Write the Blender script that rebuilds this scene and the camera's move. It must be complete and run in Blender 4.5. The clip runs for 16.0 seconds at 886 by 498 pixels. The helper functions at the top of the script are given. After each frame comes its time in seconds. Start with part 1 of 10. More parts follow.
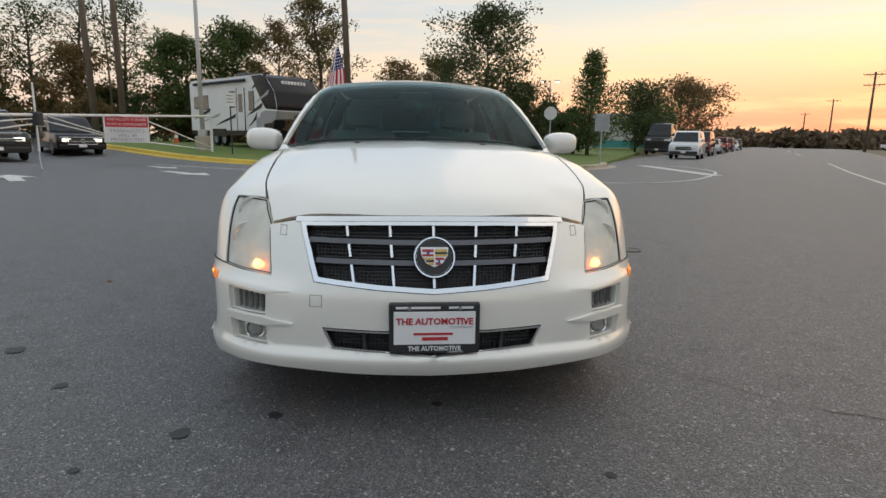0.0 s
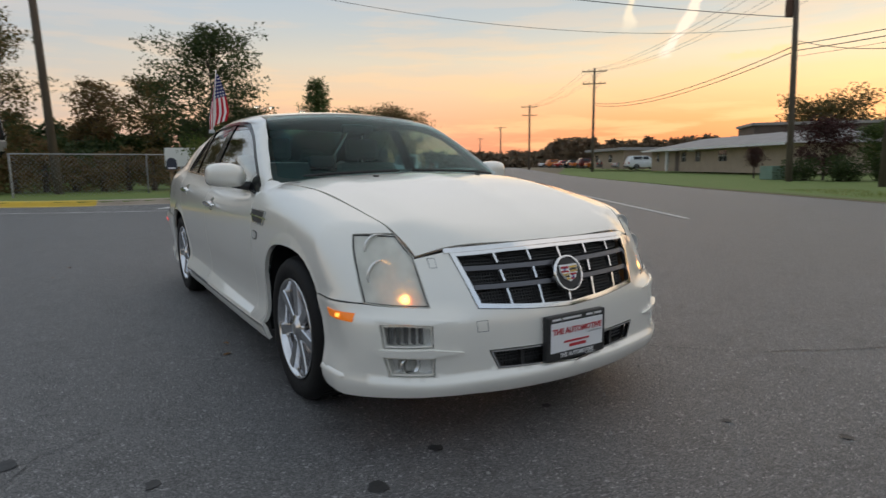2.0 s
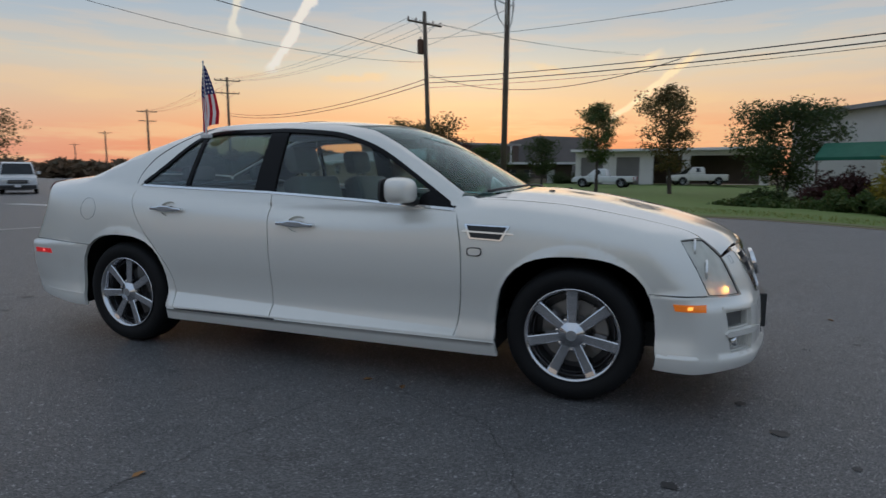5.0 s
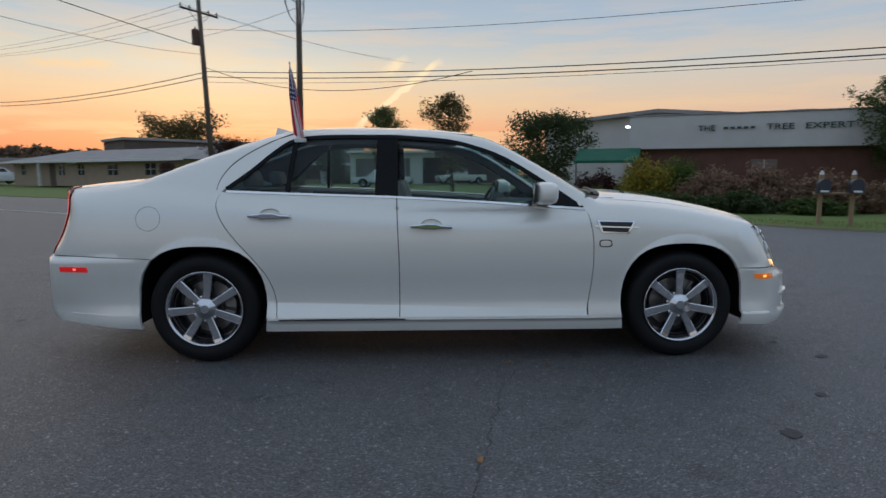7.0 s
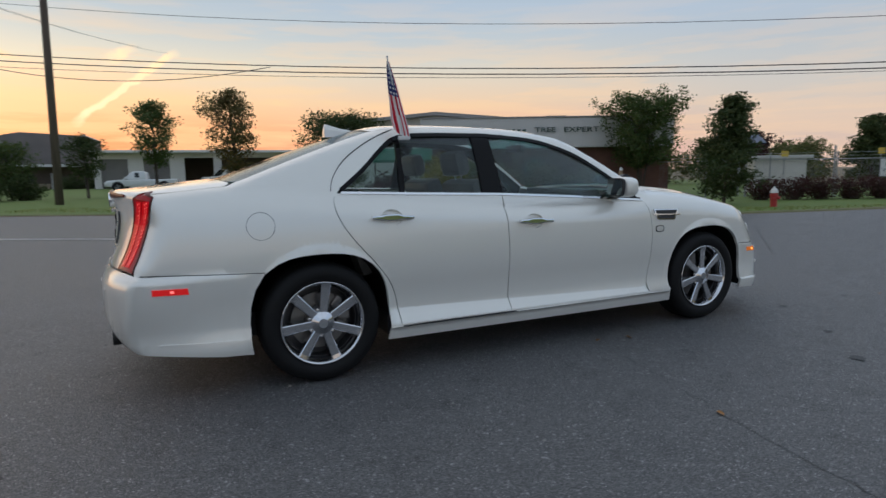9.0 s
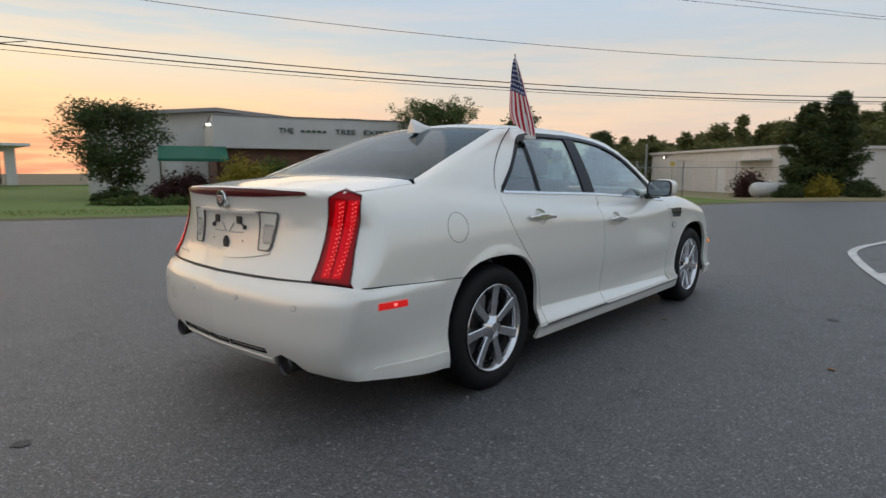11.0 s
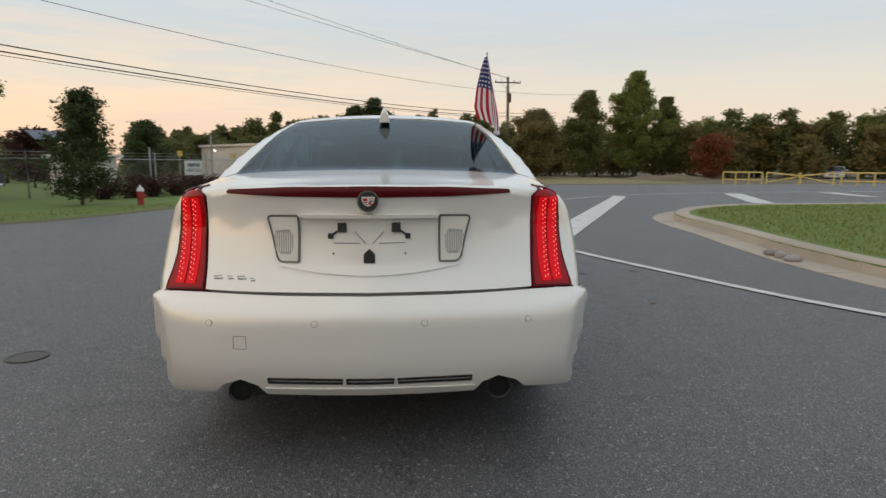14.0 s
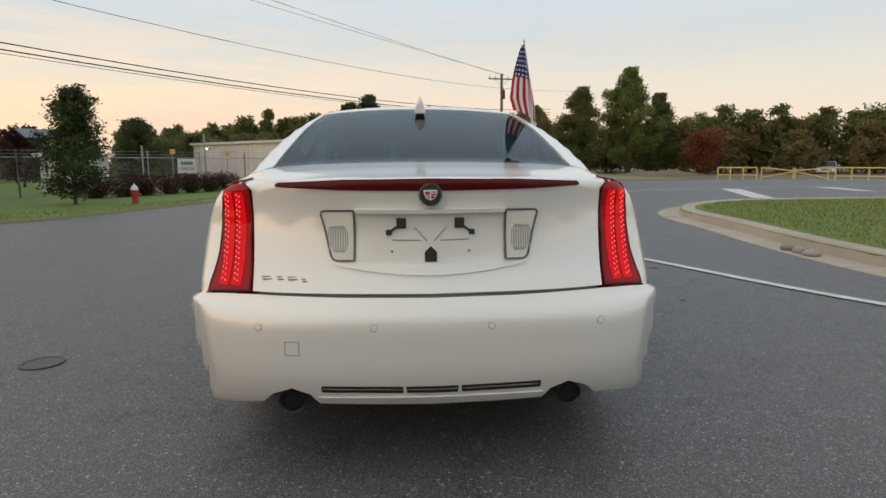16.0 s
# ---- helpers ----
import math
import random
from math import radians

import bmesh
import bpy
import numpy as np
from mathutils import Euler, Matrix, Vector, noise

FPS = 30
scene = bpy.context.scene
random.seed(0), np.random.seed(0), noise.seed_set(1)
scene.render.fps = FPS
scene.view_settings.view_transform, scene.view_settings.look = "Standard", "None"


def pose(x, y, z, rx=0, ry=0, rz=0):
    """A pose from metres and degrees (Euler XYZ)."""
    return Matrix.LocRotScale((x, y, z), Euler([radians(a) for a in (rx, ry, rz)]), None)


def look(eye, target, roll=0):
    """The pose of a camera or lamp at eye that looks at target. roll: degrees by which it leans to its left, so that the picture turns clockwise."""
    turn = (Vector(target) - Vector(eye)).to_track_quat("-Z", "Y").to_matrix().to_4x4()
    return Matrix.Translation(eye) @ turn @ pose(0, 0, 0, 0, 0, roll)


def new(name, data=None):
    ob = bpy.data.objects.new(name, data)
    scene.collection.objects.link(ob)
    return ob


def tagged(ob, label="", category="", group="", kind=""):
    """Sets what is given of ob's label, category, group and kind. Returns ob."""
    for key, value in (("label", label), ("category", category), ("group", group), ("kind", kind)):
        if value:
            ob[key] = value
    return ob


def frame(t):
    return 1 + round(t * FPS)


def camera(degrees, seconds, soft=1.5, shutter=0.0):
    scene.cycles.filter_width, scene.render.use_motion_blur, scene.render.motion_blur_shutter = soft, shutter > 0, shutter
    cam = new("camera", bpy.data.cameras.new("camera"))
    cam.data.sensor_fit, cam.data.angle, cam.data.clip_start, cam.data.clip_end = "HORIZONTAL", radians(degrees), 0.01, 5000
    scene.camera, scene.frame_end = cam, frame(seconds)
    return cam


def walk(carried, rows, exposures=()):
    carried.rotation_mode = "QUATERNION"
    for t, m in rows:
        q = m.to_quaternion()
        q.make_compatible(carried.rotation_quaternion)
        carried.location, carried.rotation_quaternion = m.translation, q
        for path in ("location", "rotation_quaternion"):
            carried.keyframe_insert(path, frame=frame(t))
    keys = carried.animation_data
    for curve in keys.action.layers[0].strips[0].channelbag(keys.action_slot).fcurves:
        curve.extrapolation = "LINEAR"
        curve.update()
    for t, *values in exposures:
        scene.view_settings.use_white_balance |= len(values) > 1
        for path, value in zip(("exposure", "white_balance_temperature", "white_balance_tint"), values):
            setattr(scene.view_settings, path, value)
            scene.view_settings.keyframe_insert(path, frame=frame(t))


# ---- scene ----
cam = camera(74.2, 16.0, soft=1.5, shutter=0.4)

PATH = [
    (0, (4.413, -0.153, 1.036), (2.455, 0.022, 0.667), 0.9),
    (0.5, (4.417, -0.336, 1.029), (2.464, -0.07, 0.687), 0.8),
    (1, (4.408, -0.779, 1.038), (2.511, -0.224, 0.736), -0.0),
    (1.5, (4.285, -1.226, 1.036), (2.489, -0.387, 0.768), -0.4),
    (2, (4.085, -1.719, 1.065), (2.418, -0.651, 0.781), -0.6),
    (2.5, (3.797, -2.088, 1.052), (2.249, -0.853, 0.773), -1.3),
    (3, (3.506, -2.473, 1.079), (2.096, -1.081, 0.804), -1.3),
    (5.5, (1.424, -3.984, 1.112), (0.904, -2.069, 0.862), 0.1),
    (6, (0.933, -4.211, 1.122), (0.607, -2.254, 0.874), -0.1),
    (6.5, (0.428, -4.301, 1.077), (0.272, -2.322, 0.837), -0.5),
    (7, (-0.147, -4.437, 1.134), (-0.075, -2.455, 0.882), -0.1),
    (7.5, (-0.654, -4.413, 1.115), (-0.404, -2.446, 0.853), -0.6),
    (8, (-1.235, -4.394, 1.142), (-0.745, -2.472, 0.886), -0.7),
    (8.5, (-1.742, -4.239, 1.128), (-1.073, -2.371, 0.874), -1.2),
    (9, (-2.233, -4.03, 1.138), (-1.383, -2.238, 0.879), -0.9),
    (11.5, (-4.248, -2.275, 1.124), (-2.619, -1.143, 0.871), -0.0),
    (12, (-4.489, -1.861, 1.115), (-2.727, -0.95, 0.86), -0.1),
    (12.5, (-4.661, -1.395, 1.117), (-2.781, -0.765, 0.85), -0.1),
    (13, (-4.748, -0.943, 1.12), (-2.798, -0.594, 0.844), -0.2),
    (13.5, (-4.77, -0.514, 1.122), (-2.793, -0.411, 0.836), -0.0),
    (14, (-4.696, -0.171, 1.137), (-2.718, -0.267, 0.858), 0.0),
    (14.5, (-4.649, 0.042, 1.133), (-2.683, -0.196, 0.854), 0.1),
    (15, (-4.584, 0.099, 1.107), (-2.622, -0.167, 0.828), -0.6),
    (15.5, (-4.553, 0.111, 1.089), (-2.58, -0.089, 0.825), -0.9),
    (16, (-4.523, 0.083, 1.114), (-2.548, -0.04, 0.826), -0.3),
]
EXPOSURES = [(0.0, 0.34, 7000, 10), (1.0, 0.22, 7000, 10), (2.0, -0.04, 6750, 10), (3.0, -0.16, 6400, 10), (5.5, -0.42, 5950, 10), (7.5, -0.28, 5850, 10), (9.0, -0.12, 6150, 10), (11.5, 0.16, 6800, 10), (13.5, 0.25, 7100, 10), (16.0, 0.34, 7220, 10)]
walk(cam, [(t, look(eye, target, roll)) for t, eye, target, roll in PATH], EXPOSURES)


# ---- world and light ----
SUN_AZ, SUN_EL = radians(109.0), radians(8.0)


def build_world():
    w = bpy.data.worlds.new("evening_sky")
    scene.world = w
    w.use_nodes = True
    nt = w.node_tree
    nt.nodes.clear()
    N, L = nt.nodes.new, nt.links.new

    def math_(op, a, b=None, c=None, clamp=False):
        n = N("ShaderNodeMath")
        n.operation, n.use_clamp = op, clamp
        for i, v in enumerate((a, b, c)):
            if v is None:
                continue
            if isinstance(v, (int, float)):
                n.inputs[i].default_value = v
            else:
                L(v, n.inputs[i])
        return n.outputs[0]

    def ramp(fac, stops):
        n = N("ShaderNodeValToRGB")
        n.color_ramp.interpolation = "EASE" if len(stops) < 7 else "LINEAR"
        while len(n.color_ramp.elements) < len(stops):
            n.color_ramp.elements.new(0.5)
        for e, (p, c) in zip(n.color_ramp.elements, stops):
            e.position, e.color = p, (*c, 1)
        L(fac, n.inputs[0])
        return n.outputs[0]

    def mix(fac, a, b, kind="MIX"):
        n = N("ShaderNodeMix")
        n.data_type, n.blend_type = "RGBA", kind
        for sock, v in ((n.inputs[0], fac), (n.inputs[6], a), (n.inputs[7], b)):
            if isinstance(v, (int, float)):
                sock.default_value = v
            elif isinstance(v, tuple):
                sock.default_value = (*v, 1)
            else:
                L(v, sock)
        return n.outputs[2]

    tc = N("ShaderNodeTexCoord")
    sep = N("ShaderNodeSeparateXYZ")
    L(tc.outputs["Generated"], sep.inputs[0])
    x, y, z = sep.outputs
    zz = math_("MAXIMUM", z, 0.0)
    # nearness to the sun's azimuth, 0 opposite .. 1 towards it
    hyp = math_("SQRT", math_("ADD", math_("MULTIPLY", x, x), math_("MULTIPLY", y, y)))
    dot = math_("ADD", math_("MULTIPLY", x, math.cos(SUN_AZ)), math_("MULTIPLY", y, math.sin(SUN_AZ)))
    near = math_("MULTIPLY_ADD", math_("DIVIDE", dot, math_("MAXIMUM", hyp, 0.001)), 0.5, 0.5)
    el = math_("MULTIPLY", math_("ARCSINE", zz), 2 / math.pi)
    fac = math_("POWER", el, 0.6)

    def p(deg):
        return (deg / 90) ** 0.6
    west = ramp(fac, [(0.0, (0.90, 0.25, 0.115)), (p(2), (1.12, 0.33, 0.13)), (p(4), (1.22, 0.50, 0.20)), (p(6.5), (1.16, 0.71, 0.35)), (p(9.5), (0.95, 0.80, 0.57)),
                      (p(12.5), (0.64, 0.675, 0.655)), (p(16), (0.49, 0.57, 0.64)), (p(24), (0.455, 0.53, 0.615)), (p(42), (0.52, 0.585, 0.66)), (1.0, (0.41, 0.485, 0.58))])
    east = ramp(fac, [(0.0, (0.70, 0.55, 0.475)), (p(3), (0.69, 0.59, 0.51)), (p(7), (0.61, 0.60, 0.57)), (p(11), (0.495, 0.55, 0.605)),
                      (p(16), (0.47, 0.575, 0.71)), (p(24), (0.49, 0.61, 0.78)), (p(40), (0.60, 0.69, 0.80)), (1.0, (0.41, 0.485, 0.58))])
    side = ramp(near, [(0.0, (0, 0, 0)), (0.62, (0.14, 0.14, 0.14)), (0.87, (0.65, 0.65, 0.65)), (1.0, (1, 1, 1))])
    sky = mix(side, east, west)
    # thin evening cloud, stretched along the horizon
    mp = N("ShaderNodeMapping")
    mp.inputs["Scale"].default_value = (1.6, 1.6, 15)
    L(tc.outputs["Generated"], mp.inputs[0])
    no = N("ShaderNodeTexNoise")
    no.inputs["Scale"].default_value, no.inputs["Detail"].default_value, no.inputs["Roughness"].default_value = 2.6, 6, 0.58
    L(mp.outputs[0], no.inputs["Vector"])
    cl = ramp(no.outputs["Fac"], [(0.0, (0, 0, 0)), (0.44, (0, 0, 0)), (0.58, (0.6, 0.6, 0.6)), (0.74, (1, 1, 1))])
    low = math_("SUBTRACT", 1.0, math_("MULTIPLY", zz, 3.2), clamp=True)
    cloud_amount = math_("MULTIPLY", math_("MULTIPLY", cl, low), math_("MULTIPLY_ADD", near, 0.95, 0.10))
    sky = mix(cloud_amount, sky, mix(near, (0.76, 0.62, 0.56), (1.22, 0.76, 0.36)))

    # condensation trails: streaks between two directions
    def trail(az0, el0, az1, el1, wide, col, amount):
        def d(a, e):
            a, e = radians(a), radians(e)
            return Vector((math.cos(e) * math.cos(a), math.cos(e) * math.sin(a), math.sin(e)))
        p0, p1 = d(az0, el0), d(az1, el1)
        n, along, mid = p0.cross(p1).normalized(), (p1 - p0).normalized(), (p0 + p1) / 2
        half = (p1 - p0).length / 2

        def dotp(v):
            q = N("ShaderNodeVectorMath")
            q.operation = "DOT_PRODUCT"
            q.inputs[1].default_value = v
            L(tc.outputs["Generated"], q.inputs[0])
            return q.outputs["Value"]
        wob = N("ShaderNodeTexNoise")
        wob.inputs["Scale"].default_value, wob.inputs["Detail"].default_value = 38, 5
        L(tc.outputs["Generated"], wob.inputs["Vector"])
        off = math_("MULTIPLY", math_("SUBTRACT", wob.outputs["Fac"], 0.5), wide * 2.6)
        across = math_("ABSOLUTE", math_("ADD", dotp(n), off))
        s = math_("SUBTRACT", dotp(along), along.dot(mid))
        w_here = math_("MULTIPLY_ADD", math_("MULTIPLY", wob.outputs["Fac"], wide), 1.0, wide * 0.5)
        a = math_("MULTIPLY", math_("SUBTRACT", 1.0, math_("DIVIDE", across, w_here), clamp=True), 1.7, clamp=True)
        b = math_("MULTIPLY", math_("SUBTRACT", half, math_("ABSOLUTE", s)), 40.0, clamp=True)
        front = math_("GREATER_THAN", dotp(mid.normalized()), 0.2)
        return math_("MULTIPLY", math_("MULTIPLY", math_("MULTIPLY", a, b), front), amount), col
    for t in (trail(122.6, 16.5, 127.4, 8.8, 0.010, (1.08, 0.96, 0.80), 1.5), trail(128.8, 18, 130.6, 11.3, 0.009, (0.98, 0.88, 0.70), 1.1),
              trail(87.9, 10.8, 96.4, 4.3, 0.0065, (1.35, 0.98, 0.55), 1.0), trail(123.0, 8.7, 116.0, 9.1, 0.007, (1.15, 0.78, 0.42), 0.9), trail(81.3, 6.7, 78.3, 6.5, 0.007, (1.1, 0.72, 0.38), 0.8), trail(103.5, 10.2, 99.0, 9.0, 0.006, (1.15, 0.80, 0.45), 0.7), trail(91.0, 10.8, 93.8, 9.4, 0.009, (1.3, 0.95, 0.55), 0.9)):
        sky = mix(t[0], sky, t[1])
    ns = N("ShaderNodeTexSky")
    ns.sky_type, ns.sun_disc = "NISHITA", False
    ns.sun_elevation, ns.sun_rotation = SUN_EL, math.pi / 2 - SUN_AZ
    sky = mix(0.006, sky, ns.outputs[0], "ADD")
    bg = N("ShaderNodeBackground")
    L(sky, bg.inputs[0])
    bg.inputs[1].default_value = 1.0
    L(bg.outputs[0], N("ShaderNodeOutputWorld").inputs[0])
    sun = new("sun", bpy.data.lights.new("sun", "SUN"))
    sun.data.energy, sun.data.angle, sun.data.color = 0.8, radians(125), (1.0, 0.76, 0.56)
    d = Vector((math.cos(SUN_EL) * math.cos(SUN_AZ), math.cos(SUN_EL) * math.sin(SUN_AZ), math.sin(SUN_EL)))
    sun.matrix_world = look(d * 100, (0, 0, 0))


build_world()

# ---- materials ----


def shader(name, col, col2=None, rough=0.6, metal=0.0, scale=3.0, fine=60.0, bump=0.15, wear=0.35, coat=0.0, spec=0.5, coords="Object", per_piece=0.0, stretch=None):
    """A Principled material with colour that varies at two scales, and fine relief."""
    m = bpy.data.materials.new(name)
    m.use_nodes = True
    nt = m.node_tree
    b = nt.nodes["Principled BSDF"]
    N, L = nt.nodes.new, nt.links.new
    col2 = col2 or tuple(c * (1 - wear) for c in col)
    tc = N("ShaderNodeTexCoord")
    src = tc.outputs[coords]
    if stretch:
        mp = N("ShaderNodeMapping")
        mp.inputs["Scale"].default_value = stretch
        L(src, mp.inputs[0])
        src = mp.outputs[0]
    n1, n2 = N("ShaderNodeTexNoise"), N("ShaderNodeTexNoise")
    n1.inputs["Scale"].default_value, n1.inputs["Detail"].default_value = scale, 5
    n2.inputs["Scale"].default_value, n2.inputs["Detail"].default_value = fine, 3
    L(src, n1.inputs["Vector"])
    L(src, n2.inputs["Vector"])
    mixc = N("ShaderNodeMix")
    mixc.data_type = "RGBA"
    mixc.inputs[6].default_value, mixc.inputs[7].default_value = (*col, 1), (*col2, 1)
    add = N("ShaderNodeMath")
    add.operation = "MULTIPLY_ADD"
    add.use_clamp = True
    L(n2.outputs["Fac"], add.inputs[0])
    add.inputs[1].default_value = 0.5
    sub = N("ShaderNodeMath")
    sub.operation = "MULTIPLY_ADD"
    L(n1.outputs["Fac"], sub.inputs[0])
    sub.inputs[1].default_value, sub.inputs[2].default_value = 1.6, -0.55
    L(sub.outputs[0], add.inputs[2])
    L(add.outputs[0], mixc.inputs[0])
    out = mixc.outputs[2]
    if per_piece:
        oi = N("ShaderNodeObjectInfo")
        hsv = N("ShaderNodeHueSaturation")
        mm = N("ShaderNodeMath")
        mm.operation = "MULTIPLY_ADD"
        L(oi.outputs["Random"], mm.inputs[0])
        mm.inputs[1].default_value, mm.inputs[2].default_value = per_piece, 1 - per_piece / 2
        L(mm.outputs[0], hsv.inputs["Value"])
        L(out, hsv.inputs["Color"])
        out = hsv.outputs[0]
    L(out, b.inputs["Base Color"])
    rr = N("ShaderNodeMath")
    rr.operation = "MULTIPLY_ADD"
    L(n1.outputs["Fac"], rr.inputs[0])
    rr.inputs[1].default_value, rr.inputs[2].default_value = 0.2 * rough, rough * 0.9
    L(rr.outputs[0], b.inputs["Roughness"])
    b.inputs["Metallic"].default_value = metal
    b.inputs["Coat Weight"].default_value = coat
    b.inputs["Coat Roughness"].default_value = 0.04
    b.inputs["Specular IOR Level"].default_value = spec
    if bump:
        bp = N("ShaderNodeBump")
        bp.inputs["Strength"].default_value, bp.inputs["Distance"].default_value = bump, 0.01
        L(n2.outputs["Fac"], bp.inputs["Height"])
        L(bp.outputs[0], b.inputs["Normal"])
    return m


def glow(name, col, strength, base=None, rough=0.3):
    m = shader(name, base or col, rough=rough, bump=0)
    b = m.node_tree.nodes["Principled BSDF"]
    b.inputs["Emission Color"].default_value, b.inputs["Emission Strength"].default_value = (*col, 1), strength
    return m


def pane_material(name, tint, ior=1.5, dirt=0.03, sheen=0.6, grazing=7.0):
    """Thin tinted glass: see-through, with gloss by Fresnel."""
    m = bpy.data.materials.new(name)
    m.use_nodes = True
    nt = m.node_tree
    nt.nodes.clear()
    N, L = nt.nodes.new, nt.links.new
    tr, gl, mx, lw, out = N("ShaderNodeBsdfTransparent"), N("ShaderNodeBsdfGlossy"), N("ShaderNodeMixShader"), N("ShaderNodeLayerWeight"), N("ShaderNodeOutputMaterial")
    tr.inputs[0].default_value = (*tint, 1)
    gl.inputs["Roughness"].default_value = dirt
    gl.inputs["Color"].default_value = (0.95, 0.97, 1, 1)
    lw.inputs[0].default_value = 0.5
    pw, ma = N("ShaderNodeMath"), N("ShaderNodeMath")
    pw.operation, ma.operation = "POWER", "MULTIPLY_ADD"
    pw.inputs[1].default_value = grazing
    r0 = 0.3 * ((ior - 1) / (ior + 1)) ** 2
    ma.inputs[1].default_value, ma.inputs[2].default_value = sheen, r0
    L(lw.outputs["Facing"], pw.inputs[0])
    L(pw.outputs[0], ma.inputs[0])
    L(ma.outputs[0], mx.inputs[0])
    L(tr.outputs[0], mx.inputs[1])
    L(gl.outputs[0], mx.inputs[2])
    L(mx.outputs[0], out.inputs[0])
    return m


def asphalt_material(name, dark, light, speck):
    """Worn asphalt: single stones in a dark binder, over stains at larger scales."""
    m = shader(name, dark, light, rough=0.55, scale=0.35, fine=95, bump=0.0, spec=0.6)
    nt = m.node_tree
    N, L = nt.nodes.new, nt.links.new
    b = nt.nodes["Principled BSDF"]
    src = b.inputs["Base Color"].links[0].from_socket
    tc = N("ShaderNodeTexCoord")

    def span(sock, lo, hi, to0=0.0, to1=1.0):
        mr = N("ShaderNodeMapRange")
        for i, v in enumerate((lo, hi, to0, to1)):
            mr.inputs[i + 1].default_value = v
        L(sock, mr.inputs[0])
        return mr.outputs[0]

    def blend(fac, a, c, kind="MIX"):
        mx = N("ShaderNodeMix")
        mx.data_type, mx.blend_type = "RGBA", kind
        L(fac, mx.inputs[0])
        for sock, v in ((mx.inputs[6], a), (mx.inputs[7], c)):
            if isinstance(v, tuple):
                sock.default_value = (*v, 1)
            else:
                L(v, sock)
        return mx.outputs[2]

    def cloud(scale, detail=4):
        n = N("ShaderNodeTexNoise")
        n.inputs["Scale"].default_value, n.inputs["Detail"].default_value = scale, detail
        L(tc.outputs["Object"], n.inputs["Vector"])
        return n.outputs["Fac"]

    def stones(scale):
        n = N("ShaderNodeTexVoronoi")
        n.inputs["Scale"].default_value = scale
        L(tc.outputs["Object"], n.inputs["Vector"])
        sep = N("ShaderNodeSeparateColor")
        L(n.outputs["Color"], sep.inputs[0])
        return sep.outputs[0], sep.outputs[1], n.outputs["Distance"]
    src = blend(span(cloud(4.5), 0.56, 0.74), src, tuple(c * 0.66 for c in dark))
    src = blend(span(cloud(0.8), 0.56, 0.78), src, tuple(c * 1.15 for c in light))
    src = blend(span(cloud(1.7), 0.64, 0.78), src, tuple(c * 0.55 for c in dark))
    grey, pick, dist = stones(190)
    src = blend(span(grey, 0.55, 1.0, 0.0, 0.52), src, speck)
    src = blend(span(grey, 0.42, 0.0, 0.0, 0.75), src, tuple(c * 0.30 for c in dark))
    src = blend(span(pick, 0.978, 0.984), src, tuple(c * 1.25 for c in speck))
    _, pick2, _ = stones(95)
    src = blend(span(pick2, 0.990, 0.994, 0.0, 0.8), src, tuple(c * 1.2 for c in speck))
    L(src, b.inputs["Base Color"])
    bp = N("ShaderNodeBump")
    bp.inputs["Strength"].default_value, bp.inputs["Distance"].default_value = 0.75, 0.004
    L(span(dist, 0.0, 0.9, 1.0, 0.0), bp.inputs["Height"])
    L(bp.outputs[0], b.inputs["Normal"])
    return m


M = {}
M["asphalt"] = asphalt_material("asphalt", (0.071, 0.071, 0.073), (0.101, 0.100, 0.101), (0.30, 0.297, 0.293))
M["grass_ground"] = shader("grass_ground", (0.085, 0.16, 0.022), (0.155, 0.19, 0.048), rough=0.95, scale=0.9, fine=25, bump=0.6)
M["dry_grass"] = shader("dry_grass_ground", (0.17, 0.155, 0.06), (0.26, 0.21, 0.11), rough=0.95, scale=0.5, fine=14, bump=0.6)
M["dirt"] = shader("dirt", (0.20, 0.15, 0.10), (0.11, 0.10, 0.05), rough=0.95, scale=0.15, fine=9, bump=0.5)
M["concrete"] = shader("concrete", (0.46, 0.39, 0.31), (0.33, 0.285, 0.235), rough=0.9, scale=1.2, fine=70, bump=0.3)
M["yellow_kerb"] = shader("yellow_kerb_paint", (0.72, 0.50, 0.05), (0.50, 0.36, 0.08), rough=0.7, scale=2, fine=40, bump=0.2)
M["road_paint"] = shader("road_paint", (0.72, 0.72, 0.70), (0.42, 0.42, 0.41), rough=0.75, scale=5, fine=60, bump=0.3)
M["pearl"] = shader("pearl_white_paint", (0.83, 0.81, 0.75), (0.81, 0.79, 0.73), rough=0.33, metal=0.24, scale=1.5, fine=900, bump=0.0, coat=1.0, spec=0.3)
M["chrome"] = shader("chrome", (0.80, 0.80, 0.80), (0.74, 0.74, 0.74), rough=0.10, metal=1, fine=20, bump=0)
M["black_plastic"] = shader("black_plastic", (0.018, 0.018, 0.019), (0.03, 0.03, 0.03), rough=0.5, bump=0.1, fine=200)
M["gloss_black"] = shader("gloss_black_trim", (0.005, 0.005, 0.006), rough=0.10, bump=0, spec=0.15)
M["rubber"] = shader("tyre_rubber", (0.005, 0.005, 0.006), (0.010, 0.010, 0.010), rough=0.65, fine=120, bump=0.2, spec=0.25)
M["wood_pole"] = shader("weathered_pole_wood", (0.15, 0.115, 0.085), (0.075, 0.06, 0.048), rough=0.9, scale=2, fine=30, bump=0.5, stretch=(4, 4, 0.4))
M["wire"] = shader("black_cable", (0.02, 0.02, 0.022), rough=0.6, bump=0)
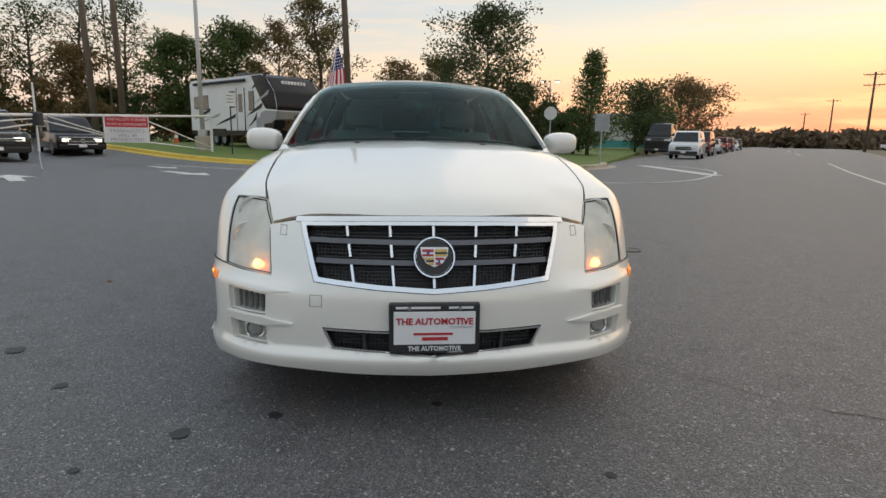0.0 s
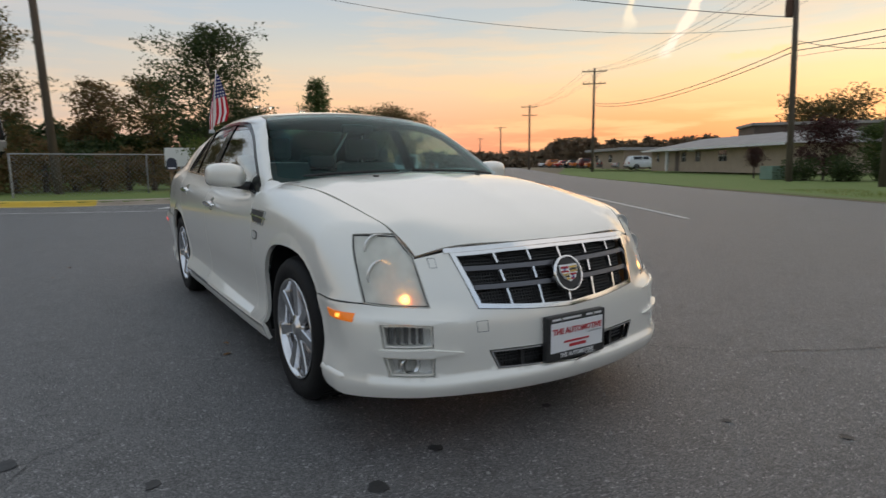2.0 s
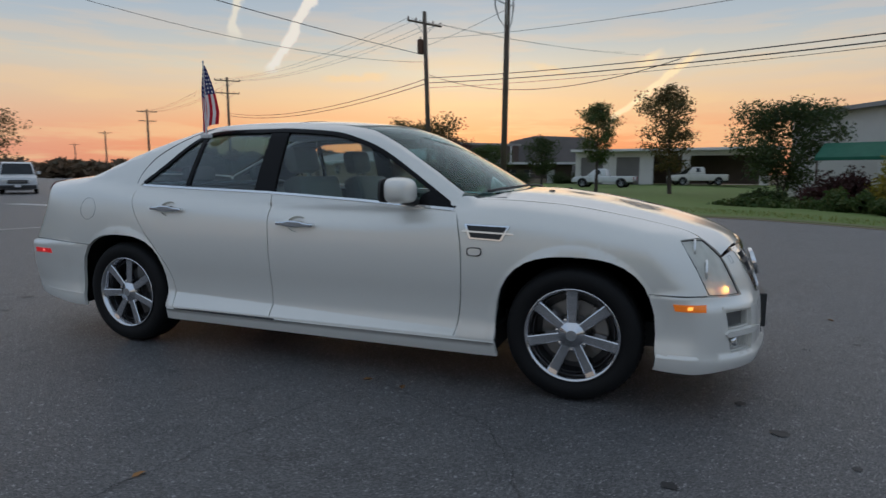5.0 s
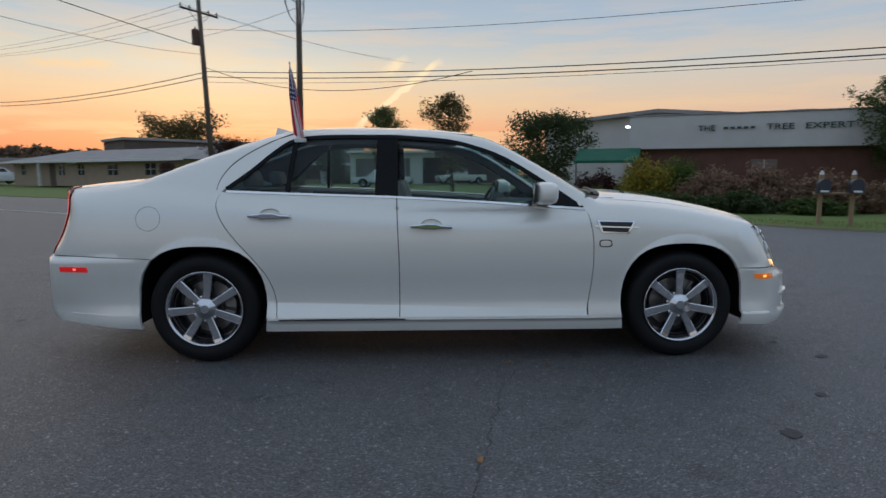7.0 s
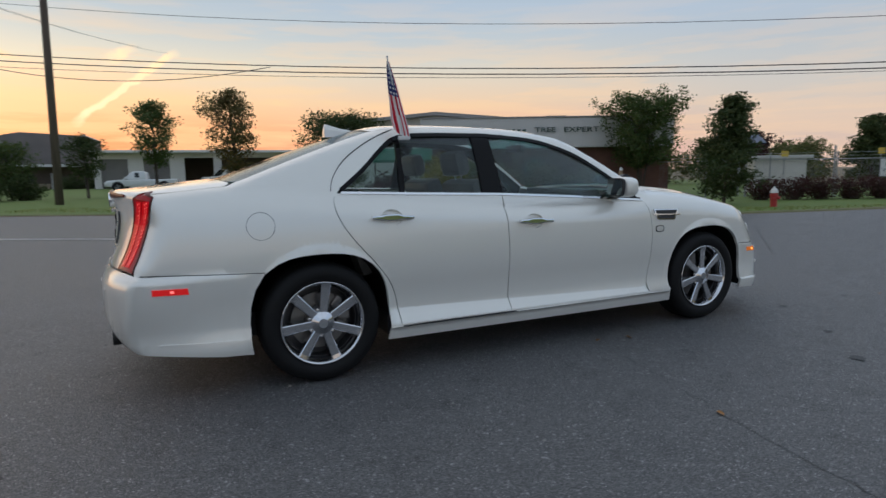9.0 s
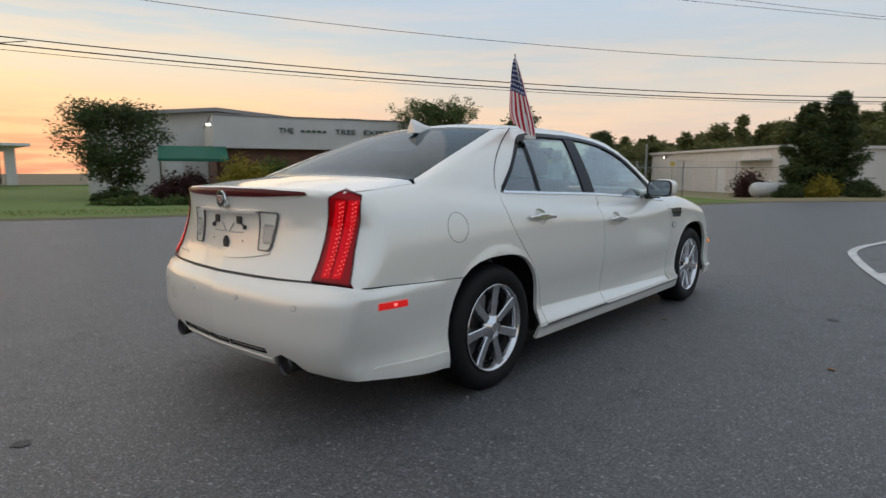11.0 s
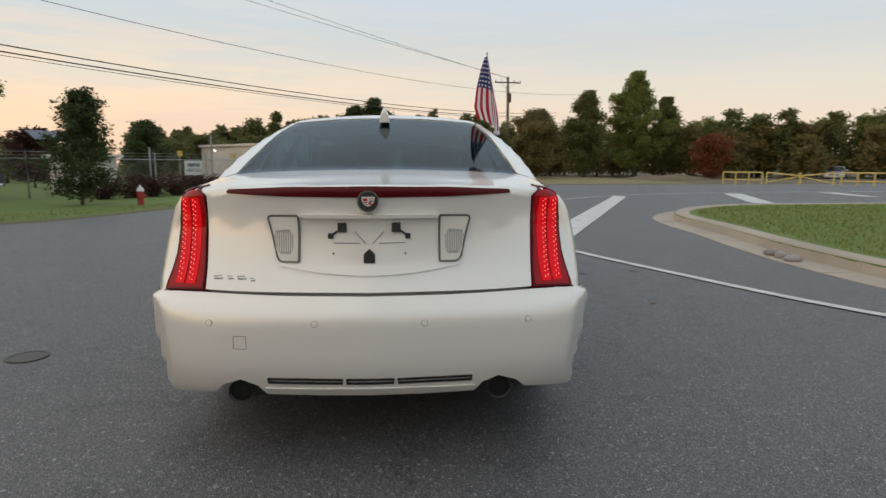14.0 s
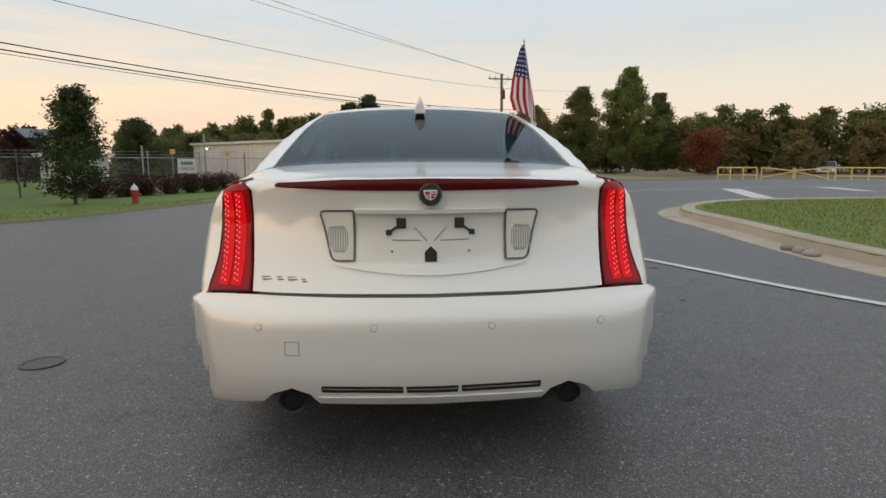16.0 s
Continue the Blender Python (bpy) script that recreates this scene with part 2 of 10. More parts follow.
M["steel"] = shader("galvanised_steel", (0.42, 0.43, 0.44), (0.30, 0.31, 0.32), rough=0.45, metal=0.8, bump=0.1)
M["bark"] = shader("bark", (0.085, 0.065, 0.05), (0.045, 0.036, 0.03), rough=0.95, scale=4, fine=30, bump=0.7, stretch=(2, 2, 0.5))


# ---- building helpers ----
def mesh_object(name, bm, material, parent=None, smooth=False):
    me = bpy.data.meshes.new(name)
    bm.to_mesh(me)
    bm.free()
    if smooth:
        for f in me.polygons:
            f.use_smooth = True
    me.materials.append(material if not isinstance(material, str) else M[material])
    ob = new(name, me)
    if parent is not None:
        ob.parent = parent
    return ob


def part(name, bm, material, parent, label="", smooth=False):
    return tagged(mesh_object(name, bm, material, parent, smooth), label)


def thing(name, x, y, z, rz=0.0, label="", category="", group="", kind=""):
    ob = new(name)
    ob.matrix_world = pose(x, y, z, 0, 0, rz)
    return tagged(ob, label, category, group, kind)


def box(bm, x0, x1, y0, y1, z0, z1, bevel=0.0):
    """A box with bevelled edges, added to bm."""
    r = bmesh.ops.create_cube(bm, size=1, matrix=Matrix.Translation(((x0 + x1) / 2, (y0 + y1) / 2, (z0 + z1) / 2)) @ Matrix.Diagonal((abs(x1 - x0), abs(y1 - y0), abs(z1 - z0), 1)))
    if bevel:
        es = list({e for v in r["verts"] for e in v.link_edges})
        bmesh.ops.bevel(bm, geom=es, offset=bevel, segments=2, affect="EDGES", profile=0.6)
    return bm


def tube(bm, a, b, r0, r1=None, n=8, caps=True):
    """A tapered round bar from a to b."""
    a, b = Vector(a), Vector(b)
    r1 = r0 if r1 is None else r1
    q = (b - a).to_track_quat("Z", "Y")
    rings = []
    for p, r in ((a, r0), (b, r1)):
        rings.append([bm.verts.new(p + q @ Vector((r * math.cos(2 * math.pi * i / n), r * math.sin(2 * math.pi * i / n), 0))) for i in range(n)])
    for i in range(n):
        bm.faces.new((rings[0][i], rings[0][(i + 1) % n], rings[1][(i + 1) % n], rings[1][i]))
    if caps:
        bm.faces.new(rings[0][::-1])
        bm.faces.new(rings[1])
    return bm


def path_tube(bm, pts, r, n=6):
    """A round bar along a line of points; r is one radius or one for each point."""
    rs = r if isinstance(r, (list, tuple)) else [r] * len(pts)
    pts = [Vector(p) for p in pts]
    rings = []
    for i, p in enumerate(pts):
        d = (pts[min(i + 1, len(pts) - 1)] - pts[max(i - 1, 0)]).normalized()
        q = d.to_track_quat("Z", "Y")
        rings.append([bm.verts.new(p + q @ Vector((rs[i] * math.cos(2 * math.pi * k / n), rs[i] * math.sin(2 * math.pi * k / n), 0))) for k in range(n)])
    for r0, r1 in zip(rings, rings[1:]):
        for k in range(n):
            bm.faces.new((r0[k], r0[(k + 1) % n], r1[(k + 1) % n], r1[k]))
    bm.faces.new(rings[0][::-1])
    bm.faces.new(rings[-1])
    return bm


def lathe(bm, prof, n=32, m=None, caps=True):
    """A turned form about z from (radius, height) pairs."""
    m = m or Matrix()
    rings = [[bm.verts.new(m @ Vector((r * math.cos(2 * math.pi * i / n), r * math.sin(2 * math.pi * i / n), h))) for i in range(n)] for r, h in prof]
    for a, b in zip(rings, rings[1:]):
        for i in range(n):
            bm.faces.new((a[i], a[(i + 1) % n], b[(i + 1) % n], b[i]))
    if caps and prof[0][0] > 1e-4:
        bm.faces.new(rings[0][::-1])
    if caps and prof[-1][0] > 1e-4:
        bm.faces.new(rings[-1])
    bmesh.ops.remove_doubles(bm, verts=[v for r in rings for v in r], dist=1e-5)
    return bm


def prism(bm, poly, z0, z1, m=None, bevel=0.0):
    """An upright prism over a flat outline of (x, y)."""
    m = m or Matrix()
    lo = [bm.verts.new(m @ Vector((x, y, z0))) for x, y in poly]
    hi = [bm.verts.new(m @ Vector((x, y, z1))) for x, y in poly]
    fs = [bm.faces.new(hi), bm.faces.new(lo[::-1])]
    n = len(poly)
    for i in range(n):
        fs.append(bm.faces.new((lo[i], lo[(i + 1) % n], hi[(i + 1) % n], hi[i])))
    bmesh.ops.recalc_face_normals(bm, faces=fs)
    if bevel:
        es = list({e for v in hi for e in v.link_edges})
        bmesh.ops.bevel(bm, geom=es, offset=bevel, segments=2, affect="EDGES", profile=0.6)
    return bm


def text_mesh(name, words, size, depth, m, material, parent, width=None, label="", bold=0.0):
    """Letters as a mesh, in the xy plane of m, centred."""
    cu = bpy.data.curves.new(name, "FONT")
    cu.body, cu.size, cu.extrude, cu.align_x, cu.align_y = words, size, depth, "CENTER", "CENTER"
    cu.resolution_u = 2
    cu.offset = size * bold
    tmp = bpy.data.objects.new(name, cu)
    scene.collection.objects.link(tmp)
    dg = bpy.context.evaluated_depsgraph_get()
    me = bpy.data.meshes.new_from_object(tmp.evaluated_get(dg))
    bpy.data.objects.remove(tmp)
    bpy.data.curves.remove(cu)
    if width:
        xs = [v.co.x for v in me.vertices]
        k = width / (max(xs) - min(xs))
        for v in me.vertices:
            v.co.x *= k
    me.transform(m)
    me.materials.clear()
    me.materials.append(M[material] if isinstance(material, str) else material)
    ob = new(name, me)
    if parent is not None:
        ob.parent = parent
    return tagged(ob, label)


def smooth_poly(pts, closed=True, n=6):
    """Catmull-Rom points through pts."""
    out, k = [], len(pts)
    rng = range(k if closed else k - 1)
    for i in rng:
        p0, p1, p2, p3 = (np.array(pts[(i + d) % k if closed else min(max(i + d, 0), k - 1)], float) for d in (-1, 0, 1, 2))
        for s in range(n):
            t = s / n
            out.append(tuple(0.5 * (2 * p1 + (p2 - p0) * t + (2 * p0 - 5 * p1 + 4 * p2 - p3) * t * t + (3 * p1 - p0 - 3 * p2 + p3) * t ** 3)))
    if not closed:
        out.append(tuple(pts[-1]))
    return out


# ---- ground ----
def sstep(a, b, v):
    t = min(max((v - a) / (b - a), 0.0), 1.0)
    return t * t * (3 - 2 * t)


def ground_z(x, y):
    """The lie of the land: level where the car stands, falling towards the hydrant, rising to the caravan."""
    return -0.02 - 0.30 * sstep(3, 12, x) * sstep(2, 10, y) + 0.40 * sstep(-19, -30, x) * sstep(4, -6, y)


def land_patch(name, poly, lift, material, cell=1.5, label="", category="", parent=None, kind="structure", skirt=0.0):
    """A sheet over the outline poly that follows the land, lift metres above it."""
    from mathutils.geometry import delaunay_2d_cdt
    xs, ys = [p[0] for p in poly], [p[1] for p in poly]
    pts = [Vector(p) for p in poly]
    n = len(pts)
    if cell:
        def inside(x, y):
            r, j = False, n - 1
            for i in range(n):
                if (ys[i] > y) != (ys[j] > y) and x < (xs[j] - xs[i]) * (y - ys[i]) / (ys[j] - ys[i]) + xs[i]:
                    r = not r
                j = i
            return r
        x = min(xs) + cell / 2
        while x < max(xs):
            y = min(ys) + cell / 2
            while y < max(ys):
                if inside(x, y):
                    pts.append(Vector((x, y)))
                y += cell
            x += cell
    v, e, f, *_ = delaunay_2d_cdt(pts, [], [list(range(n))], 1, 1e-5)
    bm = bmesh.new()
    vs = [bm.verts.new((p.x, p.y, ground_z(p.x, p.y) + lift)) for p in v]
    for t in f:
        bm.faces.new([vs[i] for i in t])
    bmesh.ops.recalc_face_normals(bm, faces=bm.faces)
    if sum(q.normal.z for q in bm.faces) < 0:
        bmesh.ops.reverse_faces(bm, faces=bm.faces)
    if skirt:
        edge = [e for e in bm.edges if e.is_boundary]
        r = bmesh.ops.extrude_edge_only(bm, edges=edge)
        for q in r["geom"]:
            if isinstance(q, bmesh.types.BMVert):
                q.co.z -= skirt
        bmesh.ops.recalc_face_normals(bm, faces=bm.faces)
    ob = mesh_object(name, bm, material, parent)
    return tagged(ob, label, category, kind=kind)


def strip(line, w0, w1=None):
    """The outline of a band along an open line, w0 to its left and w1 to its right."""
    w1 = w0 if w1 is None else w1
    left, right = [], []
    for i, p in enumerate(line):
        a, b = np.array(line[max(i - 1, 0)], float), np.array(line[min(i + 1, len(line) - 1)], float)
        d = (b - a) / np.linalg.norm(b - a)
        nrm = np.array((-d[1], d[0]))
        left.append(tuple(np.array(p) + nrm * w0))
        right.append(tuple(np.array(p) - nrm * w1))
    return left + right[::-1]


# far side of the main road, the near island's kerb and the western corner's kerb
FAR_EDGE = smooth_poly([(-210, 170), (-120, 103), (-42, 42.5), (-15.5, 23.9), (-5.1, 17.6), (1.3, 14.0), (5, 12.5), (10, 10.4), (16, 7.6), (23, 3.6), (29, -2.5), (33, -10), (33, -19)], closed=False, n=5)
ISLAND = smooth_poly([(-2.4, -12.0), (-2.0, -8.0), (-1.2, -6.1), (0.0, -5.25), (1.2, -5.05), (3.0, -5.15), (5.0, -5.45), (7.4, -5.75), (8.9, -6.4), (10.0, -7.4), (10.9, -9.0), (11.2, -12.0), (11.3, -20.0), (11.3, -32.0)], closed=False, n=5)
WEST_KERB = smooth_poly([(-34, -21), (-27, -14.2), (-21.5, -8.6), (-18.2, -4.6), (-16.3, -1.4), (-15.8, 1.5), (-16.3, 4.5), (-17.6, 7.2), (-19.6, 8.8), (-22.0, 9.6)], closed=False, n=5)

g = bmesh.new()
for ix in range(-30, 30):
    for iy in range(-30, 30):
        def warp(v):
            return math.copysign(abs(v / 30) ** 2.6 * 1500 + abs(v) * 1.0, v)
        q = [(warp(ix + a), warp(iy + b)) for a, b in ((0, 0), (1, 0), (1, 1), (0, 1))]
        g.faces.new([g.verts.new((x, y, ground_z(x, y) - 0.12)) for x, y in q])
bmesh.ops.remove_doubles(g, verts=g.verts, dist=1e-4)
tagged(mesh_object("ground", g, "dirt"), "dry brown earth and sparse grass of the open land", "ground", kind="structure")
near_side = [(33, -32), (-34, -32), (-34, -21)] + WEST_KERB + [(-24, 10.4), (-36, 17.5), (-80, 45), (-180, 118), (-210, 140)]
road = land_patch("road", near_side + FAR_EDGE, 0.0, "asphalt", 1.5, "worn dark grey asphalt road with small stones", "road")
land_patch("verge_east", FAR_EDGE[45:] + [(60, -19), (90, 20), (60, 40)], 0.03, "dry_grass", 2.0, "dry yellow-brown roadside grass", "grass", skirt=0.2)
land_patch("verge_north", FAR_EDGE[10:46] + [(60, 40), (60, 60), (-10, 75), (-70, 110), (-150, 150)], 0.03, "grass_ground", 2.0, "mown green roadside grass", "grass", skirt=0.2)
land_patch("island", ISLAND + [(-2.4, -32)], 0.13, "grass_ground", 1.0, "mown green grass island behind a concrete kerb", "grass", skirt=0.3)
land_patch("verge_west", WEST_KERB + [(-60, 28), (-110, 50), (-110, -60), (-34, -60)], 0.12, "grass_ground", 2.0, "mown green grass behind the kerb", "grass", skirt=0.3)


# ---- the car's form ----
# x forward, y to its left, z up, origin on the ground midway between the axles
def lerp_table(v, table):
    xs, ys = zip(*table)
    return np.interp(v, xs, ys)


def soft_table(v, table):
    """Smooth interpolation through (position, value) pairs."""
    xs, ys = np.array(table, float).T
    m = np.gradient(ys, xs)
    v = np.clip(v, xs[0], xs[-1])
    i = np.clip(np.searchsorted(xs, v) - 1, 0, len(xs) - 2)
    h = xs[i + 1] - xs[i]
    t = (v - xs[i]) / h
    return (ys[i] * (2 * t ** 3 - 3 * t ** 2 + 1) + m[i] * h * (t ** 3 - 2 * t ** 2 + t) + ys[i + 1] * (3 * t ** 2 - 2 * t ** 3) + m[i + 1] * h * (t ** 3 - t ** 2))


def smax(a, b, k):
    h = np.clip(0.5 + 0.5 * (a - b) / k, 0, 1)
    return b + (a - b) * h + k * h * (1 - h)


def smin(a, b, k):
    return -smax(-a, -b, k)


AXLE_F, AXLE_R, HUB_Z = 1.478, -1.478, 0.335


def step01(v, a, b):
    t = np.clip((v - a) / (b - a), 0, 1)
    return t * t * (3 - 2 * t)


R_FLARE = 0.432


def chamfer_z(x):
    """Upper edge of the sloping band along the foot of the doors."""
    return 0.290 + 0.068 * np.clip((1.08 - x) / 2.15, 0, 1)


def side_y(x, z):
    """Half width of the lower body."""
    w = soft_table(x, [(-2.6, 0.825), (-2.3, 0.878), (-2.0, 0.888), (-1.478, 0.905), (-0.6, 0.908), (0.4, 0.910), (1.0, 0.905), (1.478, 0.898), (1.9, 0.885), (2.2, 0.86), (2.5, 0.82)])
    d = soft_table(z, [(0.10, -0.060), (0.17, -0.030), (0.22, -0.014), (0.36, -0.028), (0.45, -0.022), (0.55, -0.007), (0.66, 0.0), (0.76, -0.004), (0.86, -0.016), (0.96, -0.042), (1.06, -0.095), (1.2, -0.2)])
    mid = step01(x, -1.13, -1.06) * (1 - step01(x, 1.0, 1.25))
    zt = chamfer_z(x)
    d = d + mid * (0.034 * np.clip((zt - z) / (zt - 0.272), 0, 1) - 0.016 * step01(z, 0.256, 0.246))
    for ax in (AXLE_F, AXLE_R):
        r = np.hypot(x - ax, z - HUB_Z)
        d = d + 0.009 * np.clip((R_FLARE - r) / 0.045, 0, 1)
    d = d + 0.012 * step01(-x, 1.8, 2.0) * step01(z, 0.645, 0.615) + 0.012 * step01(x, 1.78, 1.95) * step01(z, 0.565, 0.535)
    d = d + 0.014 * step01(x, 1.84, 1.9) * step01(z, 0.272, 0.262)
    d = d - 0.055 * step01(-x, 2.0, 2.4) * step01(-z, -0.50, -0.20)
    d = d - 0.022 * step01(-x, 2.0, 2.32) * step01(z, 0.632, 0.648)
    return w + d


def front_x(y, z):
    c = soft_table(z, [(0.10, 2.30), (0.17, 2.365), (0.22, 2.392), (0.30, 2.395), (0.40, 2.392), (0.47, 2.385), (0.53, 2.368), (0.62, 2.335), (0.72, 2.285), (0.80, 2.22), (0.95, 2.0)])
    ay = np.abs(y)
    c = c + 0.012 * step01(z, 0.52, 0.49) * step01(ay, 0.45, 0.62) - 0.024 * np.exp(-((ay - 0.61) / 0.12) ** 2) * step01(z, 0.48, 0.55) + 0.016 * step01(z, 0.272, 0.260)
    return c - (0.27 * ay ** 2 + 0.42 * ay ** 6) * (0.92 + 0.1 * step01(z, 0.4, 0.8))


def rear_x(y, z):
    c = soft_table(z, [(0.10, 2.40), (0.20, 2.46), (0.28, 2.535), (0.36, 2.575), (0.48, 2.590), (0.60, 2.580), (0.66, 2.548), (0.74, 2.516), (0.83, 2.498), (0.92, 2.492), (1.0, 2.504), (1.08, 2.53)])
    ay = np.abs(y)
    c = c - 0.062 * (ay / 0.64) ** 2.2 * np.clip((z - 0.69) / 0.35, 0, 1)
    return c - (0.05 * ay + 0.03 * ay ** 2 + 0.20 * ay ** 4 + 0.10 * ay ** 10) * (1 - 0.22 * step01(z, 0.66, 0.60))


def top_z(x, y):
    c = soft_table(x, [(-2.6, 1.062), (-2.45, 1.072), (-2.15, 1.105), (-1.8, 1.13), (-1.4, 1.09), (-0.6, 1.03), (0.5, 0.99), (0.9, 1.015), (1.1, 1.022), (1.4, 1.000), (1.7, 0.948), (1.95, 0.888), (2.15, 0.822), (2.3, 0.752), (2.45, 0.65)])
    ay = np.abs(y)
    drop = 0.030 * (ay / 0.75) ** 2 + 0.05 * (ay / 0.85) ** 8
    hood = step01(x, 0.9, 1.3)
    return c - drop - 0.036 * step01(x, 2.0, 2.14) * step01(ay, 0.40, 0.62) - hood * 0.012 * step01(ay, 0.50, 0.66) + hood * 0.006 * np.exp(-(ay / 0.09) ** 2)


def green_y(x, z):
    b = soft_table(x, [(-2.1, 0.795), (-1.5, 0.842), (-0.9, 0.848), (-0.2, 0.848), (0.5, 0.835), (1.0, 0.80)])
    h = np.clip(z - 0.95, -0.2, 0.6)
    return b - 0.36 * h - 0.28 * h ** 2


def green_top(x, y):
    c = soft_table(x, [(-1.9, 1.30), (-1.3, 1.415), (-0.9, 1.458), (-0.4, 1.466), (0.0, 1.450), (0.3, 1.412), (0.6, 1.35)])
    return c - 0.045 * (np.abs(y) / 0.6) ** 2


def screen_x(y, z):
    return 1.10 - 1.68 * (z - 0.98) - 0.35 * (z - 0.98) ** 2 - 0.29 * np.abs(y) ** 2.1


def backlight_x(y, z):
    return 1.985 - 2.55 * (z - 1.10) - 0.9 * np.clip(z - 1.10, 0, 1) ** 2 - 0.26 * np.abs(y) ** 2.2


def car_form(p):
    """Below 0 inside the car, above 0 outside."""
    x, y, z = p[..., 0], p[..., 1], p[..., 2]
    ay = np.abs(y)
    low = smax(smax(ay - side_y(x, z), z - top_z(x, y), 0.07), smax(x - front_x(y, z), -x - rear_x(y, z), 0.02), 0.035)
    up = smax(smax(ay - green_y(x, z), z - green_top(x, y), 0.09 + 0.07 * step01(-x, 0.75, 1.25)), smax((x - screen_x(y, z)) * 0.55, (-x - backlight_x(y, z)) * 0.42, 0.02), 0.035)
    up = smax(up, 0.93 - z, 0.01)
    return smin(low, up, 0.022)


def form_normal(p):
    e, n = 0.003, np.zeros_like(p)
    for k in range(3):
        d = np.zeros(3)
        d[k] = e
        n[..., k] = car_form(p + d) - car_form(p - d)
    return n / np.linalg.norm(n, axis=-1, keepdims=True)


class Projection:
    """Flat coordinates for a stretch of the form, and the way back onto it. kind: y+, y-, z, front, rear, deck or along."""

    def __init__(self, kind):
        self.kind = kind

    def flat(self, p):
        x, y, z = p
        k = self.kind
        if k in ("y+", "y-"):
            return (x, z)
        if k == "z":
            return (x, y)
        if k == "front":
            return (math.atan2(y, x - 1.2) * 1.1, z)
        if k == "rear":
            return (math.atan2(y, -x - 1.4) * 1.1, z)
        if k == "deck":
            return (math.atan2(z - 0.72, -x - 1.95) * 0.6, y)
        return (x, math.atan2(z - 0.55, abs(y) - 0.45) * 0.45)

    def rays(self, q):
        u, v = q[:, 0], q[:, 1]
        o, d = np.zeros((len(q), 3)), np.zeros((len(q), 3))
        k = self.kind
        if k in ("y+", "y-"):
            s = 1 if k == "y+" else -1
            o[:, 0], o[:, 2], o[:, 1], d[:, 1] = u, v, 0.3 * s, s
        elif k == "z":
            o[:, 0], o[:, 1], o[:, 2], d[:, 2] = u, v, 0.7, 1
        elif k == "front":
            o[:, 0], o[:, 2], d[:, 0], d[:, 1] = 1.2, v, np.cos(u / 1.1), np.sin(u / 1.1)
        elif k == "rear":
            o[:, 0], o[:, 2], d[:, 0], d[:, 1] = -1.4, v, -np.cos(u / 1.1), np.sin(u / 1.1)
        elif k == "deck":
            o[:, 0], o[:, 1], o[:, 2], d[:, 0], d[:, 2] = -1.95, v, 0.72, -np.cos(u / 0.6), np.sin(u / 0.6)
        else:
            s = 1 if k == "along+" else -1
            o[:, 0], o[:, 1], o[:, 2], d[:, 1], d[:, 2] = u, 0.45 * s, 0.55, s * np.cos(v / 0.45), np.sin(v / 0.45)
        return o, d

    def onto(self, q, reach=1.3):
        o, d = self.rays(q)
        lo, hi = np.zeros(len(q)), np.full(len(q), reach)
        for _ in range(36):
            mid = (lo + hi) / 2
            out = car_form(o + d * mid[:, None]) > 0
            hi, lo = np.where(out, mid, hi), np.where(out, lo, mid)
        return o + d * ((lo + hi) / 2)[:, None]


def inset(poly, d):
    """The outline drawn in by d (out if negative)."""
    a = np.array(poly, float)
    area = 0.5 * np.sum(a[:, 0] * np.roll(a[:, 1], -1) - a[:, 1] * np.roll(a[:, 0], -1))
    e1, e2 = a - np.roll(a, 1, 0), np.roll(a, -1, 0) - a

    def left(e):
        n = np.stack((-e[:, 1], e[:, 0]), 1)
        return n / np.maximum(np.linalg.norm(n, axis=1, keepdims=True), 1e-9)
    n1, n2 = left(e1), left(e2)
    m = n1 + n2
    m /= np.maximum(np.sum(m * n1, 1, keepdims=True), 0.4)
    return a + m * d * (1 if area > 0 else -1)


def dense(poly, step):
    out = []
    for i, p in enumerate(poly):
        a, b = np.array(p, float), np.array(poly[(i + 1) % len(poly)], float)
        n = max(1, int(np.linalg.norm(b - a) / step))
        out += [a + (b - a) * k / n for k in range(n)]
    return np.array(out)


def in_poly(pts, poly):
    r = np.zeros(len(pts), bool)
    x, y = pts[:, 0], pts[:, 1]
    j = len(poly) - 1
    for i in range(len(poly)):
        xi, yi, xj, yj = *poly[i], *poly[j]
        c = (yi > y) != (yj > y)
        with np.errstate(divide="ignore", invalid="ignore"):
            r ^= c & (x < (xj - xi) * (y - yi) / (yj - yi) + xi)
        j = i
    return r


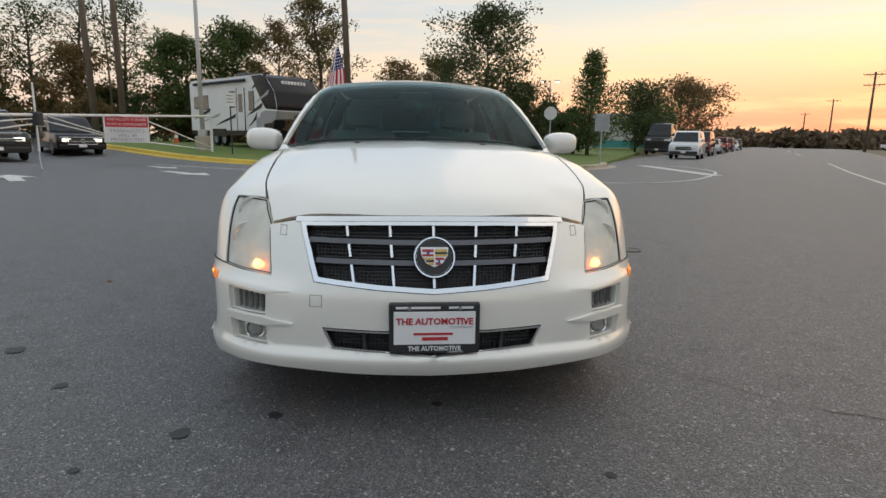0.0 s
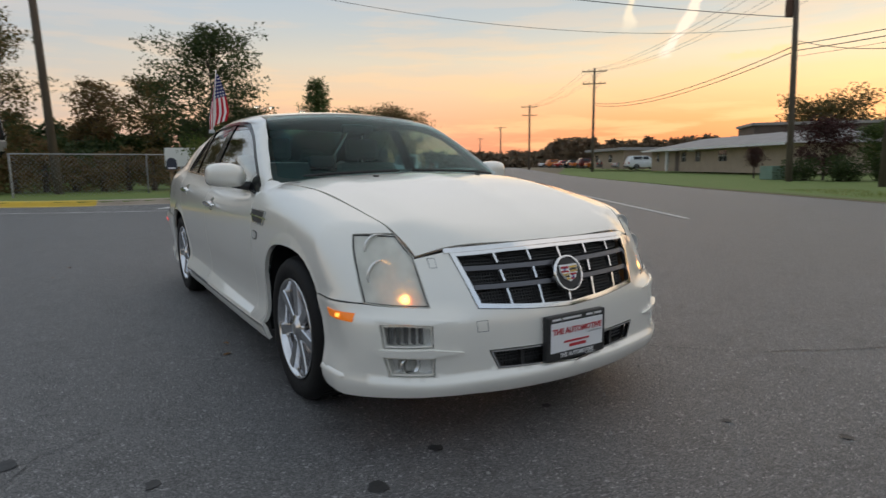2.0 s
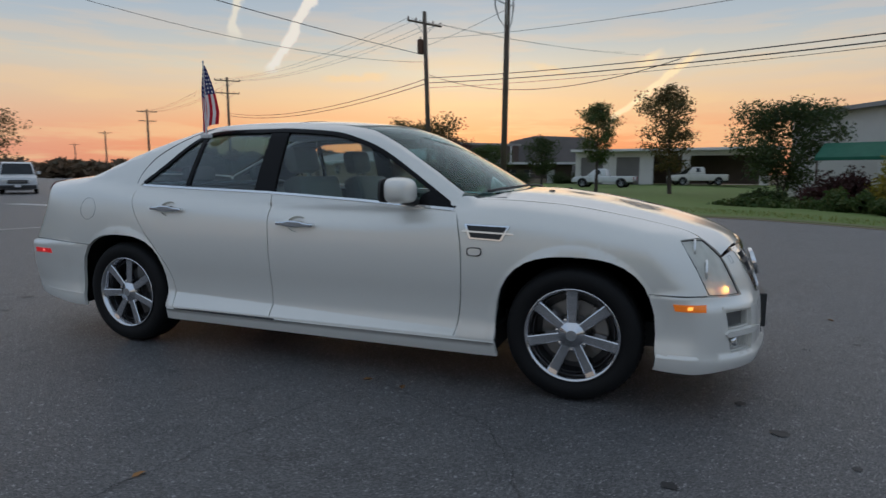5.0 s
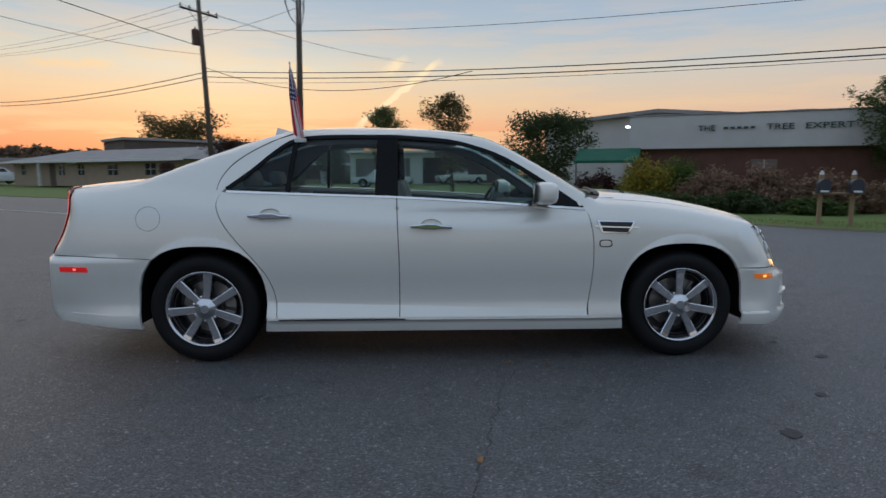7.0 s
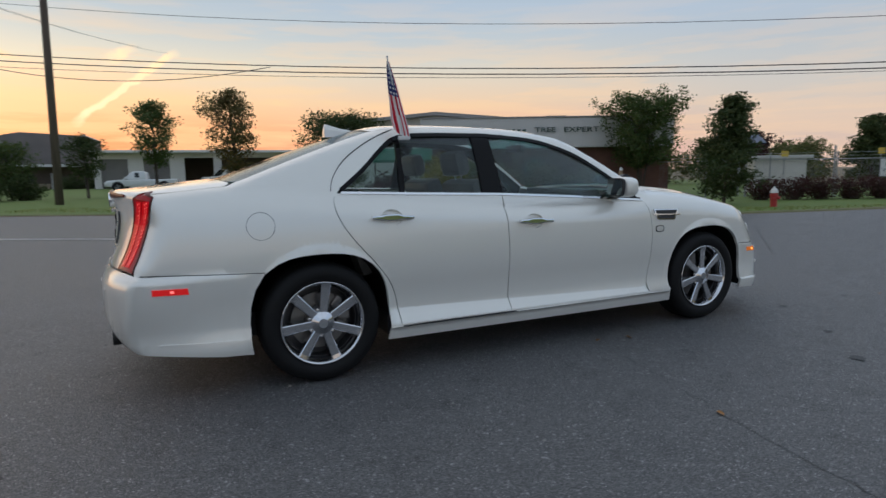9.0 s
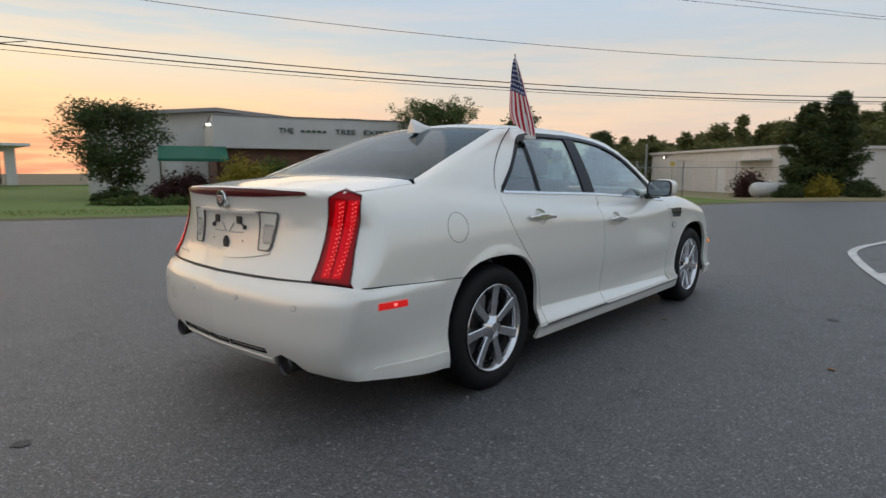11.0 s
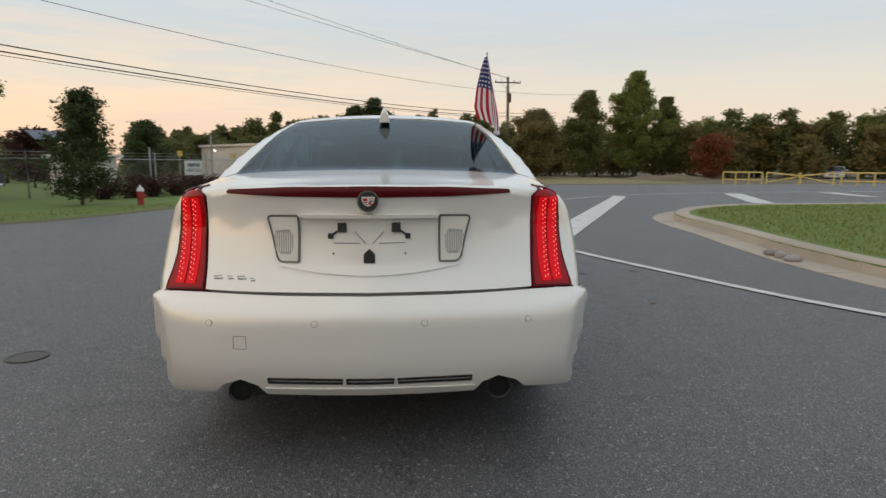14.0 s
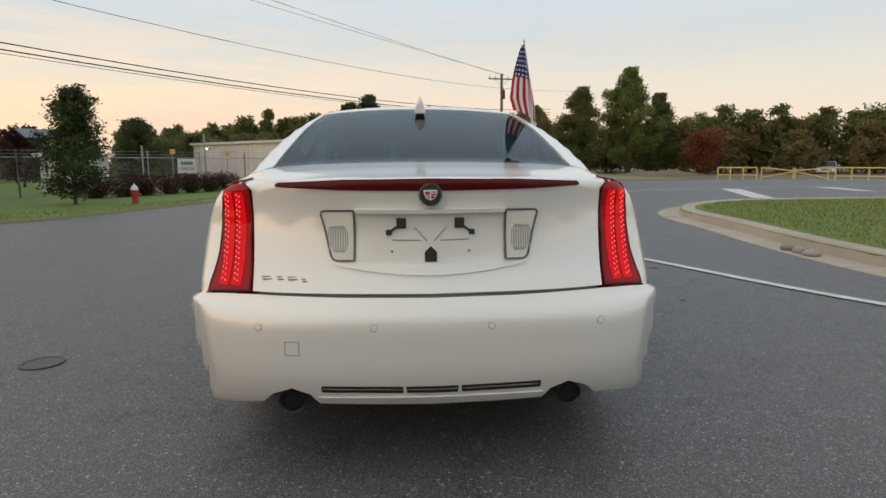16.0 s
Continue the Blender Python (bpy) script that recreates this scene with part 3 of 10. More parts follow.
def panel(name, kind, outline, material, parent, label="", holes=(), gap=0.0028, thick=0.02, cell=0.03, lift=0.0, flat=False, edge=0.02, creases=()):
    """A sheet of the car's skin inside an outline: given in 3D near the skin, or in flat coordinates if flat."""
    from mathutils.geometry import delaunay_2d_cdt
    pr = Projection(kind)
    to2 = (lambda ps: [tuple(p) for p in ps]) if flat else (lambda ps: [pr.flat(p) for p in ps])
    out2 = inset(dense(to2(outline), edge), gap)
    hole2 = [inset(dense(to2(h), edge), -gap) for h in holes]
    u0, v0, u1, v1 = *out2.min(0), *out2.max(0)
    gu, gv = np.meshgrid(np.arange(u0 + cell / 2, u1, cell), np.arange(v0 + cell / 2, v1, cell))
    grid = np.stack((gu.ravel(), gv.ravel()), 1)
    keep = in_poly(grid, inset(out2, cell * 0.35))
    for h in hole2:
        keep &= ~in_poly(grid, inset(h, -cell * 0.35))
    grid = grid[keep]
    rows = [np.zeros((0, 2))]
    for line in creases:
        c = dense(list(line) + [line[-1]], 0.025)[:-1]
        d = np.gradient(c, axis=0)
        d /= np.maximum(np.linalg.norm(d, axis=1, keepdims=True), 1e-9)
        side = np.stack((-d[:, 1], d[:, 0]), 1)
        rows += [c + side * 0.005, c - side * 0.005]
    rows = np.concatenate(rows)
    if len(rows):
        ok = in_poly(rows, inset(out2, 0.004))
        for h in hole2:
            ok &= ~in_poly(rows, inset(h, -0.004))
        rows = rows[ok]
        far = np.min(np.linalg.norm(grid[:, None] - rows[None], axis=2), axis=1) > 0.013 if len(rows) else np.ones(len(grid), bool)
        grid = np.concatenate((grid[far], rows))
    pts, faces = list(map(Vector, out2)), [list(range(len(out2)))]
    for h in hole2:
        faces.append(list(range(len(pts), len(pts) + len(h))))
        pts += list(map(Vector, h))
    pts += list(map(Vector, grid))
    v, e, f, ov, oe, of = delaunay_2d_cdt(pts, [], faces, 2 if hole2 else 1, 1e-6)
    v = np.array([tuple(p) for p in v])
    f = [t for t in f if len(t) == 3]
    mids = v[np.array(f)].mean(1)
    ok = in_poly(mids, out2)
    for h in hole2:
        ok &= ~in_poly(mids, h)
    tri = [t for t, o in zip(f, ok) if o]
    p = pr.onto(v)
    n = form_normal(p)
    p = p + n * lift
    q = p - n * thick
    # outward winding
    a, b, c = p[[t[0] for t in tri]], p[[t[1] for t in tri]], p[[t[2] for t in tri]]
    turned = np.sum(np.cross(b - a, c - a) * n[[t[0] for t in tri]]) < 0
    if turned:
        tri = [t[::-1] for t in tri]
    count, seen_edge = len(p), {}
    for t in tri:
        for i in range(len(t)):
            k = (t[i], t[(i + 1) % len(t)])
            seen_edge[k] = True
    rim = [k for k in seen_edge if (k[1], k[0]) not in seen_edge]
    rim_ids, verts, norms = {}, [*map(tuple, p), *map(tuple, q)], [*map(tuple, n), *map(tuple, -n)]
    fs = [tuple(t) for t in tri] + [tuple(i + count for i in t[::-1]) for t in tri]
    for i, j in rim:
        base = len(verts)
        d = p[j] - p[i]
        nn = np.cross(d, n[i])
        nn = nn / max(np.linalg.norm(nn), 1e-9)
        verts += [tuple(p[i]), tuple(p[j]), tuple(q[j]), tuple(q[i])]
        norms += [tuple(nn)] * 4
        fs.append((base + 1, base, base + 3, base + 2))
    me = bpy.data.meshes.new(name)
    me.from_pydata(verts, [], fs)
    for f_ in me.polygons:
        f_.use_smooth = True
    me.materials.append(M[material] if isinstance(material, str) else material)
    me.normals_split_custom_set_from_vertices(norms)
    ob = new(name, me)
    ob.parent = parent
    return tagged(ob, label)


def mirror_y(pts):
    return [(x, -y, z) for x, y, z in pts][::-1]


def on_front(y, z):
    return (float(front_x(np.float64(y), np.float64(z))), y, z)


def on_rear(y, z):
    return (-float(rear_x(np.float64(y), np.float64(z))), y, z)


def on_side(x, z, s):
    return (x, s * float(side_y(np.float64(x), np.float64(z))), z)


def on_top(*places):
    """Points of the upper skin over (x, y) places."""
    return [tuple(map(float, q)) for q in Projection("z").onto(np.array(places, float))]


def arc(cx, cz, r, a0, a1, n=16):
    return [(cx + r * math.cos(radians(a0 + (a1 - a0) * i / n)), cz + r * math.sin(radians(a0 + (a1 - a0) * i / n))) for i in range(n + 1)]


# ---- the white sedan ----
M["car_glass"] = pane_material("tinted_car_glass", (0.84, 0.90, 0.89), 1.52, 0.01, 0.95, 2.8)
M["screen_glass"] = pane_material("tinted_windscreen_glass", (0.60, 0.80, 0.79), 1.40, 0.01, 0.9)
M["brake"] = shader("brake_disc", (0.30, 0.29, 0.28), (0.20, 0.19, 0.18), rough=0.4, metal=0.8, bump=0.1)
M["seam"] = shader("dark_seam", (0.03, 0.03, 0.03), rough=0.8, bump=0)
M["seam_grey"] = shader("dull_seam_metal", (0.22, 0.22, 0.21), rough=0.8, bump=0)
LAMP_EDGE = [on_front(0.800, 0.547), on_front(0.800, 0.66), on_front(0.792, 0.750), on_front(0.778, 0.797)]
M["rear_glass"] = pane_material("dark_rear_glass", (0.30, 0.46, 0.50), 1.45, 0.01, 0.55, 4.6)
M["tan_leather"] = shader("grey_leather", (0.20, 0.19, 0.18), (0.14, 0.135, 0.13), rough=0.5, fine=150, bump=0.2)
M["dark_trim"] = shader("dark_interior_trim", (0.04, 0.04, 0.042), (0.06, 0.06, 0.06), rough=0.6, fine=150, bump=0.15)

car = thing("sedan_car", 0, 0, 0, 0, "pearl white four-door sedan with chrome trim, parked on asphalt", "car")
BELT = [(-1.36, 1.030), (-0.9, 1.012), (-0.3, 0.992), (0.3, 0.957), (0.86, 0.915)]


def belt(x):
    return float(lerp_table(x, BELT))


def wheel_arch(ax):
    """The opening over a wheel: round, a little squared at its shoulders."""
    out = []
    for i in range(27):
        a = radians(-25 + 230 * i / 26)
        r = 0.372 + 0.035 * math.sin(2 * a) ** 2 + 0.012 * math.cos(a) ** 2
        out.append((ax + r * math.cos(a), HUB_Z + r * math.sin(a)))
    return out


fa, ra = wheel_arch(AXLE_F), wheel_arch(AXLE_R)
REAR_SEAM = smooth_poly([(-1.37, 1.035), (-1.385, 0.96), (-1.35, 0.86), (-1.268, 0.745), (-1.168, 0.63), (-1.088, 0.52), (-1.045, 0.40), (-1.030, 0.262)], closed=False, n=4)
FRONT_SEAM = smooth_poly([(0.83, 1.005), (0.875, 0.90), (0.905, 0.75), (0.91, 0.58), (0.90, 0.42), (0.875, 0.262)], closed=False, n=4)
B_SEAM = [(-0.285, 0.262), (-0.285, 0.6), (-0.30, 0.995)]
HANDLES = {"rear_door": (-1.06, 0.888), "front_door": (-0.09, 0.822)}
for s, k in ((1, "y+"), (-1, "y-")):
    # doors up to the belt
    rear_door = [(-1.030, 0.262)] + B_SEAM + [(-0.5, belt(-0.5)), (-0.9, belt(-0.9)), (-1.2, belt(-1.2))] + REAR_SEAM[:-1]
    front_door = B_SEAM[:1] + [(x, z) for x, z in FRONT_SEAM[::-1]][:-1] + [(0.84, belt(0.84)), (0.5, belt(0.5)), (0.1, belt(0.1)), (-0.30, 0.992)] + B_SEAM[1:2]
    for nm, ol in (("rear_door", rear_door), ("front_door", front_door)):
        hx, hz = HANDLES[nm]
        bowl = [(hx + 0.064 * math.cos(t), hz + 0.043 * math.sin(t)) for t in np.linspace(0, 2 * math.pi, 24, endpoint=False)]
        xs = np.linspace(-1.08, 1.06, 30)
        panel(nm, k, ol, "pearl", car, flat=True, holes=[bowl], creases=[[(x, float(chamfer_z(x))) for x in xs], [(x, 0.272) for x in xs]])
        panel("handle_bowl", k, bowl, "pearl", car, flat=True, gap=-0.006, lift=-0.017, thick=0.004)
    # sill under the doors
    panel("sill", k, [(-1.108, 0.178), (1.108, 0.172), (1.095, 0.254), (0.875, 0.256), (-1.045, 0.256), (-1.095, 0.256)], "pearl", car, flat=True)
    panel("sill_strip", k, [(-1.02, 0.246), (1.0, 0.236), (1.0, 0.247), (-1.02, 0.257)], "black_plastic", car, flat=True, gap=0, lift=0.003, thick=0.01)
    # front fender: door seam, up over its crest to the hood, lamp and bumper seam
    al = "along+" if s > 0 else "along-"
    pa = Projection("along")
    fender = [pa.flat(on_side(x, z, s)) for x, z in FRONT_SEAM]
    fender += [pa.flat(on_side(1.095, 0.260, s))]
    fender += [pa.flat(on_side(x, z, s)) for x, z in fa[::-1][:-6] if x < 1.83 and z > 0.262]
    fender += [pa.flat(on_side(1.825, 0.544, s))] + [pa.flat((x, s * y, z)) for x, y, z in LAMP_EDGE]
    fender += [pa.flat((x, s * y, z)) for x, y, z in on_top((2.005, 0.722), (2.048, 0.645), (1.99, 0.6575), (1.93, 0.670))]
    fender += [pa.flat((x, s * y, z)) for x, y, z in on_top((1.7, 0.690), (1.4, 0.704), (1.1, 0.734)) + [(0.93, 0.76, 1.01)]]
    panel("fender", al, fender, "pearl", car, flat=True, creases=[[pa.flat(on_side(AXLE_F + R_FLARE * math.cos(t), HUB_Z + R_FLARE * math.sin(t), s)) for t in np.linspace(0.1, 3.1, 40)], [pa.flat(on_side(x, float(chamfer_z(x)), s)) for x in np.linspace(0.88, 1.08, 6)]])
    # rear quarter with its wheel arch
    upper = [(0.86, 0.925), (0.60, 1.105), (0.38, 1.238), (0.20, 1.308), (0.02, 1.352), (-0.29, 1.378), (-0.43, 1.380), (-0.75, 1.378), (-0.935, 1.358), (-1.045, 1.292), (-1.19, 1.165), (-1.345, 1.045)]
    quarter = [pa.flat(on_side(x, z, s)) for x, z in REAR_SEAM[::-1][:-1]]
    quarter += [pa.flat(p) for p in Projection(k).onto(np.array(upper[::-1]))]
    quarter += [pa.flat((x, s * y, z)) for x, y, z in ((0.885, 0.76, 1.00), (0.72, 0.715, 1.10), (0.50, 0.655, 1.23), (0.27, 0.60, 1.35), (0.05, 0.575, 1.415), (-0.3, 0.575, 1.44), (-0.90, 0.575, 1.43), (-1.09, 0.540, 1.395), (-1.34, 0.596, 1.308), (-1.60, 0.630, 1.207), (-1.875, 0.664, 1.105))]
    quarter += [pa.flat((x, s * y, z)) for x, y, z in ((-1.905, 0.70, 1.105), (-1.925, 0.733, 1.10), (-2.0, 0.735, 1.10), (-2.2, 0.735, 1.082), (-2.365, 0.715, 1.055))]
    quarter += [pa.flat((x, s * y, z)) for x, y, z in ((-2.32, 0.78, 1.03), (-2.357, 0.822, 0.93), (-2.386, 0.815, 0.80), (-2.392, 0.808, 0.646))]
    quarter += [pa.flat(on_side(-1.774, 0.624, s))]
    quarter += [pa.flat(on_side(x, z, s)) for x, z in ra[::-1] if x > -1.772 and z > 0.264] + [pa.flat(on_side(-1.097, 0.261, s))]
    panel("body_side", al, quarter, "pearl", car, flat=True, gap=0.002, creases=[[pa.flat(on_side(AXLE_R + R_FLARE * math.cos(t), HUB_Z + R_FLARE * math.sin(t), s)) for t in np.linspace(0.1, 2.6, 36)]])
    # dark recess behind the door gaps
    for line in (REAR_SEAM, FRONT_SEAM, [(-0.285, 0.262), (-0.285, 0.6), (-0.30, 0.985)]):
        panel("door_gap", k, strip(line, 0.009), "seam", car, flat=True, gap=0, lift=-0.010, thick=0.004)
    # dark lining inside the pillars and roof rail, black seal round the side windows
    inner = [pa.flat(p) for p in Projection(k).onto(np.array(upper[:9]))] + [pa.flat((x, s * y, z)) for x, y, z in ((-0.90, 0.575, 1.43), (-0.3, 0.575, 1.44), (0.05, 0.575, 1.415), (0.27, 0.60, 1.35), (0.50, 0.655, 1.23), (0.72, 0.715, 1.10), (0.885, 0.76, 1.00))]
    panel("pillar_lining", al, inner, "dark_trim", car, flat=True, gap=0.002, lift=-0.026, thick=0.004)
    inner = [pa.flat(p) for p in Projection(k).onto(np.array(upper[8:]))] + [pa.flat((x, s * y, z)) for x, y, z in ((-1.80, 0.70, 1.09), (-1.60, 0.638, 1.207), (-1.34, 0.604, 1.308), (-1.09, 0.548, 1.395), (-0.90, 0.575, 1.43))]
    panel("pillar_lining", al, inner, "dark_trim", car, flat=True, gap=0.002, lift=-0.026, thick=0.004)
    seal = [tuple(p) for p in inset(np.array(upper), 0.006)]
    panel("window_seal", k, strip(smooth_poly(seal, closed=False, n=3), 0.012), "gloss_black", car, flat=True, gap=0, lift=0.0012, thick=0.008)
    # thin seam up the rear pillar to the roof
    rise = [pa.flat((x, s * y, z)) for x, y, z in ((-0.925, 0.566, 1.413), (-1.135, 0.662, 1.333), (-1.292, 0.732, 1.214), (-1.37, 0.778, 1.114), (-1.392, 0.807, 1.04))]
    panel("pillar_seam", al, strip(smooth_poly(rise, closed=False, n=5), 0.002), "seam", car, flat=True, gap=0, lift=0.0008, thick=0.003)
    # dull sheet behind the seams
    panel("seam_backing", k, [(-1.815, 0.600), (-2.33, 0.610), (-2.33, 0.675), (-1.79, 0.662)], "seam_grey", car, flat=True, gap=0, lift=-0.012, thick=0.004)
    panel("seam_backing", k, [(1.855, 0.530), (2.06, 0.530), (2.06, 0.572), (1.84, 0.572)], "seam_grey", car, flat=True, gap=0, lift=-0.012, thick=0.004)
    # side glass, pillars
    def gl(pts):
        return [(x, z) for x, z in pts]
    panel("door_window", k, gl([(-0.95, belt(-0.95) + 0.012), (-0.44, belt(-0.44) + 0.012), (-0.43, 1.366), (-0.75, 1.364), (-0.915, 1.348)]), "car_glass", car, "tinted side window", flat=True, thick=0.004, lift=-0.008)
    panel("quarter_window", k, gl([(-1.325, belt(-1.3) + 0.016), (-0.985, belt(-0.98) + 0.012), (-0.955, 1.325), (-1.03, 1.278), (-1.18, 1.152)]), "car_glass", car, "tinted rear quarter window", flat=True, thick=0.004, lift=-0.008)
    panel("door_window", k, gl([(-0.285, belt(-0.28) + 0.012), (0.63, belt(0.63) + 0.012), (0.79, belt(0.79) + 0.012), (0.57, 1.10), (0.36, 1.225), (0.19, 1.295), (0.02, 1.340), (-0.29, 1.366)]), "car_glass", car, "tinted side window", flat=True, thick=0.004, lift=-0.008)
    panel("pillar", k, gl([(-0.435, belt(-0.44) + 0.01), (-0.29, belt(-0.29) + 0.01), (-0.295, 1.368), (-0.425, 1.368)]), "gloss_black", car, "gloss black middle pillar", flat=True, gap=0.001, lift=-0.002)
    panel("window_bar", k, gl([(-0.982, belt(-0.98) + 0.01), (-0.952, belt(-0.95) + 0.01), (-0.918, 1.352), (-0.952, 1.332)]), "gloss_black", car, flat=True, gap=0.001, lift=-0.003)
    panel("mirror_base", k, gl([(0.63, belt(0.63) + 0.01), (0.855, 0.925), (0.70, 1.02), (0.66, 1.0)]), "gloss_black", car, flat=True, gap=0.001, lift=0.002)
    # bright strip along the belt
    panel("belt_moulding", k, [(x, belt(x) - 0.002) for x in np.linspace(-1.34, 0.86, 12)] + [(x, belt(x) + 0.011) for x in np.linspace(0.85, -1.33, 12)], "chrome", car, flat=True, gap=0, lift=0.005, thick=0.012)

# roof, windscreen, back window
panel("roof", "z", [(x, y, 0) for x, y in smooth_poly([(0.235, 0), (0.22, 0.30), (0.16, 0.53), (0.02, 0.573), (-0.35, 0.575), (-0.88, 0.573), (-1.00, 0.550), (-1.066, 0.525), (-1.054, 0.3), (-1.05, 0), (-1.054, -0.3), (-1.066, -0.525), (-1.00, -0.550), (-0.88, -0.573), (-0.35, -0.575), (0.02, -0.573), (0.16, -0.53), (0.22, -0.30)], n=4)], "pearl", car, gap=0.002)
panel("windscreen", "z", [(x, y, 0) for x, y in smooth_poly([(1.06, 0), (1.03, 0.35), (0.91, 0.70), (0.80, 0.715), (0.45, 0.635), (0.20, 0.565), (0.235, 0.3), (0.245, 0), (0.235, -0.3), (0.20, -0.565), (0.45, -0.635), (0.80, -0.715), (0.91, -0.70), (1.03, -0.35)], n=4)], "screen_glass", car, "tinted windscreen", thick=0.005, lift=-0.006, gap=0.0)
BACK_EDGE = [(-1.965, 0.0), (-1.955, 0.25), (-1.925, 0.48), (-1.878, 0.655), (-1.60, 0.622), (-1.34, 0.588), (-1.085, 0.532), (-1.072, 0.3), (-1.066, 0.0)]
BACK_EDGE += [(x, -y) for x, y in BACK_EDGE[-2:0:-1]]
panel("rear_window", "z", [(x, y, 0) for x, y in BACK_EDGE], "rear_glass", car, "dark tinted back window", thick=0.005, lift=-0.004, gap=0.0)
panel("window_border", "z", BACK_EDGE, "gloss_black", car, holes=[[tuple(p) for p in inset(np.array(BACK_EDGE), 0.03)]], flat=True, gap=0, lift=-0.0105, thick=0.002)
# hood
hood = smooth_poly([(2.262, 0), (2.25, 0.2), (2.21, 0.42), (2.145, 0.606)], closed=False, n=4) + smooth_poly([(2.05, 0.640), (1.93, 0.668), (1.7, 0.686), (1.4, 0.70), (1.1, 0.73), (0.945, 0.75)], closed=False, n=4) + smooth_poly([(0.99, 0.68), (1.075, 0.40), (1.11, 0)], closed=False, n=4)[:-1]
half = [q for q in hood[1:] if q[1] > 1e-6]
panel("hood", "z", [(x, y, 0) for x, y in [(2.262, 0)] + half + [(1.11, 0)] + [(x, -y) for x, y in half[::-1]]], "pearl", car)


# ---- the sedan's ends: bumpers, lid, lamps, grille ----
def lens_material(name, tint, rough=0.12, haze=0.25, haze_col=(0.75, 0.76, 0.72)):
    """Clear or hazed lamp cover."""
    m = pane_material(name, tint, 1.5, rough)
    nt = m.node_tree
    N, L = nt.nodes.new, nt.links.new
    out = [n for n in nt.nodes if n.type == "OUTPUT_MATERIAL"][0]
    old = out.inputs[0].links[0].from_socket
    df, mx, no, mr = N("ShaderNodeBsdfDiffuse"), N("ShaderNodeMixShader"), N("ShaderNodeTexNoise"), N("ShaderNodeMapRange")
    df.inputs[0].default_value = (*haze_col, 1)
    no.inputs["Scale"].default_value = 3
    mr.inputs[1].default_value, mr.inputs[2].default_value, mr.inputs[3].default_value, mr.inputs[4].default_value = 0.3, 0.7, haze * 0.88, haze * 1.1
    L(no.outputs["Fac"], mr.inputs[0])
    L(mr.outputs[0], mx.inputs[0])
    L(old, mx.inputs[1])
    L(df.outputs[0], mx.inputs[2])
    L(mx.outputs[0], out.inputs[0])
    return m


M["hazy_lens"] = lens_material("hazed_headlamp_cover", (0.92, 0.93, 0.90), 0.10, 0.66, (0.86, 0.85, 0.78))
M["clear_lens"] = lens_material("clear_lamp_cover", (0.96, 0.96, 0.96), 0.03, 0.03)
M["frosted"] = shader("frosted_reverse_lamp_cover", (0.74, 0.72, 0.64), (0.66, 0.64, 0.56), rough=0.25, scale=9, bump=0, coat=0.4)
M["frosted_core"] = shader("grey_lamp_middle", (0.40, 0.40, 0.38), (0.34, 0.34, 0.32), rough=0.25, scale=20, bump=0, coat=0.4)
M["red_lens"] = glow("red_lamp_plastic", (1.0, 0.005, 0.012), 0.06, (0.24, 0.002, 0.005), 0.08)
M["red_lens"].node_tree.nodes["Principled BSDF"].inputs["Specular IOR Level"].default_value = 0.25
M["dark_red_lens"] = shader("dark_red_lamp_plastic", (0.10, 0.003, 0.005), (0.075, 0.002, 0.004), rough=0.35, scale=6, bump=0, coat=0.05, spec=0.2)
M["red_lit"] = glow("lit_red_lamp", (1.0, 0.02, 0.02), 0.35, (0.5, 0.01, 0.01))
M["red_core"] = glow("lit_red_core", (1.0, 0.006, 0.014), 0.32, (0.36, 0.003, 0.008), 0.15)
M["red_core"].node_tree.nodes["Principled BSDF"].inputs["Specular IOR Level"].default_value = 0.15
M["red_diode"] = glow("red_light_diode", (1.0, 0.20, 0.17), 1.3, (0.8, 0.1, 0.1))
M["amber"] = glow("lit_amber_lamp", (1.0, 0.22, 0.02), 0.30, (0.8, 0.22, 0.02), 0.15)
M["amber_bulb"] = glow("amber_bulb", (1.0, 0.42, 0.07), 16.0, (1.0, 0.5, 0.15))
M["marker_glow"] = glow("amber_marker_core", (1.0, 0.40, 0.06), 2.0, (0.9, 0.4, 0.08))
M["lamp_trim"] = shader("satin_silver_lamp_trim", (0.15, 0.15, 0.15), (0.11, 0.11, 0.11), rough=0.35, metal=0.4, bump=0.05)
M["grey_bar"] = shader("satin_grey_grille_bar", (0.14, 0.14, 0.15), (0.10, 0.10, 0.11), rough=0.35, metal=0.5, bump=0.05)
M["white_plate"] = shader("white_plate", (0.80, 0.80, 0.80), (0.74, 0.74, 0.75), rough=0.35, bump=0.05)
M["red_ink"] = shader("red_print", (0.55, 0.03, 0.04), rough=0.5, bump=0)
M["grey_ink"] = shader("grey_print", (0.38, 0.38, 0.40), rough=0.5, bump=0)
M["white_ink"] = shader("white_print", (0.85, 0.85, 0.85), rough=0.5, bump=0)
M["gold"] = shader("gold_enamel", (0.62, 0.42, 0.12), rough=0.25, metal=0.6, bump=0)
M["blue_enamel"] = shader("blue_enamel", (0.05, 0.08, 0.30), rough=0.3, bump=0)
M["lamp_bowl"] = shader("lamp_reflector", (0.88, 0.88, 0.86), (0.80, 0.80, 0.78), rough=0.30, metal=0.7, bump=0)
M["exhaust_black"] = shader("sooted_exhaust_steel", (0.05, 0.048, 0.046), (0.03, 0.03, 0.03), rough=0.35, metal=0.7, bump=0)

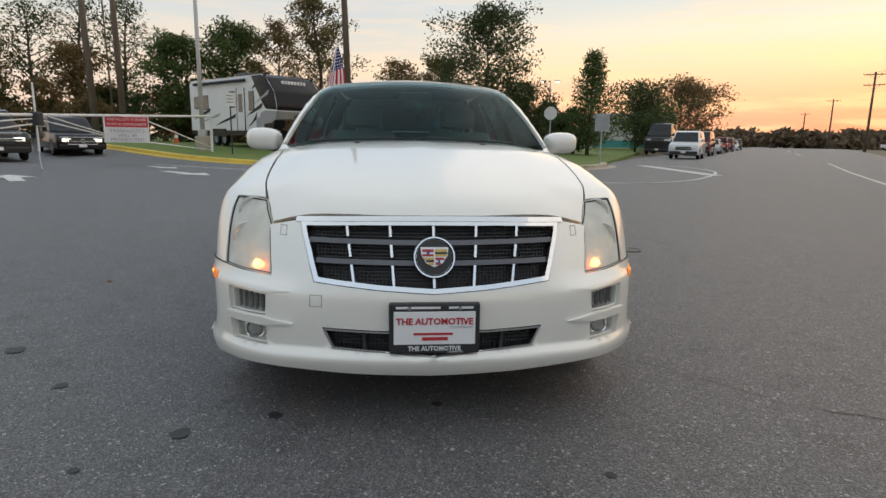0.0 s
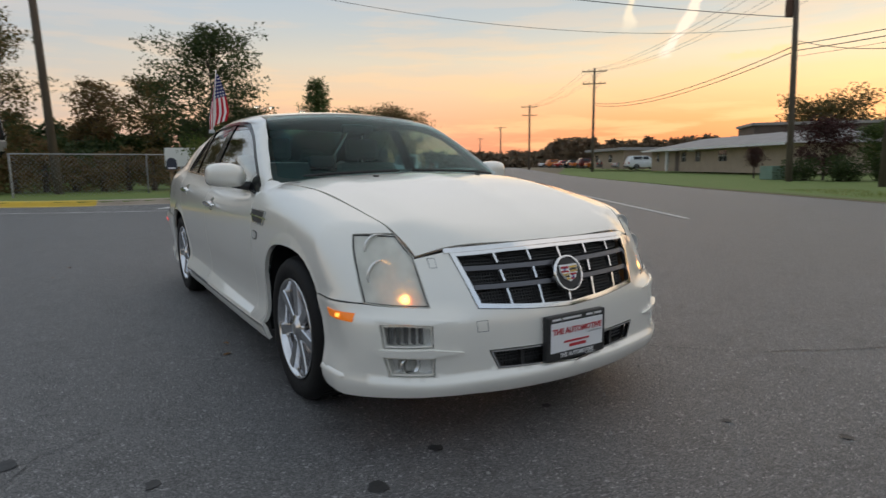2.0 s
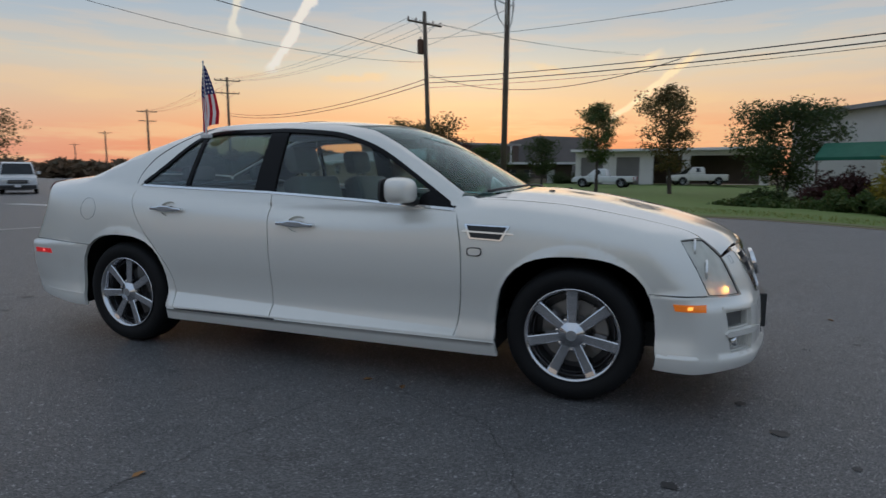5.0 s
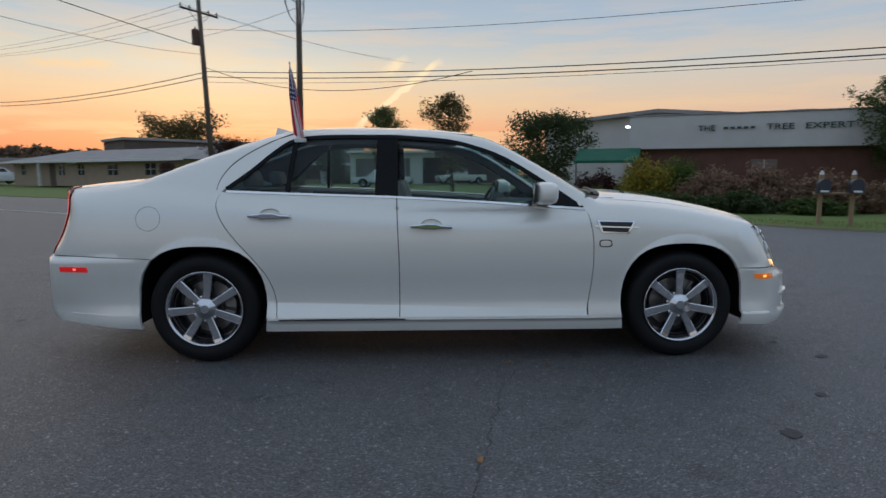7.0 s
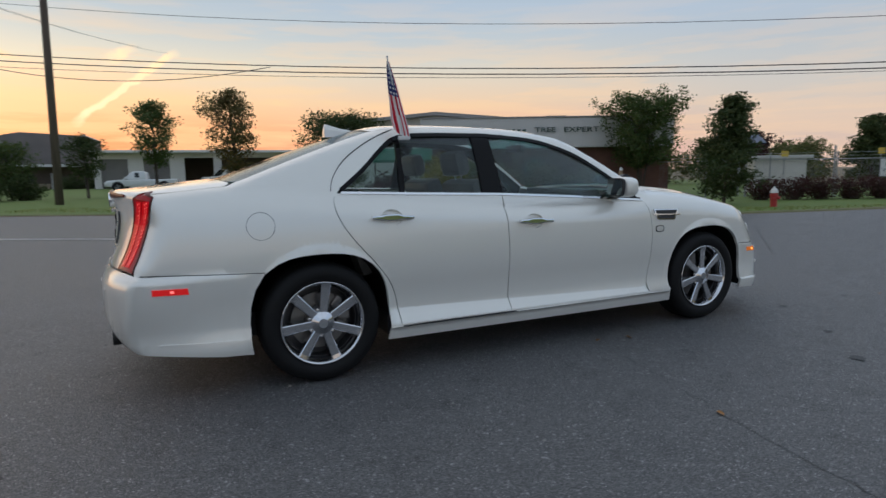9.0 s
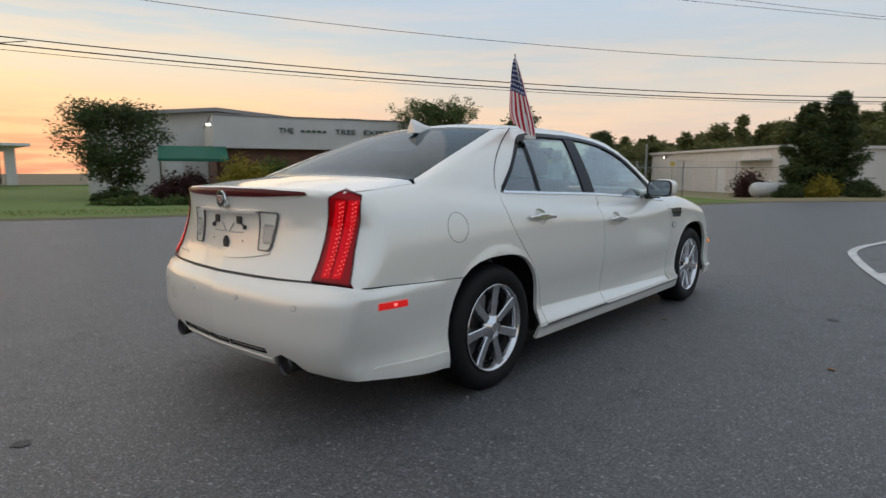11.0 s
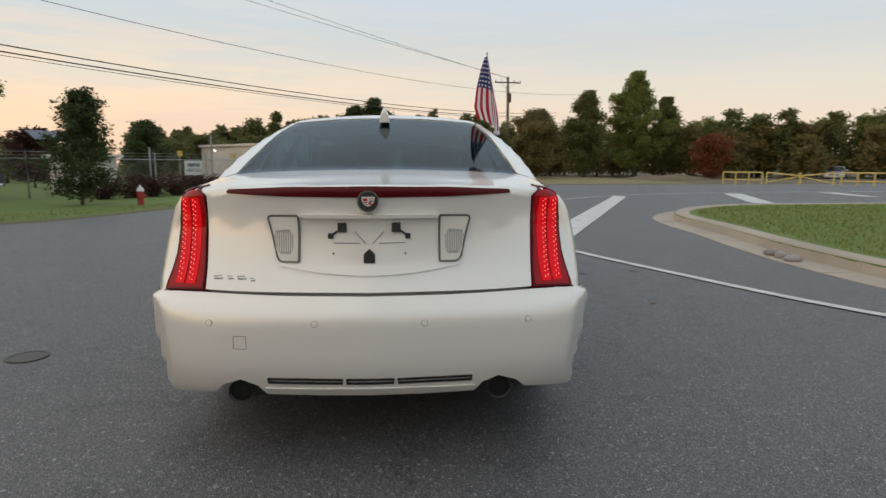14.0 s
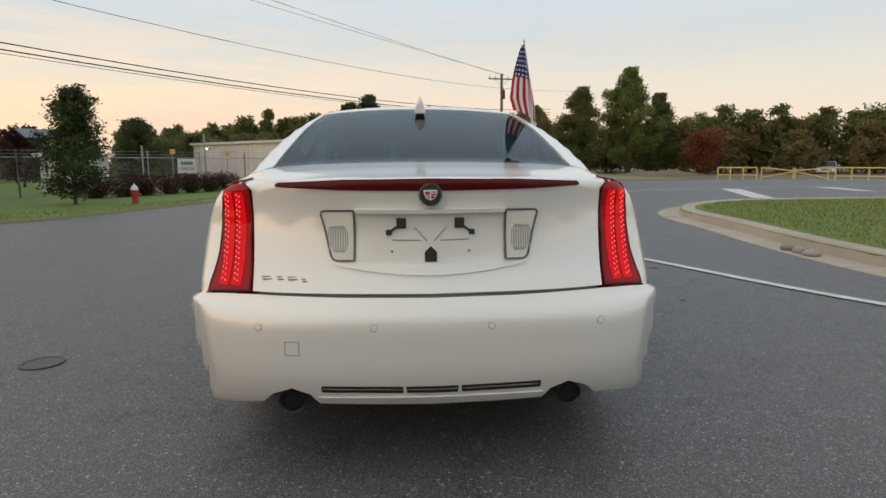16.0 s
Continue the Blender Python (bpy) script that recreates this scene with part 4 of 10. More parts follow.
hood_edge = [tuple(p) for p in Projection("z").onto(np.array([(2.262, 0.0), (2.25, 0.2), (2.21, 0.42), (2.145, 0.608)]))]
FZ = hood_edge[0][2] - 0.006
lampin = [on_front(0.600, 0.530), on_front(0.606, 0.60), on_front(0.612, 0.68)]
fas = [on_side(1.825, 0.549, 1), on_front(0.80, 0.546), on_front(0.70, 0.536)] + lampin
fas += [(hood_edge[3][0], hood_edge[3][1] + 0.01, hood_edge[3][2] - 0.004)] + [(x, y, z - 0.004) for x, y, z in hood_edge[2:0:-1]]
low = [on_side(1.855, 0.45, 1), on_side(1.862, 0.36, 1), on_side(1.861, 0.28, 1), on_side(1.854, 0.194, 1), (2.02, 0.86, 0.186), (2.2, 0.76, 0.196)]
low_front = [on_front(0.60, 0.202), on_front(0.3, 0.188), on_front(0.0, 0.182)]
half = fas + [(hood_edge[0][0], 0.0, hood_edge[0][2] - 0.004)]
outline = half + mirror_y(fas) + [(x, -y, z) for x, y, z in low] + [(x, -y, z) for x, y, z in low_front[:2]] + [low_front[2]] + low_front[:2][::-1] + low[::-1]
GT = FZ - 0.012
grille = [on_front(0.487, GT - 0.006), on_front(0.25, GT + 0.002), on_front(0, GT + 0.004), on_front(-0.25, GT + 0.002), on_front(-0.487, GT - 0.006), on_front(-0.458, 0.62), on_front(-0.430, 0.522), on_front(-0.2, 0.500), on_front(0, 0.488), on_front(0.2, 0.500), on_front(0.430, 0.522), on_front(0.458, 0.62)]
intake = [on_front(0.40, 0.358), on_front(0.2, 0.352), on_front(-0.2, 0.352), on_front(-0.40, 0.358), on_front(-0.365, 0.285), on_front(0, 0.262), on_front(0.365, 0.285)]


def fog_up(s):
    return [on_front(s * 0.614, 0.468), on_front(s * 0.70, 0.474), on_front(s * 0.772, 0.472), on_front(s * 0.766, 0.388), on_front(s * 0.70, 0.388), on_front(s * 0.617, 0.390)][::s]


def fog_low(s):
    return [on_front(s * 0.613, 0.348), on_front(s * 0.70, 0.351), on_front(s * 0.766, 0.350), on_front(s * 0.752, 0.280), on_front(s * 0.615, 0.280)][::s]


bumper = panel("front_bumper", "front", outline, "pearl", car, lift=0.003, holes=[grille, intake, fog_up(1), fog_up(-1), fog_low(1), fog_low(-1)], creases=[[Projection("front").flat(on_front(y, 0.266)) for y in np.linspace(-0.80, 0.80, 40)]])
panel("grille_back", "front", grille, "black_plastic", car, lift=-0.05, thick=0.01, gap=-0.02)
panel("intake_back", "front", intake, "black_plastic", car, lift=-0.045, thick=0.01, gap=-0.02)
pf = Projection("front")


def ring(name, kind, outer, width, material, parent, lift=0.006, thick=0.02, label=""):
    pr = Projection(kind)
    o2 = [pr.flat(p) for p in outer]
    i2 = [tuple(p) for p in inset(np.array(o2), width)]
    return panel(name, kind, o2, material, parent, label, holes=[i2], flat=True, gap=0, lift=lift, thick=thick, cell=0.05)


ring("grille_surround", "front", [tuple(p) for p in grille], 0.017, "chrome", car, label="chrome grille surround")
ring("intake_surround", "front", [tuple(p) for p in intake], 0.0065, "chrome", car, lift=0.006, label="thin chrome intake surround")


def bar_on_front(bm, pts, w, lift, depth):
    """A flat bar along (y, z) points of the nose, w wide."""
    q = np.array([pf.flat(on_front(y, z)) for y, z in pts])
    p = pf.onto(q)
    n = form_normal(p)
    for i in range(len(p) - 1):
        d = p[i + 1] - p[i]
        d /= np.linalg.norm(d)
        a = []
        for k in (i, i + 1):
            t = np.cross(n[k], d)
            t /= np.linalg.norm(t)
            for sw, sl in ((-1, 0), (1, 0), (1, -1), (-1, -1)):
                a.append(bm.verts.new(p[k] + t * w / 2 * sw + n[k] * (lift + sl * depth)))
        for f in ((0, 1, 5, 4), (1, 2, 6, 5), (2, 3, 7, 6), (3, 0, 4, 7), (3, 2, 1, 0), (4, 5, 6, 7)):
            bm.faces.new([a[j] for j in f])
    bmesh.ops.recalc_face_normals(bm, faces=bm.faces)
    return bm


for z, e in ((0.668, 0.455), (0.598, 0.428)):
    part("grille_bar", bar_on_front(bmesh.new(), [(y, z - 0.004 * (1 - abs(y) / 0.45)) for y in np.linspace(-e, e, 13)], 0.019, -0.004, 0.02), "grey_bar", car, "satin grey grille bar")
for y in (-0.318, -0.16, 0.0, 0.16, 0.318):
    for z0, z1 in ((GT - 0.014, 0.682), (0.655, 0.612), (0.585, 0.508 + 0.008 * (abs(y) > 0.2))):
        k0, k1 = 1 - (GT - z0) * 0.45, 1 - (GT - z1) * 0.45
        part("grille_blade", bar_on_front(bmesh.new(), [(y * k0, z0), (y * k1, z1)], 0.009, 0.004, 0.02), "chrome", car, "thin chrome grille blade")
bm = bmesh.new()
for i in range(-36, 37):
    y = i * 0.0135
    zt, zb = GT - 0.012, 0.516
    if abs(y) > 0.40:
        zb = 0.535 + (abs(y) - 0.40) * 2.4
    bar_on_front(bm, [(y, zt), (y, zb)], 0.0035, -0.03, 0.008)
for k in range(17):
    z = 0.528 + k * 0.0125
    if z < GT - 0.01:
        e = min(0.40 + (z - 0.535) * 0.36, 0.475)
        bar_on_front(bm, [(y, z) for y in np.linspace(-e, e, 7)], 0.0035, -0.026, 0.008)
part("grille_mesh", bm, "black_plastic", car)
bm = bmesh.new()
for i in range(-25, 26):
    bar_on_front(bm, [(i * 0.0145, 0.348), (i * 0.0145, 0.285)], 0.0035, -0.028, 0.008)
for z in (0.298, 0.312, 0.326, 0.340):
    bar_on_front(bm, [(y, z) for y in np.linspace(-0.37, 0.37, 7)], 0.0035, -0.026, 0.008)
part("intake_mesh", bm, "black_plastic", car)
for s in (1, -1):
    part("intake_post", bar_on_front(bmesh.new(), [(s * 0.255, 0.352), (s * 0.25, 0.272)], 0.012, -0.01, 0.02), "black_plastic", car)
# hood's chrome lip
part("hood_trim", bar_on_front(bmesh.new(), [(y, FZ - 0.004 - 0.010 * (abs(y) / 0.49) ** 2) for y in np.linspace(-0.505, 0.505, 15)], 0.021, 0.009, 0.02), "chrome", car, "chrome strip above the grille")
# round badge on the grille
ebase = Vector(on_front(0, 0.618)) + Vector((0.022, 0, 0))
tilt = pose(0, 0, 0, 0, 72, 0)
em = Matrix.Translation(ebase) @ tilt
badge = part("badge", lathe(bmesh.new(), [(0.0, -0.012), (0.077, -0.012), (0.077, 0.0), (0.074, 0.008), (0.069, 0.008), (0.065, 0.0), (0.0, 0.0)], 40, em), "chrome", car, "round chrome badge", smooth=False)
part("badge_field", lathe(bmesh.new(), [(0.0, 0.0), (0.0645, 0.0), (0.0645, 0.003), (0.0, 0.004)], 32, em), "black_plastic", badge)


def shield(bm, w, h, m, z0, z1):
    return prism(bm, [(-0.5 * h, 0), (-0.30 * h, -0.30 * w), (0.1 * h, -0.47 * w), (0.5 * h, -0.5 * w), (0.5 * h, 0.5 * w), (0.1 * h, 0.47 * w), (-0.30 * h, 0.30 * w)], z0, z1, m)


# the local x of the badge points up the car, y across it
up = em @ Matrix.Rotation(math.pi, 4, "Z")
part("badge_shield", shield(bmesh.new(), 0.100, 0.072, up, 0.003, 0.009), "white_plate", badge)
for (x0, x1, y0, y1), c in (((0.019, 0.028, 0.003, 0.044), "red_ink"), ((0.003, 0.010, 0.003, 0.044), "red_ink"), ((0.003, 0.028, 0.018, 0.028), "blue_enamel"), ((0.019, 0.028, -0.044, -0.003), "gold"), ((0.011, 0.018, -0.044, -0.003), "black_plastic"), ((0.003, 0.010, -0.044, -0.003), "gold"), ((-0.010, -0.002, -0.036, -0.003), "red_ink"), ((-0.028, -0.019, -0.022, -0.003), "red_ink"), ((-0.026, -0.002, -0.020, -0.012), "blue_enamel"), ((-0.010, -0.002, 0.003, 0.038), "gold"), ((-0.018, -0.011, 0.003, 0.030), "black_plastic"), ((-0.028, -0.019, 0.003, 0.022), "gold")):
    b_ = box(bmesh.new(), x0, x1, y0, y1, 0.009, 0.0105)
    b_.transform(up)
    part("badge_colour", b_, c, badge)

# number-plate holder with a dealer's plate
px_ = 2.405
holder = part("plate_frame", box(bmesh.new(), px_ - 0.02, px_ + 0.012, -0.163, 0.163, 0.277, 0.462, 0.007), "black_plastic", car, "black plate frame")
plate = part("plate", box(bmesh.new(), px_ + 0.010, px_ + 0.0145, -0.146, 0.146, 0.312, 0.434, 0.002), "white_plate", holder, "white dealer plate with red print")
face = Matrix.Translation((px_ + 0.0155, 0, 0)) @ Matrix(((0, 0, 1, 0), (1, 0, 0, 0), (0, 1, 0, 0), (0, 0, 0, 1)))
text_mesh("plate_lettering", "THE AUTOMOTIVE", 0.033, 0.0006, face @ Matrix.Translation((0, 0.397, 0)), "red_ink", holder, width=0.276, bold=0.035)
text_mesh("plate_lettering", "COMPANY", 0.013, 0.0006, face @ Matrix.Translation((0.095, 0.376, 0)), "grey_ink", holder, width=0.085)
face2 = Matrix.Translation((0.0, 0, 0)) @ face @ Matrix.Translation((0, 0, -0.0028))
text_mesh("frame_words", "THE AUTOMOTIVE", 0.024, 0.0006, face2 @ Matrix.Translation((0.0, 0.296, 0)), "white_ink", holder, width=0.190, bold=0.03)
text_mesh("frame_words", "COMPANY", 0.009, 0.0006, face2 @ Matrix.Translation((0.075, 0.283, 0)), "white_ink", holder, width=0.055)
for y0, y1, z0, z1, c in ((-0.075, 0.065, 0.348, 0.356, "red_ink"), (-0.045, 0.048, 0.328, 0.340, "red_ink"), (-0.138, 0.02, 0.444, 0.452, "white_ink"), (0.05, 0.138, 0.444, 0.452, "white_ink")):
    d = 0.0165 if z0 < 0.43 else 0.0135
    part("print_line", box(bmesh.new(), px_ + d - 0.003, px_ + d, y0, y1, z0, z1), c, holder)
for s in (-1, 1):
    m_ = Matrix.Translation((px_ + 0.015, s * 0.09, 0.446)) @ pose(0, 0, 0, 0, 90, 0)
    part("screw", lathe(bmesh.new(), [(0, -0.004), (0.007, -0.004), (0.007, 0.002), (0, 0.003)], 12, m_), "chrome", holder)

# small covers in the bumper
for y, z, w, h in ((-0.555, 0.69, 0.026, 0.036), (0.555, 0.69, 0.026, 0.036), (-0.425, 0.455, 0.045, 0.042)):
    ring("cover_seam", "front", [on_front(y - w / 2, z - h / 2), on_front(y + w / 2, z - h / 2), on_front(y + w / 2, z + h / 2), on_front(y - w / 2, z + h / 2)], 0.0018, "seam_grey", car, lift=0.0038, thick=0.002)

# headlamps and the lamps in the bumper
for s in (1, -1):
    ol = [on_front(s * 0.602, 0.536), on_front(s * 0.608, 0.60), on_front(s * 0.614, 0.68), (hood_edge[3][0], s * (hood_edge[3][1] + 0.008), hood_edge[3][2] + 0.002), *[(x, s * y, z) for x, y, z in on_top((2.056, 0.644), (2.008, 0.718))]] + [(x, s * y, z + 0.004 * (k == 0)) for k, (x, y, z) in list(enumerate(LAMP_EDGE))[::-1]] + [on_front(s * 0.70, 0.541)]
    lamp = panel("headlamp", "front", ol, "hazy_lens", car, "hazed clear headlamp cover", gap=-0.005, thick=0.006, lift=-0.007, cell=0.02)
    ring("lamp_seam", "front", ol, 0.0019, "seam", lamp, lift=-0.002, thick=0.01)
    panel("headlamp_body", "front", ol, "lamp_bowl", lamp, lift=-0.06, thick=0.01, gap=0.008)
    for y, z, r in ((0.715, 0.745, 0.052), (0.725, 0.645, 0.058)):
        c = Vector(on_front(s * y, z)) + Vector((-0.035, -s * 0.01, 0))
        m_ = Matrix.Translation(c) @ pose(0, 0, 0, 0, 90, 0)
        part("reflector", lathe(bmesh.new(), [(0.01, -0.05), (r * 0.6, -0.038), (r, 0.0), (r * 1.06, 0.0), (r * 1.06, -0.01)], 24, m_, caps=False), "lamp_bowl", lamp, smooth=True)
        part("projector", lathe(bmesh.new(), [(r * 0.66, -0.03), (r * 0.62, -0.012), (r * 0.4, 0.002), (0.0, 0.01)], 20, m_), "frosted_core", lamp, smooth=True)
    c = Vector(on_front(s * 0.662, 0.556)) + Vector((-0.03, 0, 0))
    part("indicator_bulb", lathe(bmesh.new(), [(0, -0.02), (0.016, -0.012), (0.02, 0.0), (0.014, 0.013), (0, 0.018)], 16, Matrix.Translation(c) @ pose(0, 0, 0, 0, 90, 0)), "amber_bulb", lamp, "lit amber indicator", smooth=True)
    # the bulb's spill inside the lamp, added as a faintly glowing amber patch
    panel("indicator_chamber", "front", [on_front(s * 0.640, 0.526), on_front(s * 0.690, 0.535), on_front(s * 0.690, 0.585), on_front(s * 0.640, 0.590)][::s], "amber", lamp, lift=-0.05, thick=0.004, gap=0)
    for fn, big in ((fog_up, False), (fog_low, True)):
        bowl = panel("bumper_lamp", "front", fn(s), "clear_lens", car, "clear lamp in the bumper", thick=0.004, lift=-0.018, gap=0.001)
        panel("lamp_body", "front", fn(s), "lamp_bowl", bowl, lift=-0.055, thick=0.006, gap=-0.006)
        y, z = (0.672, 0.315) if big else (0.69, 0.430)
        c = Vector(on_front(s * y, z)) + Vector((-0.052, 0, 0))
        if big:
            part("fog_lamp", lathe(bmesh.new(), [(0.0, -0.02), (0.028, -0.01), (0.036, 0.014), (0.040, 0.014), (0.040, -0.02)], 24, Matrix.Translation(c) @ pose(0, 0, 0, 0, 90, 0)), "chrome", bowl, smooth=True)
            part("fog_lens", lathe(bmesh.new(), [(0.030, 0.006), (0.02, 0.012), (0.0, 0.016)], 20, Matrix.Translation(c) @ pose(0, 0, 0, 0, 90, 0)), "frosted_core", bowl, smooth=True)
        else:
            for i in range(6):
                yy = s * (0.635 + i * 0.024)
                c2 = Vector(on_front(yy, 0.430)) + Vector((-0.04, 0, 0))
                part("lamp_rib", box(bmesh.new(), c2.x - 0.02, c2.x + 0.008, c2.y - 0.003, c2.y + 0.003, 0.396, 0.464), "lamp_trim", bowl)
        ring("lamp_pocket", "front", fn(s), 0.006, "pearl", bowl, lift=-0.012, thick=0.045)
    panel("bumper_fin", "front", [on_front(s * 0.510, 0.368), on_front(s * 0.62, 0.384), on_front(s * 0.775, 0.382), on_front(s * 0.785, 0.370), on_front(s * 0.775, 0.358), on_front(s * 0.62, 0.356)][::s], "pearl", car, gap=0, lift=0.016, thick=0.03)
    panel("bumper_fin", "front", [on_front(s * 0.525, 0.482), on_front(s * 0.62, 0.490), on_front(s * 0.78, 0.496), on_front(s * 0.785, 0.486), on_front(s * 0.62, 0.474)][::s], "pearl", car, gap=0, lift=0.010, thick=0.02)
    k = "y+" if s > 0 else "y-"
    panel("side_marker", k, [(1.935, 0.515), (1.945, 0.483), (2.075, 0.478), (2.075, 0.508)], "amber", car, "lit amber side marker", flat=True, gap=0, lift=0.007, thick=0.012)
    panel("side_marker", k, [(-2.315, 0.590), (-2.155, 0.586), (-2.150, 0.556), (-2.315, 0.560)], "red_lit", car, "lit red side marker", flat=True, gap=0, lift=0.007, thick=0.012)

    panel("marker_bulb", k, [(1.998, 0.503), (1.998, 0.490), (2.018, 0.490), (2.018, 0.503)], "marker_glow", car, flat=True, gap=0, lift=0.0085, thick=0.004)
    panel("marker_bulb", k, [(-2.235, 0.580), (-2.218, 0.580), (-2.218, 0.568), (-2.235, 0.568)], "red_diode", car, flat=True, gap=0, lift=0.0085, thick=0.004)
    panel("seam_line", k, [(-1.778, 0.6325), (-2.36, 0.6565), (-2.36, 0.6538), (-1.778, 0.6295)], "seam", car, flat=True, gap=0, lift=0.0042, thick=0.004)
    panel("seam_line", k, [(1.830, 0.5535), (2.05, 0.5500), (2.05, 0.5470), (1.830, 0.5505)], "seam", car, flat=True, gap=0, lift=0.0042, thick=0.004)
    panel("bumper_lip", k, [(-1.872, 0.285), (-2.28, 0.299), (-2.30, 0.294), (-2.28, 0.289), (-1.872, 0.275)], "pearl", car, flat=True, gap=0, lift=0.008, thick=0.02)
    panel("bumper_lip", k, [(1.872, 0.268), (2.04, 0.268), (2.055, 0.262), (2.04, 0.256), (1.872, 0.256)], "pearl", car, flat=True, gap=0, lift=0.008, thick=0.02)
    ring("lamp_rim", k, [(0.982 + 0.040 * math.copysign(abs(math.cos(t)) ** 0.6, math.cos(t)), 0.0, 0.713 + 0.023 * math.copysign(abs(math.sin(t)) ** 0.6, math.sin(t))) for t in np.linspace(0, 2 * math.pi, 24, endpoint=False)], 0.006, "gloss_black", car, lift=0.003, thick=0.006)

# ---- tail ----
lid_top = [(-1.975, 0.0, 1.122), (-1.962, 0.30, 1.122), (-1.930, 0.53, 1.118), (-1.905, 0.66, 1.110), (-1.935, 0.722, 1.105), (-2.0, 0.724, 1.10), (-2.2, 0.724, 1.082), (-2.36, 0.69, 1.055)]
lid_low = [on_rear(0.638, 1.02), on_rear(0.633, 0.85), on_rear(0.628, 0.672), on_rear(0.3, 0.668), on_rear(0.0, 0.667)]
lid = lid_top[1:] + lid_low[:-1]
panel("boot_lid", "deck", [lid_top[0]] + lid + [lid_low[-1]] + mirror_y(lid), "pearl", car, holes=[], creases=[[(0.15, 0.0), (0.55, 0.0)]])
panel("brake_lamp", "rear", [on_rear(0.536, 1.049), on_rear(0.3, 1.058), on_rear(0.0, 1.061), on_rear(-0.3, 1.058), on_rear(-0.536, 1.049), on_rear(-0.544, 1.044), on_rear(-0.540, 1.036), on_rear(-0.3, 1.027), on_rear(0.0, 1.024), on_rear(0.3, 1.027), on_rear(0.540, 1.036), on_rear(0.544, 1.044)], "dark_red_lens", car, "long dark red brake lamp", gap=0, lift=0.006, thick=0.03)
m_ = Matrix.Translation(Vector(on_rear(0, 1.008)) + Vector((-0.010, 0, 0))) @ pose(0, 0, 0, 0, -90, 0)
rb = part("rear_badge", lathe(bmesh.new(), [(0, -0.015), (0.043, -0.015), (0.043, 0.004), (0.041, 0.010), (0.037, 0.010), (0.036, 0.004), (0, 0.004)], 36, m_), "chrome", car, "round chrome badge on the boot")
part("badge_field", lathe(bmesh.new(), [(0, 0.004), (0.0355, 0.004), (0.0355, 0.006), (0, 0.0065)], 28, m_), "black_plastic", rb)
part("badge_shield", shield(bmesh.new(), 0.048, 0.036, m_, 0.006, 0.011), "white_plate", rb)
for x0, x1, y0, y1, c in ((0.002, 0.013, 0.002, 0.019, "red_ink"), (-0.011, -0.001, -0.013, -0.002, "red_ink"), (0.001, 0.005, -0.020, -0.002, "black_plastic"), (0.009, 0.013, -0.020, -0.002, "gold"), (-0.004, -0.001, 0.002, 0.016, "black_plastic"), (-0.011, -0.007, 0.002, 0.010, "gold")):
    b_ = box(bmesh.new(), x0, x1, y0, y1, 0.011, 0.0122)
    b_.transform(m_)
    part("badge_colour", b_, c, rb)


def rear_box(y0, y1, z0, z1, out0, out1, bevel=0.0):
    """A small box on the boot's face; out0 and out1 are its depths from the skin."""
    p = on_rear((y0 + y1) / 2, (z0 + z1) / 2)
    return box(bmesh.new(), p[0] - out1, p[0] - out0, y0, y1, z0, z1, bevel)


# number-plate field: a raised frame of lid round a sunk flat, reverse lamps at its ends
for s in (1, -1):
    ol = [on_rear(s * y, z) for y, z in ((0.384, 0.942), (0.380, 0.953), (0.370, 0.957), (0.268, 0.958), (0.262, 0.952), (0.262, 0.781), (0.268, 0.776), (0.328, 0.776), (0.341, 0.782), (0.350, 0.796))][::s]
    rl = panel("reverse_lamp", "rear", ol, "frosted", car, "frosted clear reverse lamp", gap=0.006, lift=0.007, thick=0.006)
    ring("lamp_frame", "rear", ol, 0.0065, "lamp_trim", rl, lift=0.0095, thick=0.014)
    core = [on_rear(s * y, z) for y, z in ((0.352, 0.898), (0.300, 0.902), (0.286, 0.880), (0.286, 0.832), (0.298, 0.808), (0.334, 0.808), (0.348, 0.830), (0.358, 0.876))][::s]
    panel("lamp_core", "rear", core, "frosted_core", rl, "greyer ribbed middle of the lamp", gap=0, lift=0.0085, thick=0.004)
    for i in range(8):
        y = s * (0.291 + i * 0.0086)
        panel("lamp_rib", "rear", [on_rear(y - 0.0012, 0.890), on_rear(y + 0.0012, 0.890), on_rear(y + 0.0012, 0.818), on_rear(y - 0.0012, 0.818)], "frosted", rl, gap=0, lift=0.0096, thick=0.003)
panel("plate_hood", "rear", [on_rear(0.262, 0.962), on_rear(-0.262, 0.962), on_rear(-0.255, 0.948), on_rear(0.255, 0.948)], "pearl", car, gap=0, lift=0.024, thick=0.03)
panel("plate_ledge", "rear", [on_rear(y, 0.757 + 0.12 * y * y) for y in np.linspace(0.345, -0.345, 13)] + [on_rear(y, 0.728 + 0.33 * y * y) for y in np.linspace(-0.34, 0.34, 13)], "pearl", car, gap=0, lift=0.008, thick=0.02)
